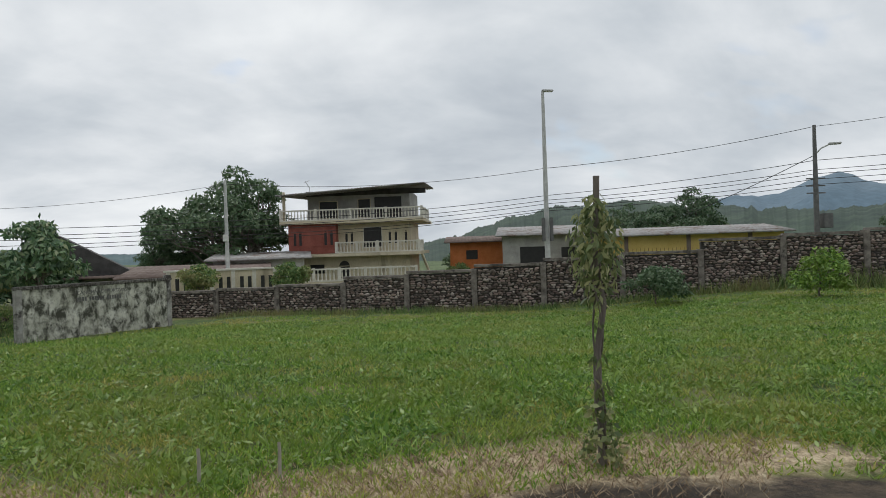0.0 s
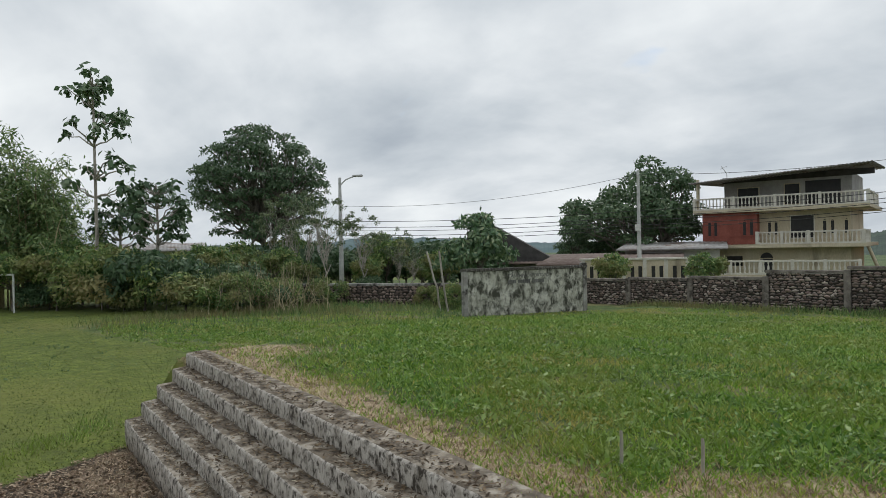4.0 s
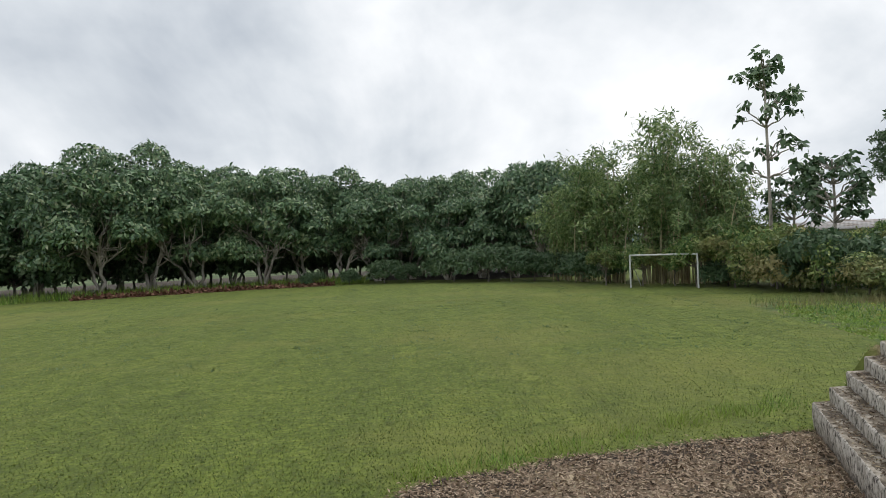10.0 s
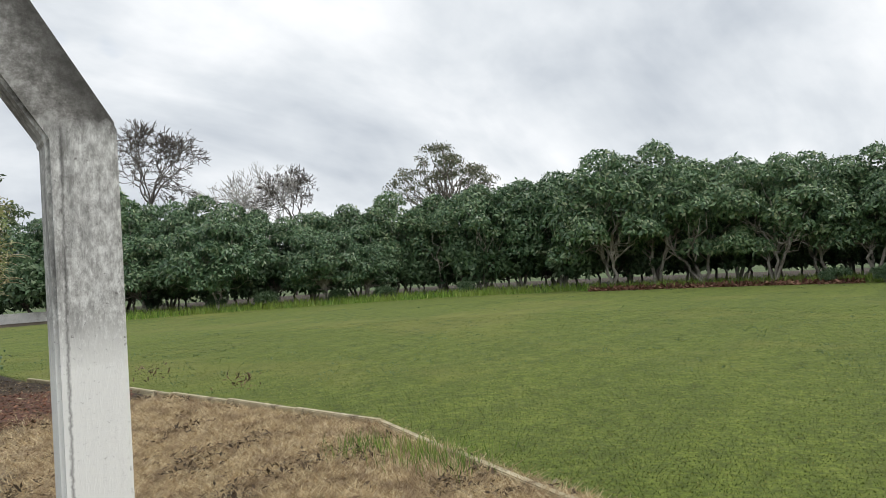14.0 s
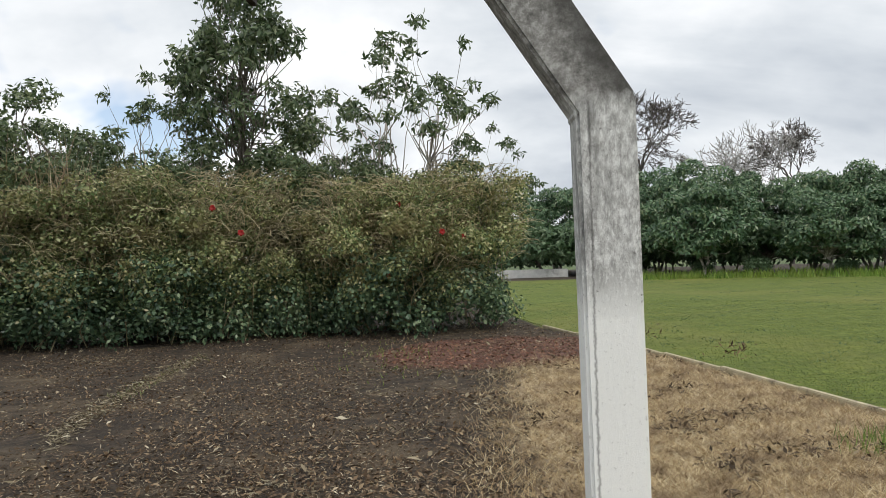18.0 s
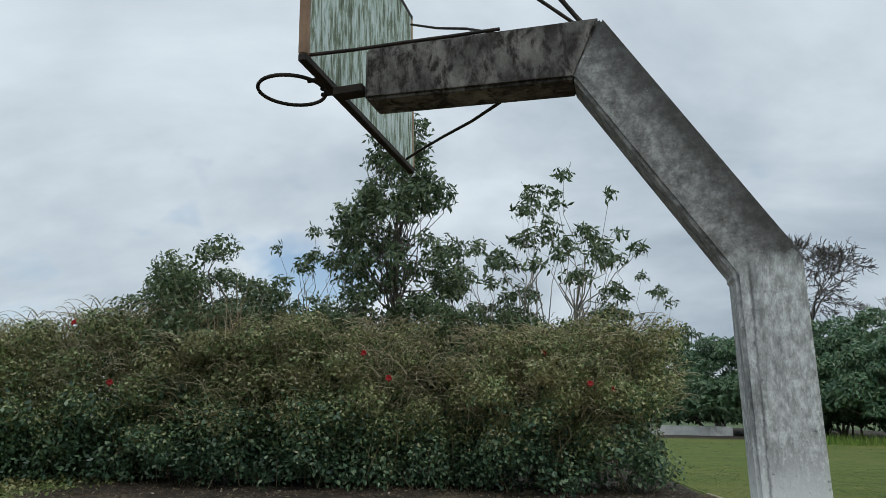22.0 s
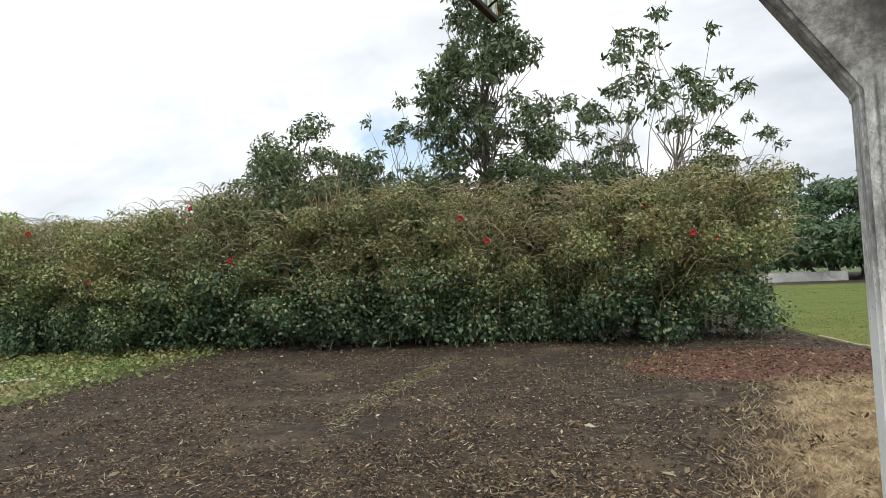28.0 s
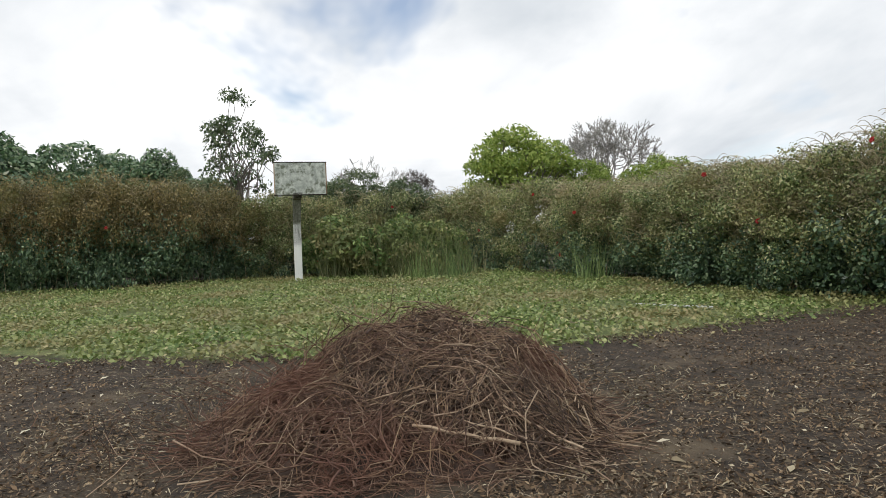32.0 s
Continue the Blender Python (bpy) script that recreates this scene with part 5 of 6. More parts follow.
tall_c = cecropia(10.8, [(10.7, 0.6, 6), (9.9, 1.0, 6), (9.1, 1.3, 6), (8.2, 1.2, 5), (6.8, 1.5, 5), (5.8, 1.2, 4)])
stand_tree(tall_c, place(62.3, 38), "tall thin cecropia tree with tiers of large leaves", 0, 1.08)
low_c = cecropia(6.4, [(6.3, 0.8, 8), (5.8, 1.2, 10), (5.2, 1.5, 10), (4.6, 1.4, 9), (3.9, 1.3, 8)])
for az, d, s in ((58.0, 38, 0.98), (60.6, 42, 0.9)):
    stand_tree(low_c, place(az, d), "young cecropia tree with drooping large leaves", rng.uniform(0, 360), s, "young cecropia trees")

# round tree by the road, the dark tree by the house, and others
round_tree = tree_meshes([((0, 0, 0), (0.2, 0, 5.6)), ((0.2, 0.1, 2.0), (1.2, 0.3, 5.2))], dome(190, 4.4, 3.4, 11.7, 0.5, 0.95, 1.0), 25000, 0.26, big_leaf, bark, squash=(1, 1, 0.55), thick=0.28, low=-0.2, spread=0.65, inner=0.6, twigs=1)
stand_tree(round_tree, place(49.9, 52), "large round-crowned dark green tree with a thick trunk", 30, 1.05)
house_tree = tree_meshes([((0, 0, 0), (0, 0, 3.0)), ((0.4, 0, 0), (1.6, 0, 3.6))], [((x - 1.2 * (z < 5.5) + 0.9 * (z > 6.6), y, z), r) for (x, y, z), r in dome(84, 4.7, 2.0, 8.7, 0.6, 1.2, 1.0, 0.25)], 15000, 0.34, big_leaf, bark, thick=0.26, low=-0.2, spread=0.65, inner=0.6)
stand_tree(house_tree, place(17.6, 56), "broad dark green tree beside the houses", 8, 1.13)
stand_tree(house_tree, place(22.6, 60), "broad dark green tree beside the houses", 200, 0.62)
stand_tree(house_tree, place(339.8, 66), "broad dark tree behind the yellow building", 10, 0.84)
stand_tree(house_tree, place(344.5, 68), "broad dark tree behind the yellow building", 100, 0.72)
for az, d, s in ((356.5, 70, 0.4), (358, 70, 0.42), (325, 60, 0.5), (350.5, 72, 0.45), (320, 55, 0.5)):
    stand_tree(house_tree, place(az, d), "distant dark green tree behind the houses", rng.uniform(0, 360), s, "distant trees")
small_tree = tree_meshes([((0, 0, 0), (0.1, 0, 2.0))], dome(26, 1.5, 1.6, 4.0, 0.4, 0.7), 3600, 0.28, scrub_leaf, bark, thick=0.08)
papaya = tree_meshes([((0, 0, 0), (0.1, 0, 2.0))], dome(26, 1.5, 1.6, 4.0, 0.4, 0.7), 4200, 0.26, mango_leaf, bark, thick=0.08, droop=0.8)
stand_tree(papaya, place(31.8, 34), "young papaya-like tree with broad pale leaves behind the wall", 0, 1.1)
for az, d, s, l in ((20.2, 36, 0.62, "small leafy tree in front of the low houses"), (12.9, 36, 0.62, "small leafy tree in front of the yard wall"), (39.6, 44, 0.98, "slim leafy tree behind the low wall"), (36.5, 40, 0.6, "small leafy tree behind the low wall"), (41.2, 40, 0.6, "small leafy tree behind the low wall"), (34.6, 37, 0.7, "small leafy tree behind the low wall"), (46.5, 44, 0.7, "small leafy tree behind the low wall"), (54, 46, 0.8, "small leafy tree near the round tree"), (47.5, 48, 1.0, "slim leafy tree near the lamp"), (358.8, 52, 0.5, "small leafy tree beside the orange house")):
    stand_tree(small_tree, place(az, d), l, rng.uniform(0, 360), s)

# scrub along the low wall and beside the goal
scrub = [tree_meshes([((0, 0, -0.1), (0, 0, 0.8))], dome(18, 1.5, 0.2, 1.8, 0.3, 0.7), 4200, 0.16, scrub_leaf, bark, thick=0.04, twigs=1) for _ in range(3)]
for az, d, s in ((64, 38, 1.1), (62, 36, 1.25), (60.5, 35, 1.2), (59, 34, 1.2), (57.5, 34, 1.25), (56, 33, 1.2), (54.5, 32, 1.25), (53, 32, 1.2), (51.5, 31, 1.15), (50, 32, 1.1), (48.5, 33, 0.95), (46.5, 34, 0.8), (44.5, 34, 0.6), (60, 39, 1.5), (56, 38, 1.5), (52.5, 36, 1.4), (65.5, 38, 0.9), (49, 36, 1.2), (38, 35, 0.7), (36, 33, 0.5), (34.3, 31, 0.55), (41, 36, 0.6)):
    stand_tree(scrub[rng.integers(3)] if rng.uniform() < 0.62 else low_bush[rng.integers(3)], place(az, d), "rambling green shrub overgrowing the wall", rng.uniform(0, 360), s * rng.uniform(0.72, 1.2), "scrub along the wall", "shrub", rng.uniform(0.7, 1.25))
for i in range(16):
    stand_tree(low_bush[rng.integers(3)], place(30.5 + 1.25 * i + rng.normal(0, 0.3), 46 + rng.uniform(-3, 4)), "dark green bush beyond the low wall", rng.uniform(0, 360), rng.uniform(1.5, 2.2), "bushes beyond the low wall", "shrub")
for az, d, s_ in ((66.5, 40, 0.9), (65, 37, 0.75), (63.3, 40, 0.85), (61.6, 37, 0.7), (59.4, 41, 0.75), (57, 37, 0.6), (55.2, 40, 0.8), (53.2, 38, 0.75), (51.8, 42, 0.85), (67.8, 38, 0.7), (48.8, 40, 0.75), (47, 38, 0.6), (72, 39.5, 0.6), (69.5, 39.3, 0.55), (75, 41, 0.6)):
    stand_tree(small_tree, place(az, d), "small bushy tree in the scrub", rng.uniform(0, 360), s_, "small trees in the scrub")
dry_stems = []
for _ in range(160):
    p = place(rng.normal(49.5, 2.2), rng.uniform(29.5, 33))
    dry_stems.append((bent(p, (p.x + rng.normal(0, 0.5), p.y + rng.normal(0, 0.3), p.z + rng.uniform(0.6, 2.4)), 4, 0.08), [0.02, 0.017, 0.012, 0.006]))
tagged(part("dry_stems", tubes("dry_stems", dry_stems, hedge_stem, 3), None), "tangle of dry pale stems in the scrub", "dry stems", kind="stuff")
stand_tree(low_bush[0], place(342.4, 26.5), "dark green shrub on the lawn before the wall", 0, 0.85, name="shrub")
fresh = tree_meshes([((0, 0, -0.1), (0, 0, 0.8))], dome(18, 0.8, 0.2, 2.0, 0.3, 0.5, 1, 0.4), 2200, 0.16, weed_leaf, bark, thick=0.04)
stand_tree(fresh, place(330.6, 25.5), "bright green young shrub before the wall", 50, 0.95, name="shrub")

# trees behind the court hedge
tall_k = tree_meshes([((0, 0, 0), (0.1, 0, 5.2))], dome(74, 1.35, 3.3, 9.4, 0.22, 0.45, 0.6, 0.55), 7200, 0.17, tree_leaf, bark, thick=0.05, slim=0.34, droop=0.7, squash=(1, 1, 0.9), inner=0.1, twigs=2)
stand_tree(tall_k, place(187.8, 15.4), "slender leafy tree with drooping leaves behind the hedge", 15, 1.06)
open_j = tree_meshes([((0, 0, 0), (-0.2, 0.1, 3.8)), ((0.3, 0, 0), (0.9, 0, 3.8))], dome(36, 1.6, 3.3, 6.8, 0.16, 0.36, 0.6, 0.2), 1900, 0.17, tree_leaf, pale_bark, thick=0.045, slim=0.34, droop=0.6, inner=0.1, twigs=2)
stand_tree(open_j, place(173.2, 15.0), "sparse young tree with few drooping leaves behind the hedge", 0, 1.04)
stand_tree(open_j, place(181.3, 15.4), "sparse young tree with few drooping leaves behind the hedge", 140, 0.82)
stand_tree(open_j, place(195.0, 15.6), "sparse young tree with few drooping leaves behind the hedge", 220, 0.86)
stand_tree(open_j, place(167.6, 14.8), "sparse young tree with few drooping leaves behind the hedge", 60, 0.66)
bush_l = tree_meshes([((0, 0, 0), (0, 0, 2.6))], dome(90, 1.9, 1.6, 5.5, 0.3, 0.55, 0.8, 0.2), 15000, 0.13, tree_leaf, bark, thick=0.09, inner=0.3)
stand_tree(bush_l, place(203.2, 15.8), "rounded small-leaved tree behind the hedge", 0, 0.97)
for az, d, s in ((199.4, 15.4, 0.70), (191.6, 15.2, 0.78), (184.2, 15.3, 0.82), (179.0, 15.0, 0.74), (171.4, 14.8, 0.68)):
    stand_tree(bush_l, place(az, d), "small leafy tree showing above the hedge", 47 * az, s, "small trees behind the hedge")
for az, d, s in ((256.8, 29.5, 0.74), (254.4, 29.0, 0.84), (251.8, 28.6, 0.82), (249.2, 28.8, 0.72), (267.2, 30.5, 0.9)):
    stand_tree(bush_l, place(az, d), "small dark leafy tree showing above the far hedge", 47 * az, s, "small trees behind the far hedge")
green_t = tree_meshes([((0, 0, 0), (0, 0, 2.5))], dome(90, 3.2, 2.0, 7.6, 0.6, 1.0, 0.9), 14000, 0.26, light_leaf, bark, thick=0.2)
stand_tree(green_t, place(239.6, 48), "bright yellow-green round tree behind the hedge", 0, 1.15)
stand_tree(green_t, place(234.5, 50), "low yellow-green tree behind the hedge", 90, 0.85)
stand_tree(green_t, place(228.0, 46), "low yellow-green tree behind the hedge", 190, 0.8)
pair_t = tree_meshes([((0, 0, 0), (0, 0, 4.0))], dome(44, 1.5, 3.6, 8.6, 0.3, 0.6, 0.6, 0.25), 2300, 0.22, tree_leaf, bark, thick=0.1, droop=0.5, inner=0.3)
stand_tree(green_t, place(264.6, 32), "low yellow-green tree behind the far hedge", 50, 0.46)
stand_tree(pair_t, place(263.4, 32), "slender leafy tree standing above the far hedge", 0, 1.0)
for az, d, s in ((280.5, 36, 0.78), (276, 36, 0.72), (272.5, 38, 0.74), (269.5, 36, 0.68), (284, 34, 0.85), (258.8, 38, 0.7), (256.5, 40, 0.62), (250.5, 38, 0.55), (288, 34, 0.9), (245, 40, 0.5)):
    stand_tree(mango[rng.integers(5)], place(az, d), "dark tree behind the far hedge", rng.uniform(0, 360), s * (0.98 if az > 268 else 0.75), "trees behind the far hedge")

# slim sparse trees and leaning poles before the low wall
for az, d, s in ((44.8, 36, 0.92), (41.6, 37, 0.78), (46.3, 41, 0.98), (38.4, 38, 0.62), (48.2, 44, 1.0), (37.2, 36, 0.5)):
    stand_tree(open_j, place(az, d), "slim pale-stemmed tree with sparse leaves by the low wall", rng.uniform(0, 360), s, "slim trees by the low wall")
for a0, a1 in ((34.9, 36.1), (34.3, 35.0)):
    p, q = place(a0, 29.5), place(a1, 29.3)
    pole = thing("leaning_pole", Matrix.Translation(p), "pale stripped pole leaning before the low wall", "pole", "leaning poles")
    part("pole_shaft", tubes("pole_shaft", [rod(bent((0, 0, -0.1), (q.x - p.x, q.y - p.y, EYE - 0.2 - p.z), 6, 0.015), 0.045)], pale_bark, 6), None, pole)

# ---- hibiscus hedge round the court ----

def flower():
    V, F = [], []
    for k in range(5):
        a = k * 2 * math.pi / 5
        c, s = math.cos(a), math.sin(a)
        for (r, w, z) in ((0.0, 0.004, 0.0), (0.035, 0.028, 0.018), (0.06, 0.0, 0.004)):
            if w:
                V += [(r * c - w * s, r * s + w * c, z), (r * c + w * s, r * s - w * c, z)]
            else:
                V.append((r * c, r * s, z))
        b = k * 5
        F += [(b, b + 2, b + 3, b + 1), (b + 2, b + 4, b + 4, b + 3)]
    F = [f if len(set(f)) == 4 else (f[0], f[1], f[3], f[3]) for f in F]
    bm = bmesh.new()
    vs = [bm.verts.new(v) for v in V]
    for f in F:
        u = list(dict.fromkeys(f))
        bm.faces.new([vs[i] for i in u])
    me = bpy.data.meshes.new("flower")
    bm.to_mesh(me)
    bm.free()
    me.materials.append(petal)
    return me


flower_mesh = flower()


def hedge_bush(w, h, n, shoots, big, dark=0.34, top_leaf=None):
    """A bush with leafy sides and wiry arching shoots on top."""
    P, D, lines = [], [], []
    lumps = 50
    for i in range(lumps):
        a, q = rng.uniform(0, 2 * math.pi), rng.uniform(0, 1) ** 0.5
        z = rng.uniform(0.04, 0.93)
        bulge = math.sin(min(1.0, 0.28 + z * 0.85) * math.pi * 0.62)
        c = np.array((w * 0.62 * q * math.cos(a) * bulge, w * 0.55 * q * math.sin(a) * bulge, h * z * (1 - 0.12 * q)))
        p, d = shell(c, rng.uniform(0.28, 0.46), n // lumps, (1, 1, 0.9), -0.8, 0.3)
        P.append(p)
        D.append(d)
    for i in range(shoots):
        a = rng.uniform(0, 2 * math.pi)
        q = rng.uniform(0.15, 0.46) * w
        root = np.array((q * math.cos(a), q * math.sin(a), rng.uniform(0.36, 0.90) * h))
        a += rng.normal(0, 0.8)
        up = rng.uniform(0.05, 0.5) * min(1.0, 0.25 + (h - root[2]) / 1.1)
        k = np.linspace(0, 1, 6)
        reach = rng.uniform(0.15, 0.6)
        pts = np.stack([root[0] + reach * np.cos(a) * k, root[1] + reach * np.sin(a) * k, root[2] + up * (1.7 * k - 1.25 * k ** 2.2)], 1)
        pts[:, 2] = np.maximum(pts[:, 2], 0.05)
        lines.append((pts, np.linspace(0.0075, 0.0035, 6)))
    for i in range(6):
        lines.append((bent((rng.normal(0, 0.15 * w), rng.normal(0, 0.12 * w), -0.05), (rng.normal(0, 0.3 * w), rng.normal(0, 0.25 * w), 0.6 * h), 5, 0.08), np.linspace(0.011, 0.006, 5)))
    P, D = np.concatenate(P), np.concatenate(D)
    keep = P[:, 2] > 0.04
    P, D = P[keep], D[keep] + np.array((0, 0, 0.3))
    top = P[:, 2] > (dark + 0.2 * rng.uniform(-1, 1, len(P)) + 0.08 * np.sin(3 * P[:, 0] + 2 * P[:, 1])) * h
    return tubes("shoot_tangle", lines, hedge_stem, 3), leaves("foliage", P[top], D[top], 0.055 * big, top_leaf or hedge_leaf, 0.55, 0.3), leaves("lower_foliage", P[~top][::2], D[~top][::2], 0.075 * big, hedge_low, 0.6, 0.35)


bushes = [hedge_bush(1.9, 3.15, 21000, 520, 1.12) for _ in range(4)]
far_bushes = [hedge_bush(1.9, 3.15, 10500, 180, 1.3, 0.08 + 0.12 * i) for i in range(3)]
russet_leaf = leafy("russet_hibiscus_leaves", [(0.0, (0.07, 0.07, 0.035)), (0.4, (0.20, 0.16, 0.07)), (0.8, (0.36, 0.27, 0.12)), (1.0, (0.52, 0.42, 0.22))], 0.5, 0.3, patch=(0.16, 0.17, 0.06), patch_scale=0.8)
russet_bushes = [hedge_bush(1.9, 3.15, 11500, 150, 1.3, 0.42, russet_leaf) for i in range(2)]


def stand_bush(at, turn, sx, sz, blooms, near=True):
    x, y = swing(at[0], at[1])
    at = Vector((float(x), float(y), -float(fall(x, y))))
    b = thing("hibiscus_bush", Matrix.Translation(at) @ pose(0, 0, 0, 0, 0, turn), "overgrown hibiscus bush with wiry shoots and few red flowers", "bush", "hedge round the court")
    mesh = bushes[rng.integers(4)] if near else russet_bushes[rng.integers(2)] if at.y > -4.5 and at.x > 22 else far_bushes[rng.integers(3)]
    m = Matrix.Diagonal((sx, sx, sz, 1))
    tagged(part("shoot_tangle", mesh[0], None, b, at=m), kind="stuff")
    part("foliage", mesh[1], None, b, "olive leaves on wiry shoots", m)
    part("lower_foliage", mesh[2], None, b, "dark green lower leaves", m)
    toward = math.atan2(-at[1], -at[0]) - radians(turn)
    for _ in range(blooms):
        a = toward + rng.uniform(-0.9, 0.9)
        r, z = 0.98 * sx, rng.uniform(0.5, 2.6) * sz
        part("flower", flower_mesh, None, b, at=Matrix.Translation((r * math.cos(a), r * math.sin(a), z)) @ pose(0, 0, 0, 0, 75, math.degrees(a)) @ Matrix.Diagonal((1.15, 1.15, 1.15, 1)))


x = -2.6
while x < 19:
    y = -13.6 + 0.03 * (x - 7) ** 2 * 0.12 + rng.normal(0, 0.3) + (0.35 if 5 < x < 14 else 0)
    stand_bush((x, y, 0), rng.uniform(0, 360), rng.uniform(0.95, 1.2), rng.uniform(0.98, 1.24) * (1.0 if x < 8 else 0.94), rng.integers(0, 3))
    if x > -2.2:
        stand_bush((x + 0.5, y - 1.3, 0), rng.uniform(0, 360), 1.05, rng.uniform(1.08, 1.2) * (1.0 if x < 8 else 0.94), 0, False)
    x += 1.15
for i in range(18):
    y = -13.2 + i * 1.12
    stand_bush((26.3 + rng.normal(0, 0.25) + 0.5 * (abs(y + 4) < 2.5), y, 0), rng.uniform(0, 360), rng.uniform(0.95, 1.15), rng.uniform(1.25, 1.42) if y > -2 else rng.uniform(1.05, 1.2), rng.integers(0, 2), False)
for i in range(13):
    stand_bush((27.9 + rng.normal(0, 0.2), -11.5 + i * 1.35, 0), rng.uniform(0, 360), 1.15, rng.uniform(1.0, 1.15) if i < 7 else rng.uniform(1.2, 1.35), 0, False)
for i in range(5):
    stand_bush((19.5 + i * 1.3, -13.6 + 0.3 * i, 0), rng.uniform(0, 360), 1.1, rng.uniform(1.1, 1.22), 1, False)
for az, d, s_ in ((247.4, 25.8, 1.0), (249.4, 26.0, 1.2), (251.2, 25.9, 1.05), (253.4, 26.0, 1.25), (255.4, 25.9, 1.0)):
    stand_tree(scrub[rng.integers(3)], place(az, d), "rambling green shrub among the reeds", rng.uniform(0, 360), s_, "shrubs among the reeds", "shrub")
# tall grass tufts against the hedge
for az, d, hh in ((234.0, 20.5, 1.5), (248.5, 23.3, 1.2), (245.8, 23.0, 1.1)):
    p = place(az, d)
    n = 110
    P = np.stack([p.x + rng.normal(0, 0.3, n), p.y + rng.normal(0, 0.3, n), np.full(n, p.z)], 1)
    tagged(part("tall_grass", blades("tall_grass", P, hh * rng.uniform(0.5, 1.0, n), 0.022, bamboo_leaf, 0.4), None), "tuft of tall green grass before the hedge", "grass", kind="stuff")
for az, d, hh in ((246.8, 24.6, 2.3), (248.4, 25.0, 2.7), (250.0, 24.7, 2.4), (251.6, 25.1, 2.9), (253.0, 24.8, 2.5), (254.6, 25.2, 2.7), (256.2, 24.9, 2.3), (244.8, 24.2, 2.0)):
    p = place(az, d)
    n = 95
    P = np.stack([p.x + rng.normal(0, 0.3, n), p.y + rng.normal(0, 0.4, n), np.full(n, p.z)], 1)
    tagged(part("reeds", blades("reeds", P, hh * rng.uniform(0.3, 1.0, n), 0.03, reed_leaf, 0.5), None), "stand of tall dull green reeds before the far hedge", "reeds", kind="stuff")
P = np.stack([*swing(rng.normal(5.3, 0.5, 130), rng.normal(-13.0, 0.25, 130)), rng.uniform(2.1, 2.9, 130)], 1)
tagged(part("dry_grass", blades("dry_grass", P, 0.9, 0.018, blade_dry, 0.5), None), "dry straw-coloured grass growing up through the hedge", "grass", kind="stuff")

# ---- basketball hoops ----
HOOP = pose(-0.382, -2.402, 0, 0, 0, -12.47)


def slab(profile, y0, y1, bevel=0.012):
    """A thick shape from an outline in x and z."""
    bm = bmesh.new()
    a = [bm.verts.new((px, y0, pz)) for px, pz in profile]
    b = [bm.verts.new((px, y1, pz)) for px, pz in profile]
    n = len(profile)
    bm.faces.new(a)
    bm.faces.new(b[::-1])
    for i in range(n):
        bm.faces.new((a[i], b[i], b[(i + 1) % n], a[(i + 1) % n]))
    bmesh.ops.recalc_face_normals(bm, faces=bm.faces)
    bmesh.ops.bevel(bm, geom=list(bm.edges), offset=bevel, segments=2, affect="EDGES")
    return bm


def hoop(m, label, paint=board_mat, side=(-1.08, 0.231), deep=(0.0, -0.165)):
    h = thing("basketball_hoop", m, label, "basketball hoop", "hoops of the court")
    d0, d1 = deep
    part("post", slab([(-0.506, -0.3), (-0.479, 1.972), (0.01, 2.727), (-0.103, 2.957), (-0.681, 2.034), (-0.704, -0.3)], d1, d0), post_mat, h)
    part("arm", slab([(-0.002, 2.721), (0.82, 2.736), (0.82, 2.961), (-0.103, 2.955)], d1 + 0.001, d0 - 0.001), arm_mat, h)
    (y0, y1), bh = side, 0.98
    board = part("backboard", box(-0.015, y0 + 0.03, 0.03, 0.015, y1 - 0.03, bh - 0.03), paint, h, "flaking pale green-white paint", pose(0.975, 0, 2.804, 0, 1.7, 0))
    for (u0, z0, u1, z1, m_) in ((y0, 0, y1, 0.03, iron), (y0, bh - 0.03, y1, bh, iron), (y0, 0.03, y0 + 0.03, bh - 0.03, cut_wood), (y1 - 0.03, 0.03, y1, bh - 0.03, twig)):
        part("board_frame", box(-0.017, u0, z0, 0.017, u1, z1, 0.003), m_, board)
    part("mount_plate", box(-0.145, -0.06, -0.035, -0.017, 0.0, 0.0, 0.003), iron, board)
    ringp = [(1.043 + 0.142 - 0.142 * math.cos(k), -0.083 + 0.142 * math.sin(k), 2.857) for k in np.linspace(0, 2 * math.pi, 33)]
    part("rim", tubes("rim", [rod(ringp, 0.008), rod([(0.98, -0.15, 2.857), (1.08, -0.15, 2.857)], 0.009), rod([(0.98, -0.02, 2.857), (1.08, -0.02, 2.857)], 0.009), rod([(0.99, -0.083, 2.82), (1.05, -0.083, 2.85)], 0.008)], iron, 6), None, h)
    for (p, q) in (((-0.02, -0.05, 2.955), (0.99, 0.20, 3.76)), ((0.1, -0.13, 2.96), (0.98, -1.03, 3.70)), ((0.27, 0.012, 2.952), (0.97, 0.20, 2.84)), ((0.30, -0.15, 2.73), (0.97, -0.95, 2.84))):
        part("stay_rod", tubes("stay_rod", [rod(bent(p, q, 5, 0.004), 0.0068)], iron, 6), None, h)
    part("stub_rod", tubes("stub_rod", [rod([(-0.05, -0.07, 2.95), (0.07, -0.05, 3.12)], 0.009)], iron, 6), None, h)
    return h


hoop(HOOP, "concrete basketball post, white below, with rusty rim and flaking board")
far_at = place(258.6, 24.2, 0.22)
hoop(Matrix.Translation(far_at) @ pose(0.75, 0, 0, 0, 0, 180 - 11) @ pose(0.75, 0.12, 0) @ Matrix.Scale(1.15, 4), "white concrete basketball post with a weathered board across the court", far_board, (-0.76, 0.76), (0.035, -0.205))

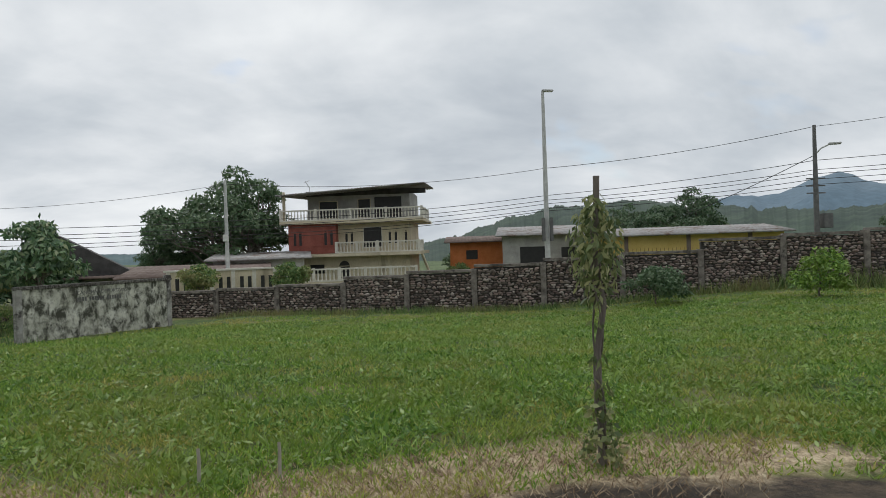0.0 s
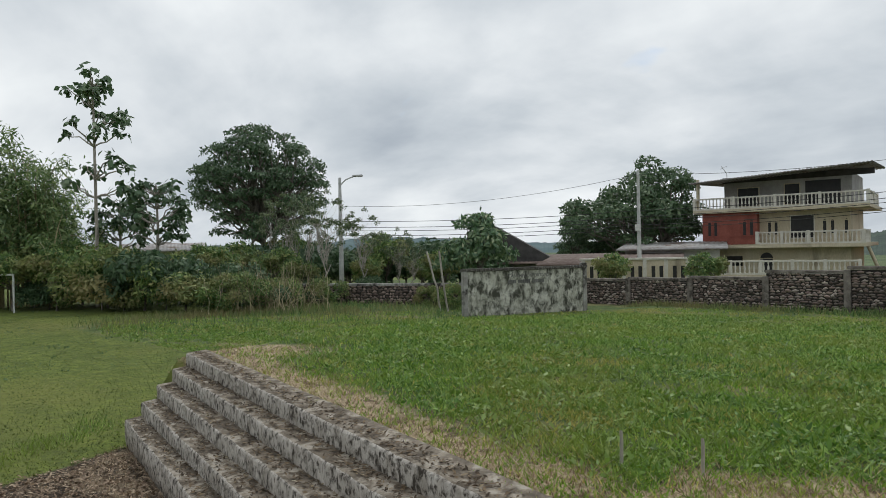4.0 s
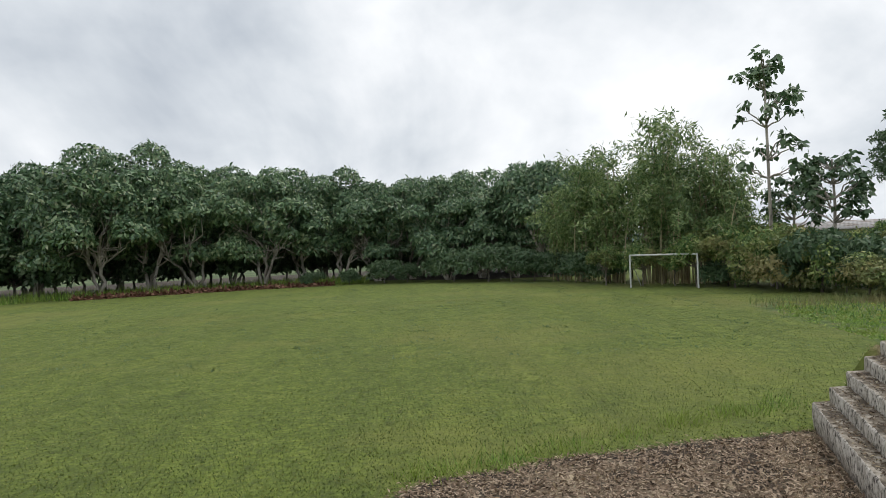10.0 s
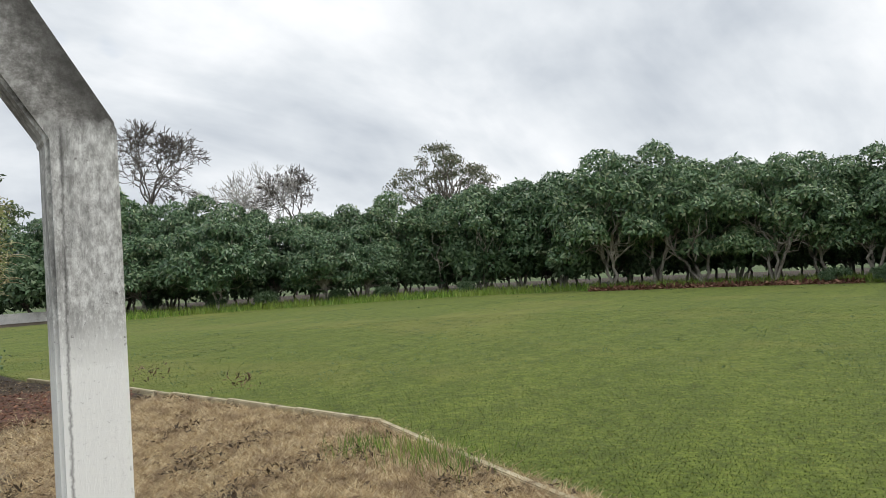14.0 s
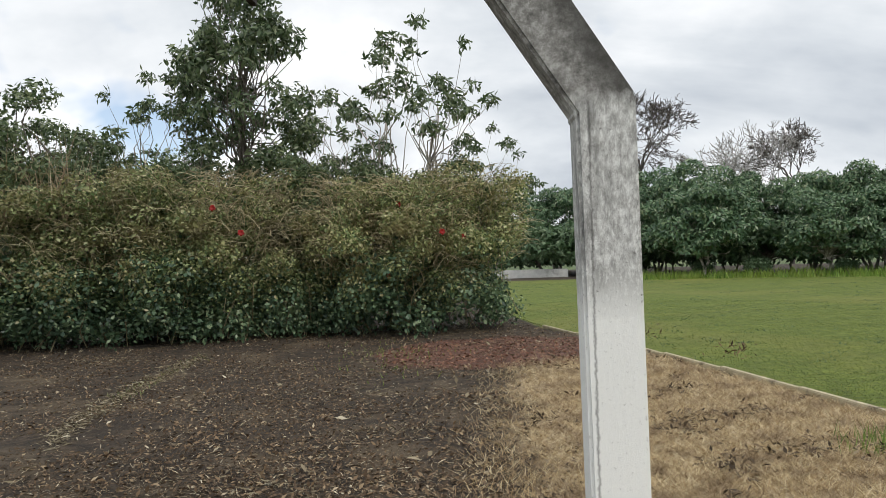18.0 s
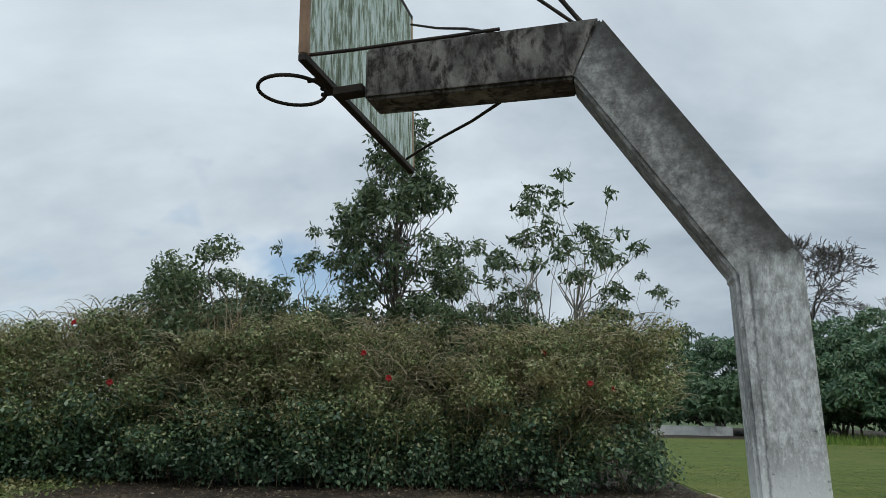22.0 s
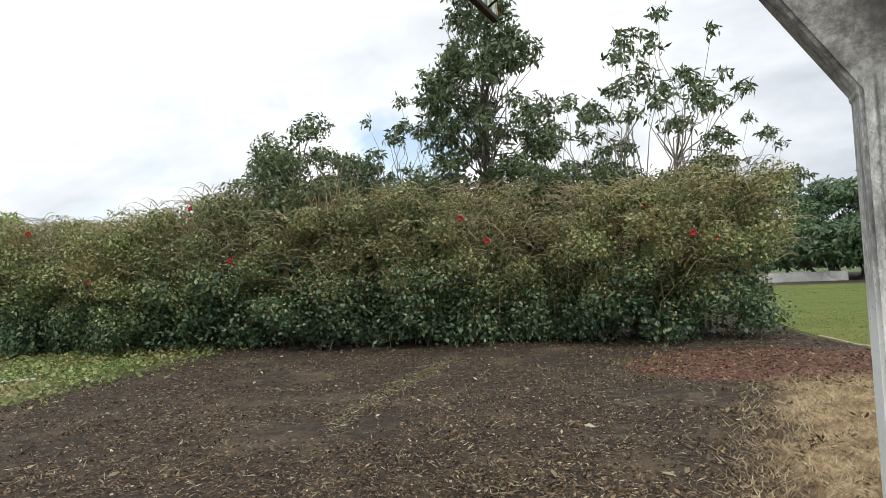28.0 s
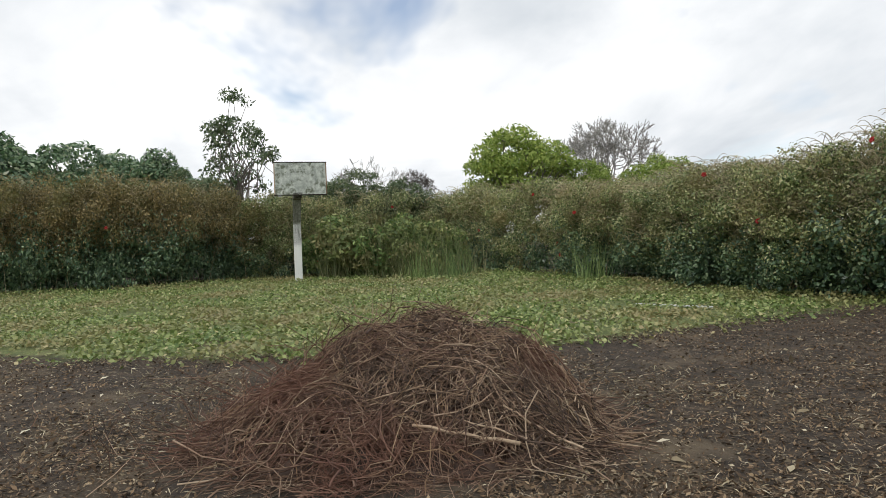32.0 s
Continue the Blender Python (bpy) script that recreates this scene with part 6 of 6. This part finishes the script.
# ---- goal on the field ----
ga, gb2 = place(73.0, 38.5), place(67.7, 37.0)
goal = thing("football_goal", Matrix.Translation(ga), "small white football goal frame without a net", "goal")
dv = gb2 - ga
part("goal_post", tubes("goal_post", [rod([(0, 0, -0.1), (0, 0, 1.82)], 0.05)], goal_mat, 8), None, goal)
part("goal_post", tubes("goal_post", [rod([(dv.x, dv.y, -0.1), (dv.x, dv.y, 1.82)], 0.05)], goal_mat, 8), None, goal)
part("crossbar", tubes("crossbar", [rod([(-0.03, 0, 1.8), (dv.x, dv.y, 1.8)], 0.05)], goal_mat, 8), None, goal)
part("back_stay", tubes("back_stay", [rod([(0, 0, 1.78), (-1.0, 0.9, 0)], 0.025)], goal_mat, 6), None, goal)

# ---- sapling post with a climber, stubs ----
sp = place(347.4, 4.95)
climber = thing("climber_on_post", Matrix.Translation(sp), "old wooden post overgrown by a climbing plant on the lawn", "plant")
ph = EYE + 4.95 * math.tan(radians(5.3)) - sp.z
part("post", tubes("post", [(bent((0, 0, -0.1), (0.02, 0, ph), 8, 0.006), [0.026, 0.025, 0.024, 0.023, 0.022, 0.022, 0.022, 0.023])], bark, 8), None, climber)
part("vine", tubes("vine", [(np.stack([0.034 * np.sin(np.linspace(0, 9 + i, 20) + i), 0.034 * np.cos(np.linspace(0, 9 + i, 20) + i), np.linspace(0, 0.84 * ph, 20)], 1), [0.008] * 20) for i in range(3)], bark, 5), None, climber)
P, D = [], []
for (z, r, n) in ((0.90, 0.10, 60), (0.85, 0.15, 130), (0.79, 0.19, 200), (0.72, 0.19, 210), (0.66, 0.16, 140), (0.59, 0.09, 40), (0.50, 0.05, 14), (0.38, 0.06, 18), (0.28, 0.08, 36)):
    p, d = shell((0, 0, z * ph), r, n, (1, 1, 0.9), -0.9, 0.2)
    P.append(p)
    D.append(d)
part("foliage", leaves("foliage", np.concatenate(P), np.concatenate(D), 0.07, climber_leaf, 0.38, 1.2), None, climber)
P, D = [], []
for (z, r, n) in ((0.19, 0.10, 60), (0.12, 0.13, 90), (0.05, 0.17, 130)):
    p, d = shell((0, 0, z * ph), r, n, (1, 1, 0.8), -0.5, 0.2)
    P.append(p)
    D.append(d)
part("low_foliage", leaves("low_foliage", np.concatenate(P), np.concatenate(D), 0.06, climber_leaf, 0.55, 0.6), None, climber)
for az in (20.2, 14.0):
    p = place(az, 5.0)
    s = thing("stake", Matrix.Translation(p) @ pose(0, 0, 0, 1.5, 1, 0), "short grey wooden stake in the dry grass", "stake", "stakes in the lawn")
    part("stake_body", tubes("stake_body", [([(0, 0, -0.1), (0.004, 0, 0.2), (0, 0, 0.26)], [0.014, 0.013, 0.011])], pale_bark, 7), None, s)

# ---- heap of cut branches ----
heap_at = Vector((5.25, -1.98, -0.02))
heap = thing("brush_heap", Matrix.Translation(heap_at), "heap of cut dry brown twigs and branches on the soil", "brush heap")


def heap_z(x, y):
    a = np.hypot((x + 0.05) / 1.5, np.where(y > -0.5, (y + 0.5) / 2.05, (y + 0.5) / 1.05))
    return 0.78 * np.clip(1 - a ** 1.35, 0, None) * (1 + 0.16 * np.sin(4 * x + 2 * y) + 0.10 * np.sin(7 * y - 3 * x))


# dark sheet added below the twigs, so the gaps between them show dark
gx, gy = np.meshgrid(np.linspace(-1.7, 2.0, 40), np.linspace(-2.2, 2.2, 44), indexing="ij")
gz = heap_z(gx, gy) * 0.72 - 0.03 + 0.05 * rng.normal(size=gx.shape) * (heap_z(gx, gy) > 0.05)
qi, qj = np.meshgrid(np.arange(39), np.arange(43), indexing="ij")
part("core", mesh_of("core", np.stack([gx, gy, gz], -1).reshape(-1, 3), np.stack([qi * 44 + qj, (qi + 1) * 44 + qj, (qi + 1) * 44 + qj + 1, qi * 44 + qj + 1], -1).reshape(-1, 4), surface("dark_core_sheet", (0.03, 0.02, 0.015), (0.09, 0.055, 0.04), 9, 0.95, 50, 0.9), True), None, heap)
heap_twig = leafy("heap_twigs", [(0.0, (0.045, 0.030, 0.024)), (0.45, (0.14, 0.088, 0.062)), (0.8, (0.27, 0.175, 0.12)), (1.0, (0.48, 0.38, 0.28))], 0.85, 0.0, patch=(0.17, 0.078, 0.055), patch_scale=0.9)
lines = []
for _ in range(6800):
    a, q = rng.uniform(0, 2 * math.pi), rng.uniform(0, 1) ** 0.55
    x0, y0 = -0.05 + 1.55 * q * math.cos(a), -0.5 + (2.15 if math.sin(a) > 0 else 1.08) * q * math.sin(a)
    t = math.atan2(y0, x0) + rng.normal(0, 1.7)
    L = rng.uniform(0.25, 0.95)
    k = np.linspace(-0.5, 0.5, 6)
    curl = rng.normal(0, 1.3)
    xs = x0 + L * k * np.cos(t + curl * k)
    ys = y0 + L * k * np.sin(t + curl * k)
    zs = heap_z(xs, ys) + rng.uniform(-0.12, 0.05) + 0.10 * rng.uniform() ** 4 + rng.normal(0, 0.16) * k + 0.10 * rng.uniform() * (0.25 - k ** 2)
    jag = rng.normal(0, 0.014, (6, 3))
    pts = np.stack([xs, ys, zs], 1) + jag
    pts[:, 2] = np.maximum(pts[:, 2], 0.005)
    lines.append((pts, np.linspace(0.0045, 0.002, 6) * rng.uniform(0.5, 1.2) * (1.0 + 0.9 * (rng.uniform() < 0.12))))
tagged(part("twig_tangle", tubes("twig_tangle", lines, heap_twig, 3), None, heap), "tangled thin brown twigs", kind="stuff")
lines = []
for _ in range(170):
    x0, y0 = rng.normal(0.3, 0.7), rng.normal(0.5, 0.9)
    z0 = float(heap_z(x0, y0))
    lines.append((bent((x0, y0, z0), (x0 + rng.normal(0, 0.25), y0 + rng.normal(0, 0.3), z0 + rng.uniform(0.1, 0.42)), 4, 0.08), [0.004, 0.0035, 0.003, 0.002]))
tagged(part("twig_fringe", tubes("twig_fringe", lines, heap_twig, 3), None, heap), kind="stuff")
for (p, q, r) in (((-1.08, 0.32), (-1.42, -0.29), 0.014), ((-1.2, 0.0), (-1.40, -0.36), 0.008), ((-1.2, -0.3), (-1.55, -0.75), 0.008), ((-0.6, 0.5), (-0.8, 0.1), 0.007)):
    part("branch", tubes("branch", [(bent((*p, float(heap_z(*p)) + 0.07), (*q, float(heap_z(*q)) + 0.06), 7, 0.015), np.linspace(r * 0.7, r, 7))], cut_wood, 7), None, heap, "pale stripped branch")

# ---- odd bits on the court ----
pa, pb_ = place(230.4, 13.3), place(224.3, 13.0)
pipe = tagged(part("white_pipe", tubes("white_pipe", [rod([(pa.x, pa.y, pa.z + 0.06), (pb_.x, pb_.y, pb_.z + 0.05)], 0.022)], goal_mat, 8), None), "thin white plastic pipe lying in the ground cover", "pipe")
bm = bmesh.new()
bmesh.ops.create_grid(bm, x_segments=6, y_segments=4, size=0.07)
for v in bm.verts:
    v.co.z += 0.02 * math.sin(v.co.x * 40) + 0.015 * math.cos(v.co.y * 50)
ob = part("paper_scrap", bm, wall_white, None, at=Matrix.Translation((4.07, -2.85, float(lie(4.07, -2.85)) + 0.035)))
ob.modifiers.new("thick", "SOLIDIFY").thickness = 0.003
tagged(ob, "crumpled white paper scrap on the soil", "litter")
lines = []
for _ in range(130):
    a, q = rng.uniform(0, 2 * math.pi), rng.uniform(0, 1) ** 0.6
    x0, y0 = -0.05 + 1.5 * q * math.cos(a), -0.5 + (2.1 if math.sin(a) > 0 else 1.15) * q * math.sin(a)
    k = np.linspace(0, 1, 9)
    t, turn_k, L = rng.uniform(0, 2 * math.pi), rng.normal(0, 0.9), rng.uniform(0.25, 0.7)
    xs, ys = x0 + L * np.cumsum(np.cos(t + turn_k * k)) / 9, y0 + L * np.cumsum(np.sin(t + turn_k * k)) / 9
    zs = np.maximum(heap_z(xs, ys) + 0.03 + rng.uniform(0.02, 0.14) * np.sin(k * math.pi), 0.008)
    pts = np.stack([xs, ys, zs], 1) + rng.normal(0, 0.012, (9, 3))
    pts[:, 2] = np.maximum(pts[:, 2], 0.006)
    lines.append((pts, np.linspace(0.004, 0.002, 9)))
loop_twig = leafy("pale_heap_twigs", [(0.0, (0.16, 0.085, 0.05)), (0.6, (0.30, 0.19, 0.11)), (1.0, (0.48, 0.37, 0.25))], 0.85, 0.0)
tagged(part("loop_tangle", tubes("loop_tangle", lines, loop_twig, 4), None, heap), kind="stuff")

# ---- grass, litter and ground cover ----
def scatter(n, az0, az1, d0, d1, power=1.0):
    """Points on the ground in a sector, thinner with distance."""
    a = np.radians(rng.uniform(az0, az1, n))
    d = d0 + (d1 - d0) * rng.uniform(0, 1, n) ** power
    x, y = -d * np.sin(a), d * np.cos(a)
    return np.stack([x, y, lie(x, y)], 1)


def keep_in(P, want, avoid=(), at=0.5):
    z = zones(P[:, 0], P[:, 1])
    ok = np.ones(len(P), dtype=bool)
    if want:
        ok &= z[want] > at
    for k in avoid:
        ok &= z[k] < 0.5
    return P[ok]


def stuff(name, mesh, label, category):
    tagged(part(name, mesh, None), label, category, kind="stuff")


P = keep_in(scatter(270000, -38, 62, 4.0, 30, 1.3), None, ("dirt", "turf", "cover"))
P = P[zones(P[:, 0], P[:, 1])["dry"] < rng.uniform(0.15, 1.25, len(P))]
worn = np.array([noise.noise((p[0] * 0.3, p[1] * 0.75, 2.5)) + 0.6 * noise.noise((p[0] * 0.9, p[1] * 2.2, 6.5)) for p in P])
P = P[worn > rng.uniform(-0.75, 0.1, len(P))]
far_k = 1 + np.hypot(P[:, 0], P[:, 1]) * 0.05
stuff("lawn_grass", blades("lawn_grass", P, 0.042, 0.013 * far_k, blade_green, 1.2), "uneven green lawn grass", "grass")
P = keep_in(scatter(260000, -38, 62, 4.0, 26, 1.15), None, ("dirt", "turf", "cover"))
P = P[zones(P[:, 0], P[:, 1])["dry"] < rng.uniform(0.02, 0.6, len(P))]
C = keep_in(scatter(6500, -38, 62, 4.2, 27, 1.0), None, ("dirt", "turf", "cover", "dry"))
C = np.repeat(C, 14, axis=0) + np.concatenate([rng.normal(0, 0.07, (len(C) * 14, 2)), np.zeros((len(C) * 14, 1))], 1)
stuff("lawn_tussocks", blades("lawn_tussocks", C, 0.085 * rng.uniform(0.5, 1.25, len(C)), 0.015 * (1 + 0.04 * np.hypot(C[:, 0], C[:, 1])), weed_leaf, 1.3), "taller tussocks of pale grass in the lawn", "grass")
gap_k = np.array([noise.noise((p[0] * 1.1, p[1] * 2.4, 4.5)) + 0.6 * noise.noise((p[0] * 3.5, p[1] * 5, 7.5)) + 0.5 * noise.noise((p[0] * 0.3, p[1] * 0.75, 2.5)) for p in P])
P = P[gap_k > rng.uniform(-0.3, 0.3, len(P))]
stuff("lawn_weeds", leaves("lawn_weeds", P + np.array((0, 0, 0.025)), np.tile((0, 0, 1.0), (len(P), 1)), 0.058 * rng.uniform(0.5, 1.4, len(P)) * (1 + 0.025 * np.hypot(P[:, 0], P[:, 1])), weed_leaf, 0.36, 0.12, 0.75), "low broad-leaved weeds in the lawn", "weeds")
P = keep_in(scatter(150000, 50, 165, 6.5, 34, 1.5), "turf")
far_k = 1 + np.hypot(P[:, 0], P[:, 1]) * 0.05
stuff("turf_grass", blades("turf_grass", P, 0.02, 0.012 * far_k, blade_turf, 0.9), "short mown turf", "grass")
# tall grass at the foot of the walls and field edge
s = rng.uniform(-15, 24, 9000)
q = 0.35 + np.abs(rng.normal(0, 0.5, 9000))
xy = foot[None] + along[None] * s[:, None] - WALL_N[None] * q[:, None]
thick_k = 0.5 + 0.9 * smooth(2, 14, s)
stuff("wall_grass", blades("wall_grass", np.stack([xy[:, 0], xy[:, 1], lie(xy[:, 0], xy[:, 1])], 1), 0.6 * thick_k * rng.uniform(0.3, 1.0, len(thick_k)), 0.04, scrub_leaf, 0.6), "tall weedy grass along the rubble wall", "grass")
P = scatter(9000, 95, 158, 55, 62)
stuff("edge_grass", blades("edge_grass", P, 0.55, 0.06, weed_leaf, 0.5), "tall grass under the mango trees", "grass")
P = scatter(5000, 98, 118, 54, 58)
stuff("fallen_leaves", leaves("fallen_leaves", P + np.array((0, 0, 0.1)), np.tile((0, 0, 1.0), (len(P), 1)), 0.3, red_litter, 0.6, 0.1, 0.8), "brown fallen leaves heaped under the mango trees", "leaf litter")
P = np.concatenate([scatter(6000, 31, 68, 22, 34, 0.55), scatter(5000, 42, 66, 29, 34)])
P = P[rng.uniform(0, 1, len(P)) < 0.15 + smooth(22, 32, np.hypot(P[:, 0], P[:, 1]))]
P = keep_in(P, None, ("turf",))
stuff("scrub_grass", blades("scrub_grass", P, 0.26, 0.035, scrub_leaf, 0.6), "rough grass before the low wall", "grass")
# weeds on the line between turf and bare slope
P = scatter(60000, 105, 182, 3.8, 12, 1.0)
P = P[zones(P[:, 0], P[:, 1])["dry"] > rng.uniform(0.1, 1.0, len(P))]
gap_k = np.array([noise.noise((p[0] * 2.2, p[1] * 2.2, 9.5)) + 0.6 * noise.noise((p[0] * 6, p[1] * 6, 1.5)) for p in P])
P = P[gap_k > rng.uniform(0.15, 0.75, len(P))]
stuff("dry_patch_litter", leaves("dry_patch_litter", P + np.array((0, 0, 0.03)), np.tile((0, 0, 1.0), (len(P), 1)), 0.06, litter, 0.35, 0.05, 0.5), "dark dead leaves among the dry grass", "leaf litter")
k = rng.uniform(0, 1, 1700)
ex = np.interp(k, [0, 0.35, 0.7, 1], [-7.7, -8.5, -9.6, -10.3]) + rng.normal(0, 0.18, 1700)
ey = np.interp(k, [0, 0.35, 0.7, 1], [-0.3, 1.6, 3.7, 5.6]) + rng.normal(0, 0.18, 1700)
stuff("edge_weeds", blades("edge_weeds", np.stack([ex, ey, lie(ex, ey)], 1), 0.085 * (0.4 + 1.5 * (np.sin(k * 40) > 0.3)) * rng.uniform(0.5, 1.2, 1700), 0.014, weed_leaf, 0.8), "weeds along the edge of the turf", "weeds")
P = scatter(230000, 105, 180, 3.6, 12, 1.0)
P = P[zones(P[:, 0], P[:, 1])["dry"] > rng.uniform(0.1, 1.0, len(P))]
stuff("dry_grass_mat", blades("dry_grass_mat", P, 0.05, 0.008, blade_mat, 2.4), "matted dead straw-coloured grass", "dry grass")
P = scatter(90000, -25, 64, 3.6, 11.5, 1.0)
P = P[zones(P[:, 0], P[:, 1])["dry"] > rng.uniform(0.1, 1.0, len(P))]
stuff("dry_edge_grass", blades("dry_edge_grass", P, 0.05, 0.009, blade_dry, 1.6), "dry grass along the top of the steps", "dry grass")
for az, d in ((138.5, 5.9), (134.0, 5.6), (131, 5.3)):
    p = place(az, d)
    n = 220
    P = np.stack([p.x + rng.normal(0, 0.16, n), p.y + rng.normal(0, 0.16, n), np.full(n, p.z)], 1)
    stuff("grass_tuft", blades("grass_tuft", P, 0.13, 0.008, weed_leaf, 0.5), "green tuft in the dry grass", "grass")
P = scatter(1100, 60, 165, 16, 56, 0.8)
P = np.repeat(P, 8, axis=0) + np.concatenate([rng.normal(0, 0.13, (8800, 2)), np.zeros((8800, 1))], 1)
P = keep_in(P, "turf")
stuff("turf_tufts", blades("turf_tufts", P, 0.045, 0.035, big_leaf, 1.0), "scattered dark weed tufts in the mown turf", "weeds")
for az, d in ((155.2, 11.0), (148.4, 9.4)):
    p = place(az, d)
    n = 46
    P = np.stack([p.x + rng.normal(0, 0.12, n), p.y + rng.normal(0, 0.12, n), np.full(n, 0.03)], 1)
    stuff("dry_weed", leaves("dry_weed", P + np.stack([0 * P[:, 0], 0 * P[:, 0], rng.uniform(0, 0.22, n)], 1), np.tile((0, 0, 1.0), (n, 1)), 0.08, litter, 0.25, -0.6), "reddish dry weed on the kerb", "weed")
P = keep_in(scatter(330000, 150, 290, 3.6, 24, 1.4), "dirt", ("cover",))
P = P[zones(P[:, 0], P[:, 1])["dry"] < rng.uniform(0.2, 0.9, len(P))]
P = P[np.hypot((P[:, 0] - 5.1) / 1.5, (P[:, 1] + 1.98) / 1.9) > 1]
lumpy = np.array([noise.noise((p[0] * 0.9, p[1] * 1.3, 0.5)) + 0.5 * noise.noise((p[0] * 3, p[1] * 3, 2.5)) for p in P])
P = P[lumpy > rng.uniform(-0.75, 0.2, len(P))]
Q = P[rng.integers(0, len(P), 60000)] + np.concatenate([rng.normal(0, 0.1, (60000, 2)), np.full((60000, 1), 0.004)], 1)
stuff("soil_straw", leaves("soil_straw", Q, np.tile((0, 0, 1.0), (len(Q), 1)), 0.042 * rng.uniform(0.5, 1.9, len(Q)), straw_bits, 0.09, 0.02, 0.25), "thin dry straws and twigs scattered on the soil", "straw")
stuff("soil_litter", leaves("soil_litter", P + np.array((0, 0, 0.008)), np.tile((0, 0, 1.0), (len(P), 1)), 0.028 * rng.uniform(0.4, 1.9, len(P)), litter, 0.42, 0.05, 0.5), "dead leaves and twigs scattered on dark soil", "leaf litter")
P = keep_in(scatter(14000, 45, 100, 5.5, 12, 1.0), "dirt")
Q = P[rng.integers(0, len(P), 34000)] + np.concatenate([rng.normal(0, 0.08, (34000, 2)), np.full((34000, 1), 0.006)], 1)
stuff("slope_straw", leaves("slope_straw", Q, np.tile((0, 0, 1.0), (len(Q), 1)), 0.065, slope_bits, 0.3, 0.03, 0.3), "brown straw and leaf bits on the bare slope", "straw")
stuff("slope_litter", leaves("slope_litter", P + np.array((0, 0, 0.01)), np.tile((0, 0, 1.0), (len(P), 1)), 0.05, litter, 0.4, 0.05, 0.5), "dead leaves on the bare slope beside the steps", "leaf litter")
P = keep_in(scatter(9000, 150, 185, 7, 13, 1.0), "red")
stuff("red_litter", leaves("red_litter", P + np.array((0, 0, 0.01)), np.tile((0, 0, 1.0), (len(P), 1)), 0.05, red_litter, 0.6, 0.05, 0.35), "reddish fallen leaves before the hedge", "leaf litter")
P = scatter(170000, 205, 290, 6, 27, 1.0)
P = P[zones(P[:, 0], P[:, 1])["cover"] > rng.uniform(0.1, 1.0, len(P)) ** 1.3]
gap_k = np.array([noise.noise((p[0] * 0.8, p[1] * 1.1, 6.5)) + 0.6 * noise.noise((p[0] * 2.6, p[1] * 3.2, 3.5)) for p in P])
P = P[gap_k > rng.uniform(-0.7, 0.2, len(P))]
stuff("ground_cover", leaves("ground_cover", P + np.stack([0 * P[:, 0], 0 * P[:, 0], rng.uniform(0.01, 0.14, len(P))], 1), np.tile((0, 0, 1.0), (len(P), 1)), 0.07, patch_leaf, 0.75, 0.15, 0.6), "low green creeping ground cover", "ground cover")
P = keep_in(scatter(5000, 162, 190, 8, 12.5), "dirt")
P = P[np.hypot((P[:, 0] + 0.9) / 0.7, (P[:, 1] + 10.3) / 1.4) < np.abs(rng.normal(0, 0.7, len(P)))]
P = P[rng.uniform(0, 1, len(P)) < 0.5]
stuff("sparse_weeds", blades("sparse_weeds", P, 0.06, 0.012, weed_leaf, 0.7), "sparse yellow-green weeds on the soil", "weeds")

# pale fallen leaves and bleached straw on the soil
P = keep_in(scatter(2600, 150, 290, 4.2, 20, 0.9), "dirt", ("cover", "dry"))
stuff("pale_leaves", leaves("pale_leaves", P + np.array((0, 0, 0.014)), np.tile((0, 0, 1.0), (len(P), 1)), 0.075 * rng.uniform(0.4, 1.5, len(P)), pale_litter, 0.36, 0.12, 0.4), "curled pale dead leaves on the soil", "leaf litter")
P = keep_in(scatter(90000, 152, 290, 4.2, 20, 1.2), "dirt", ("cover", "dry"))
pale_k = np.array([noise.noise((p[0] * 0.55, p[1] * 1.2, 8.5)) + 0.45 * noise.noise((p[0] * 2.4, p[1] * 3.4, 5.5)) for p in P])
P = P[pale_k > rng.uniform(0.08, 0.7, len(P))]
k = rng.uniform(0, 1, 2600)
a, d = np.radians(np.interp(k, [0, 0.7, 1], [201.0, 194.0, 190.5]) + rng.normal(0, 0.5, 2600)), np.interp(k, [0, 0.7, 1], [6.7, 9.4, 11.4]) + rng.normal(0, 0.2, 2600)
Q = np.stack([-d * np.sin(a), d * np.cos(a), lie(-d * np.sin(a), d * np.cos(a))], 1)
P = np.concatenate([P, Q])
stuff("bleached_straw", leaves("bleached_straw", P + np.array((0, 0, 0.01)), np.tile((0, 0, 1.0), (len(P), 1)), 0.06 * rng.uniform(0.4, 1.6, len(P)), pale_litter, 0.13, 0.06, 0.3), "wisps of bleached straw drifted over the soil", "straw")
stuff("soil_weeds", blades("soil_weeds", Q[k > 0.45][::10], 0.045, 0.011, patch_leaf, 0.7), "thin yellow-green weeds in the straw", "weeds")

# leaves lying on the treads
k = rng.integers(0, 5, 6500)
s = rng.uniform(0.1, length - 0.1, 6500)
back = rng.uniform(0.05, 0.26, 6500)
P = np.stack([STEP_A[0] + 0.035 * k + run[0] * s, STEP_A[1] - 0.268 * k + run[1] * s + back, -0.19 * k + 0.008], 1)
stuff("tread_litter", leaves("tread_litter", P, np.tile((0, 0, 1.0), (len(P), 1)), 0.05, litter, 0.35, 0.05, 0.25), "dead leaves and soil lying on the treads", "leaf litter")
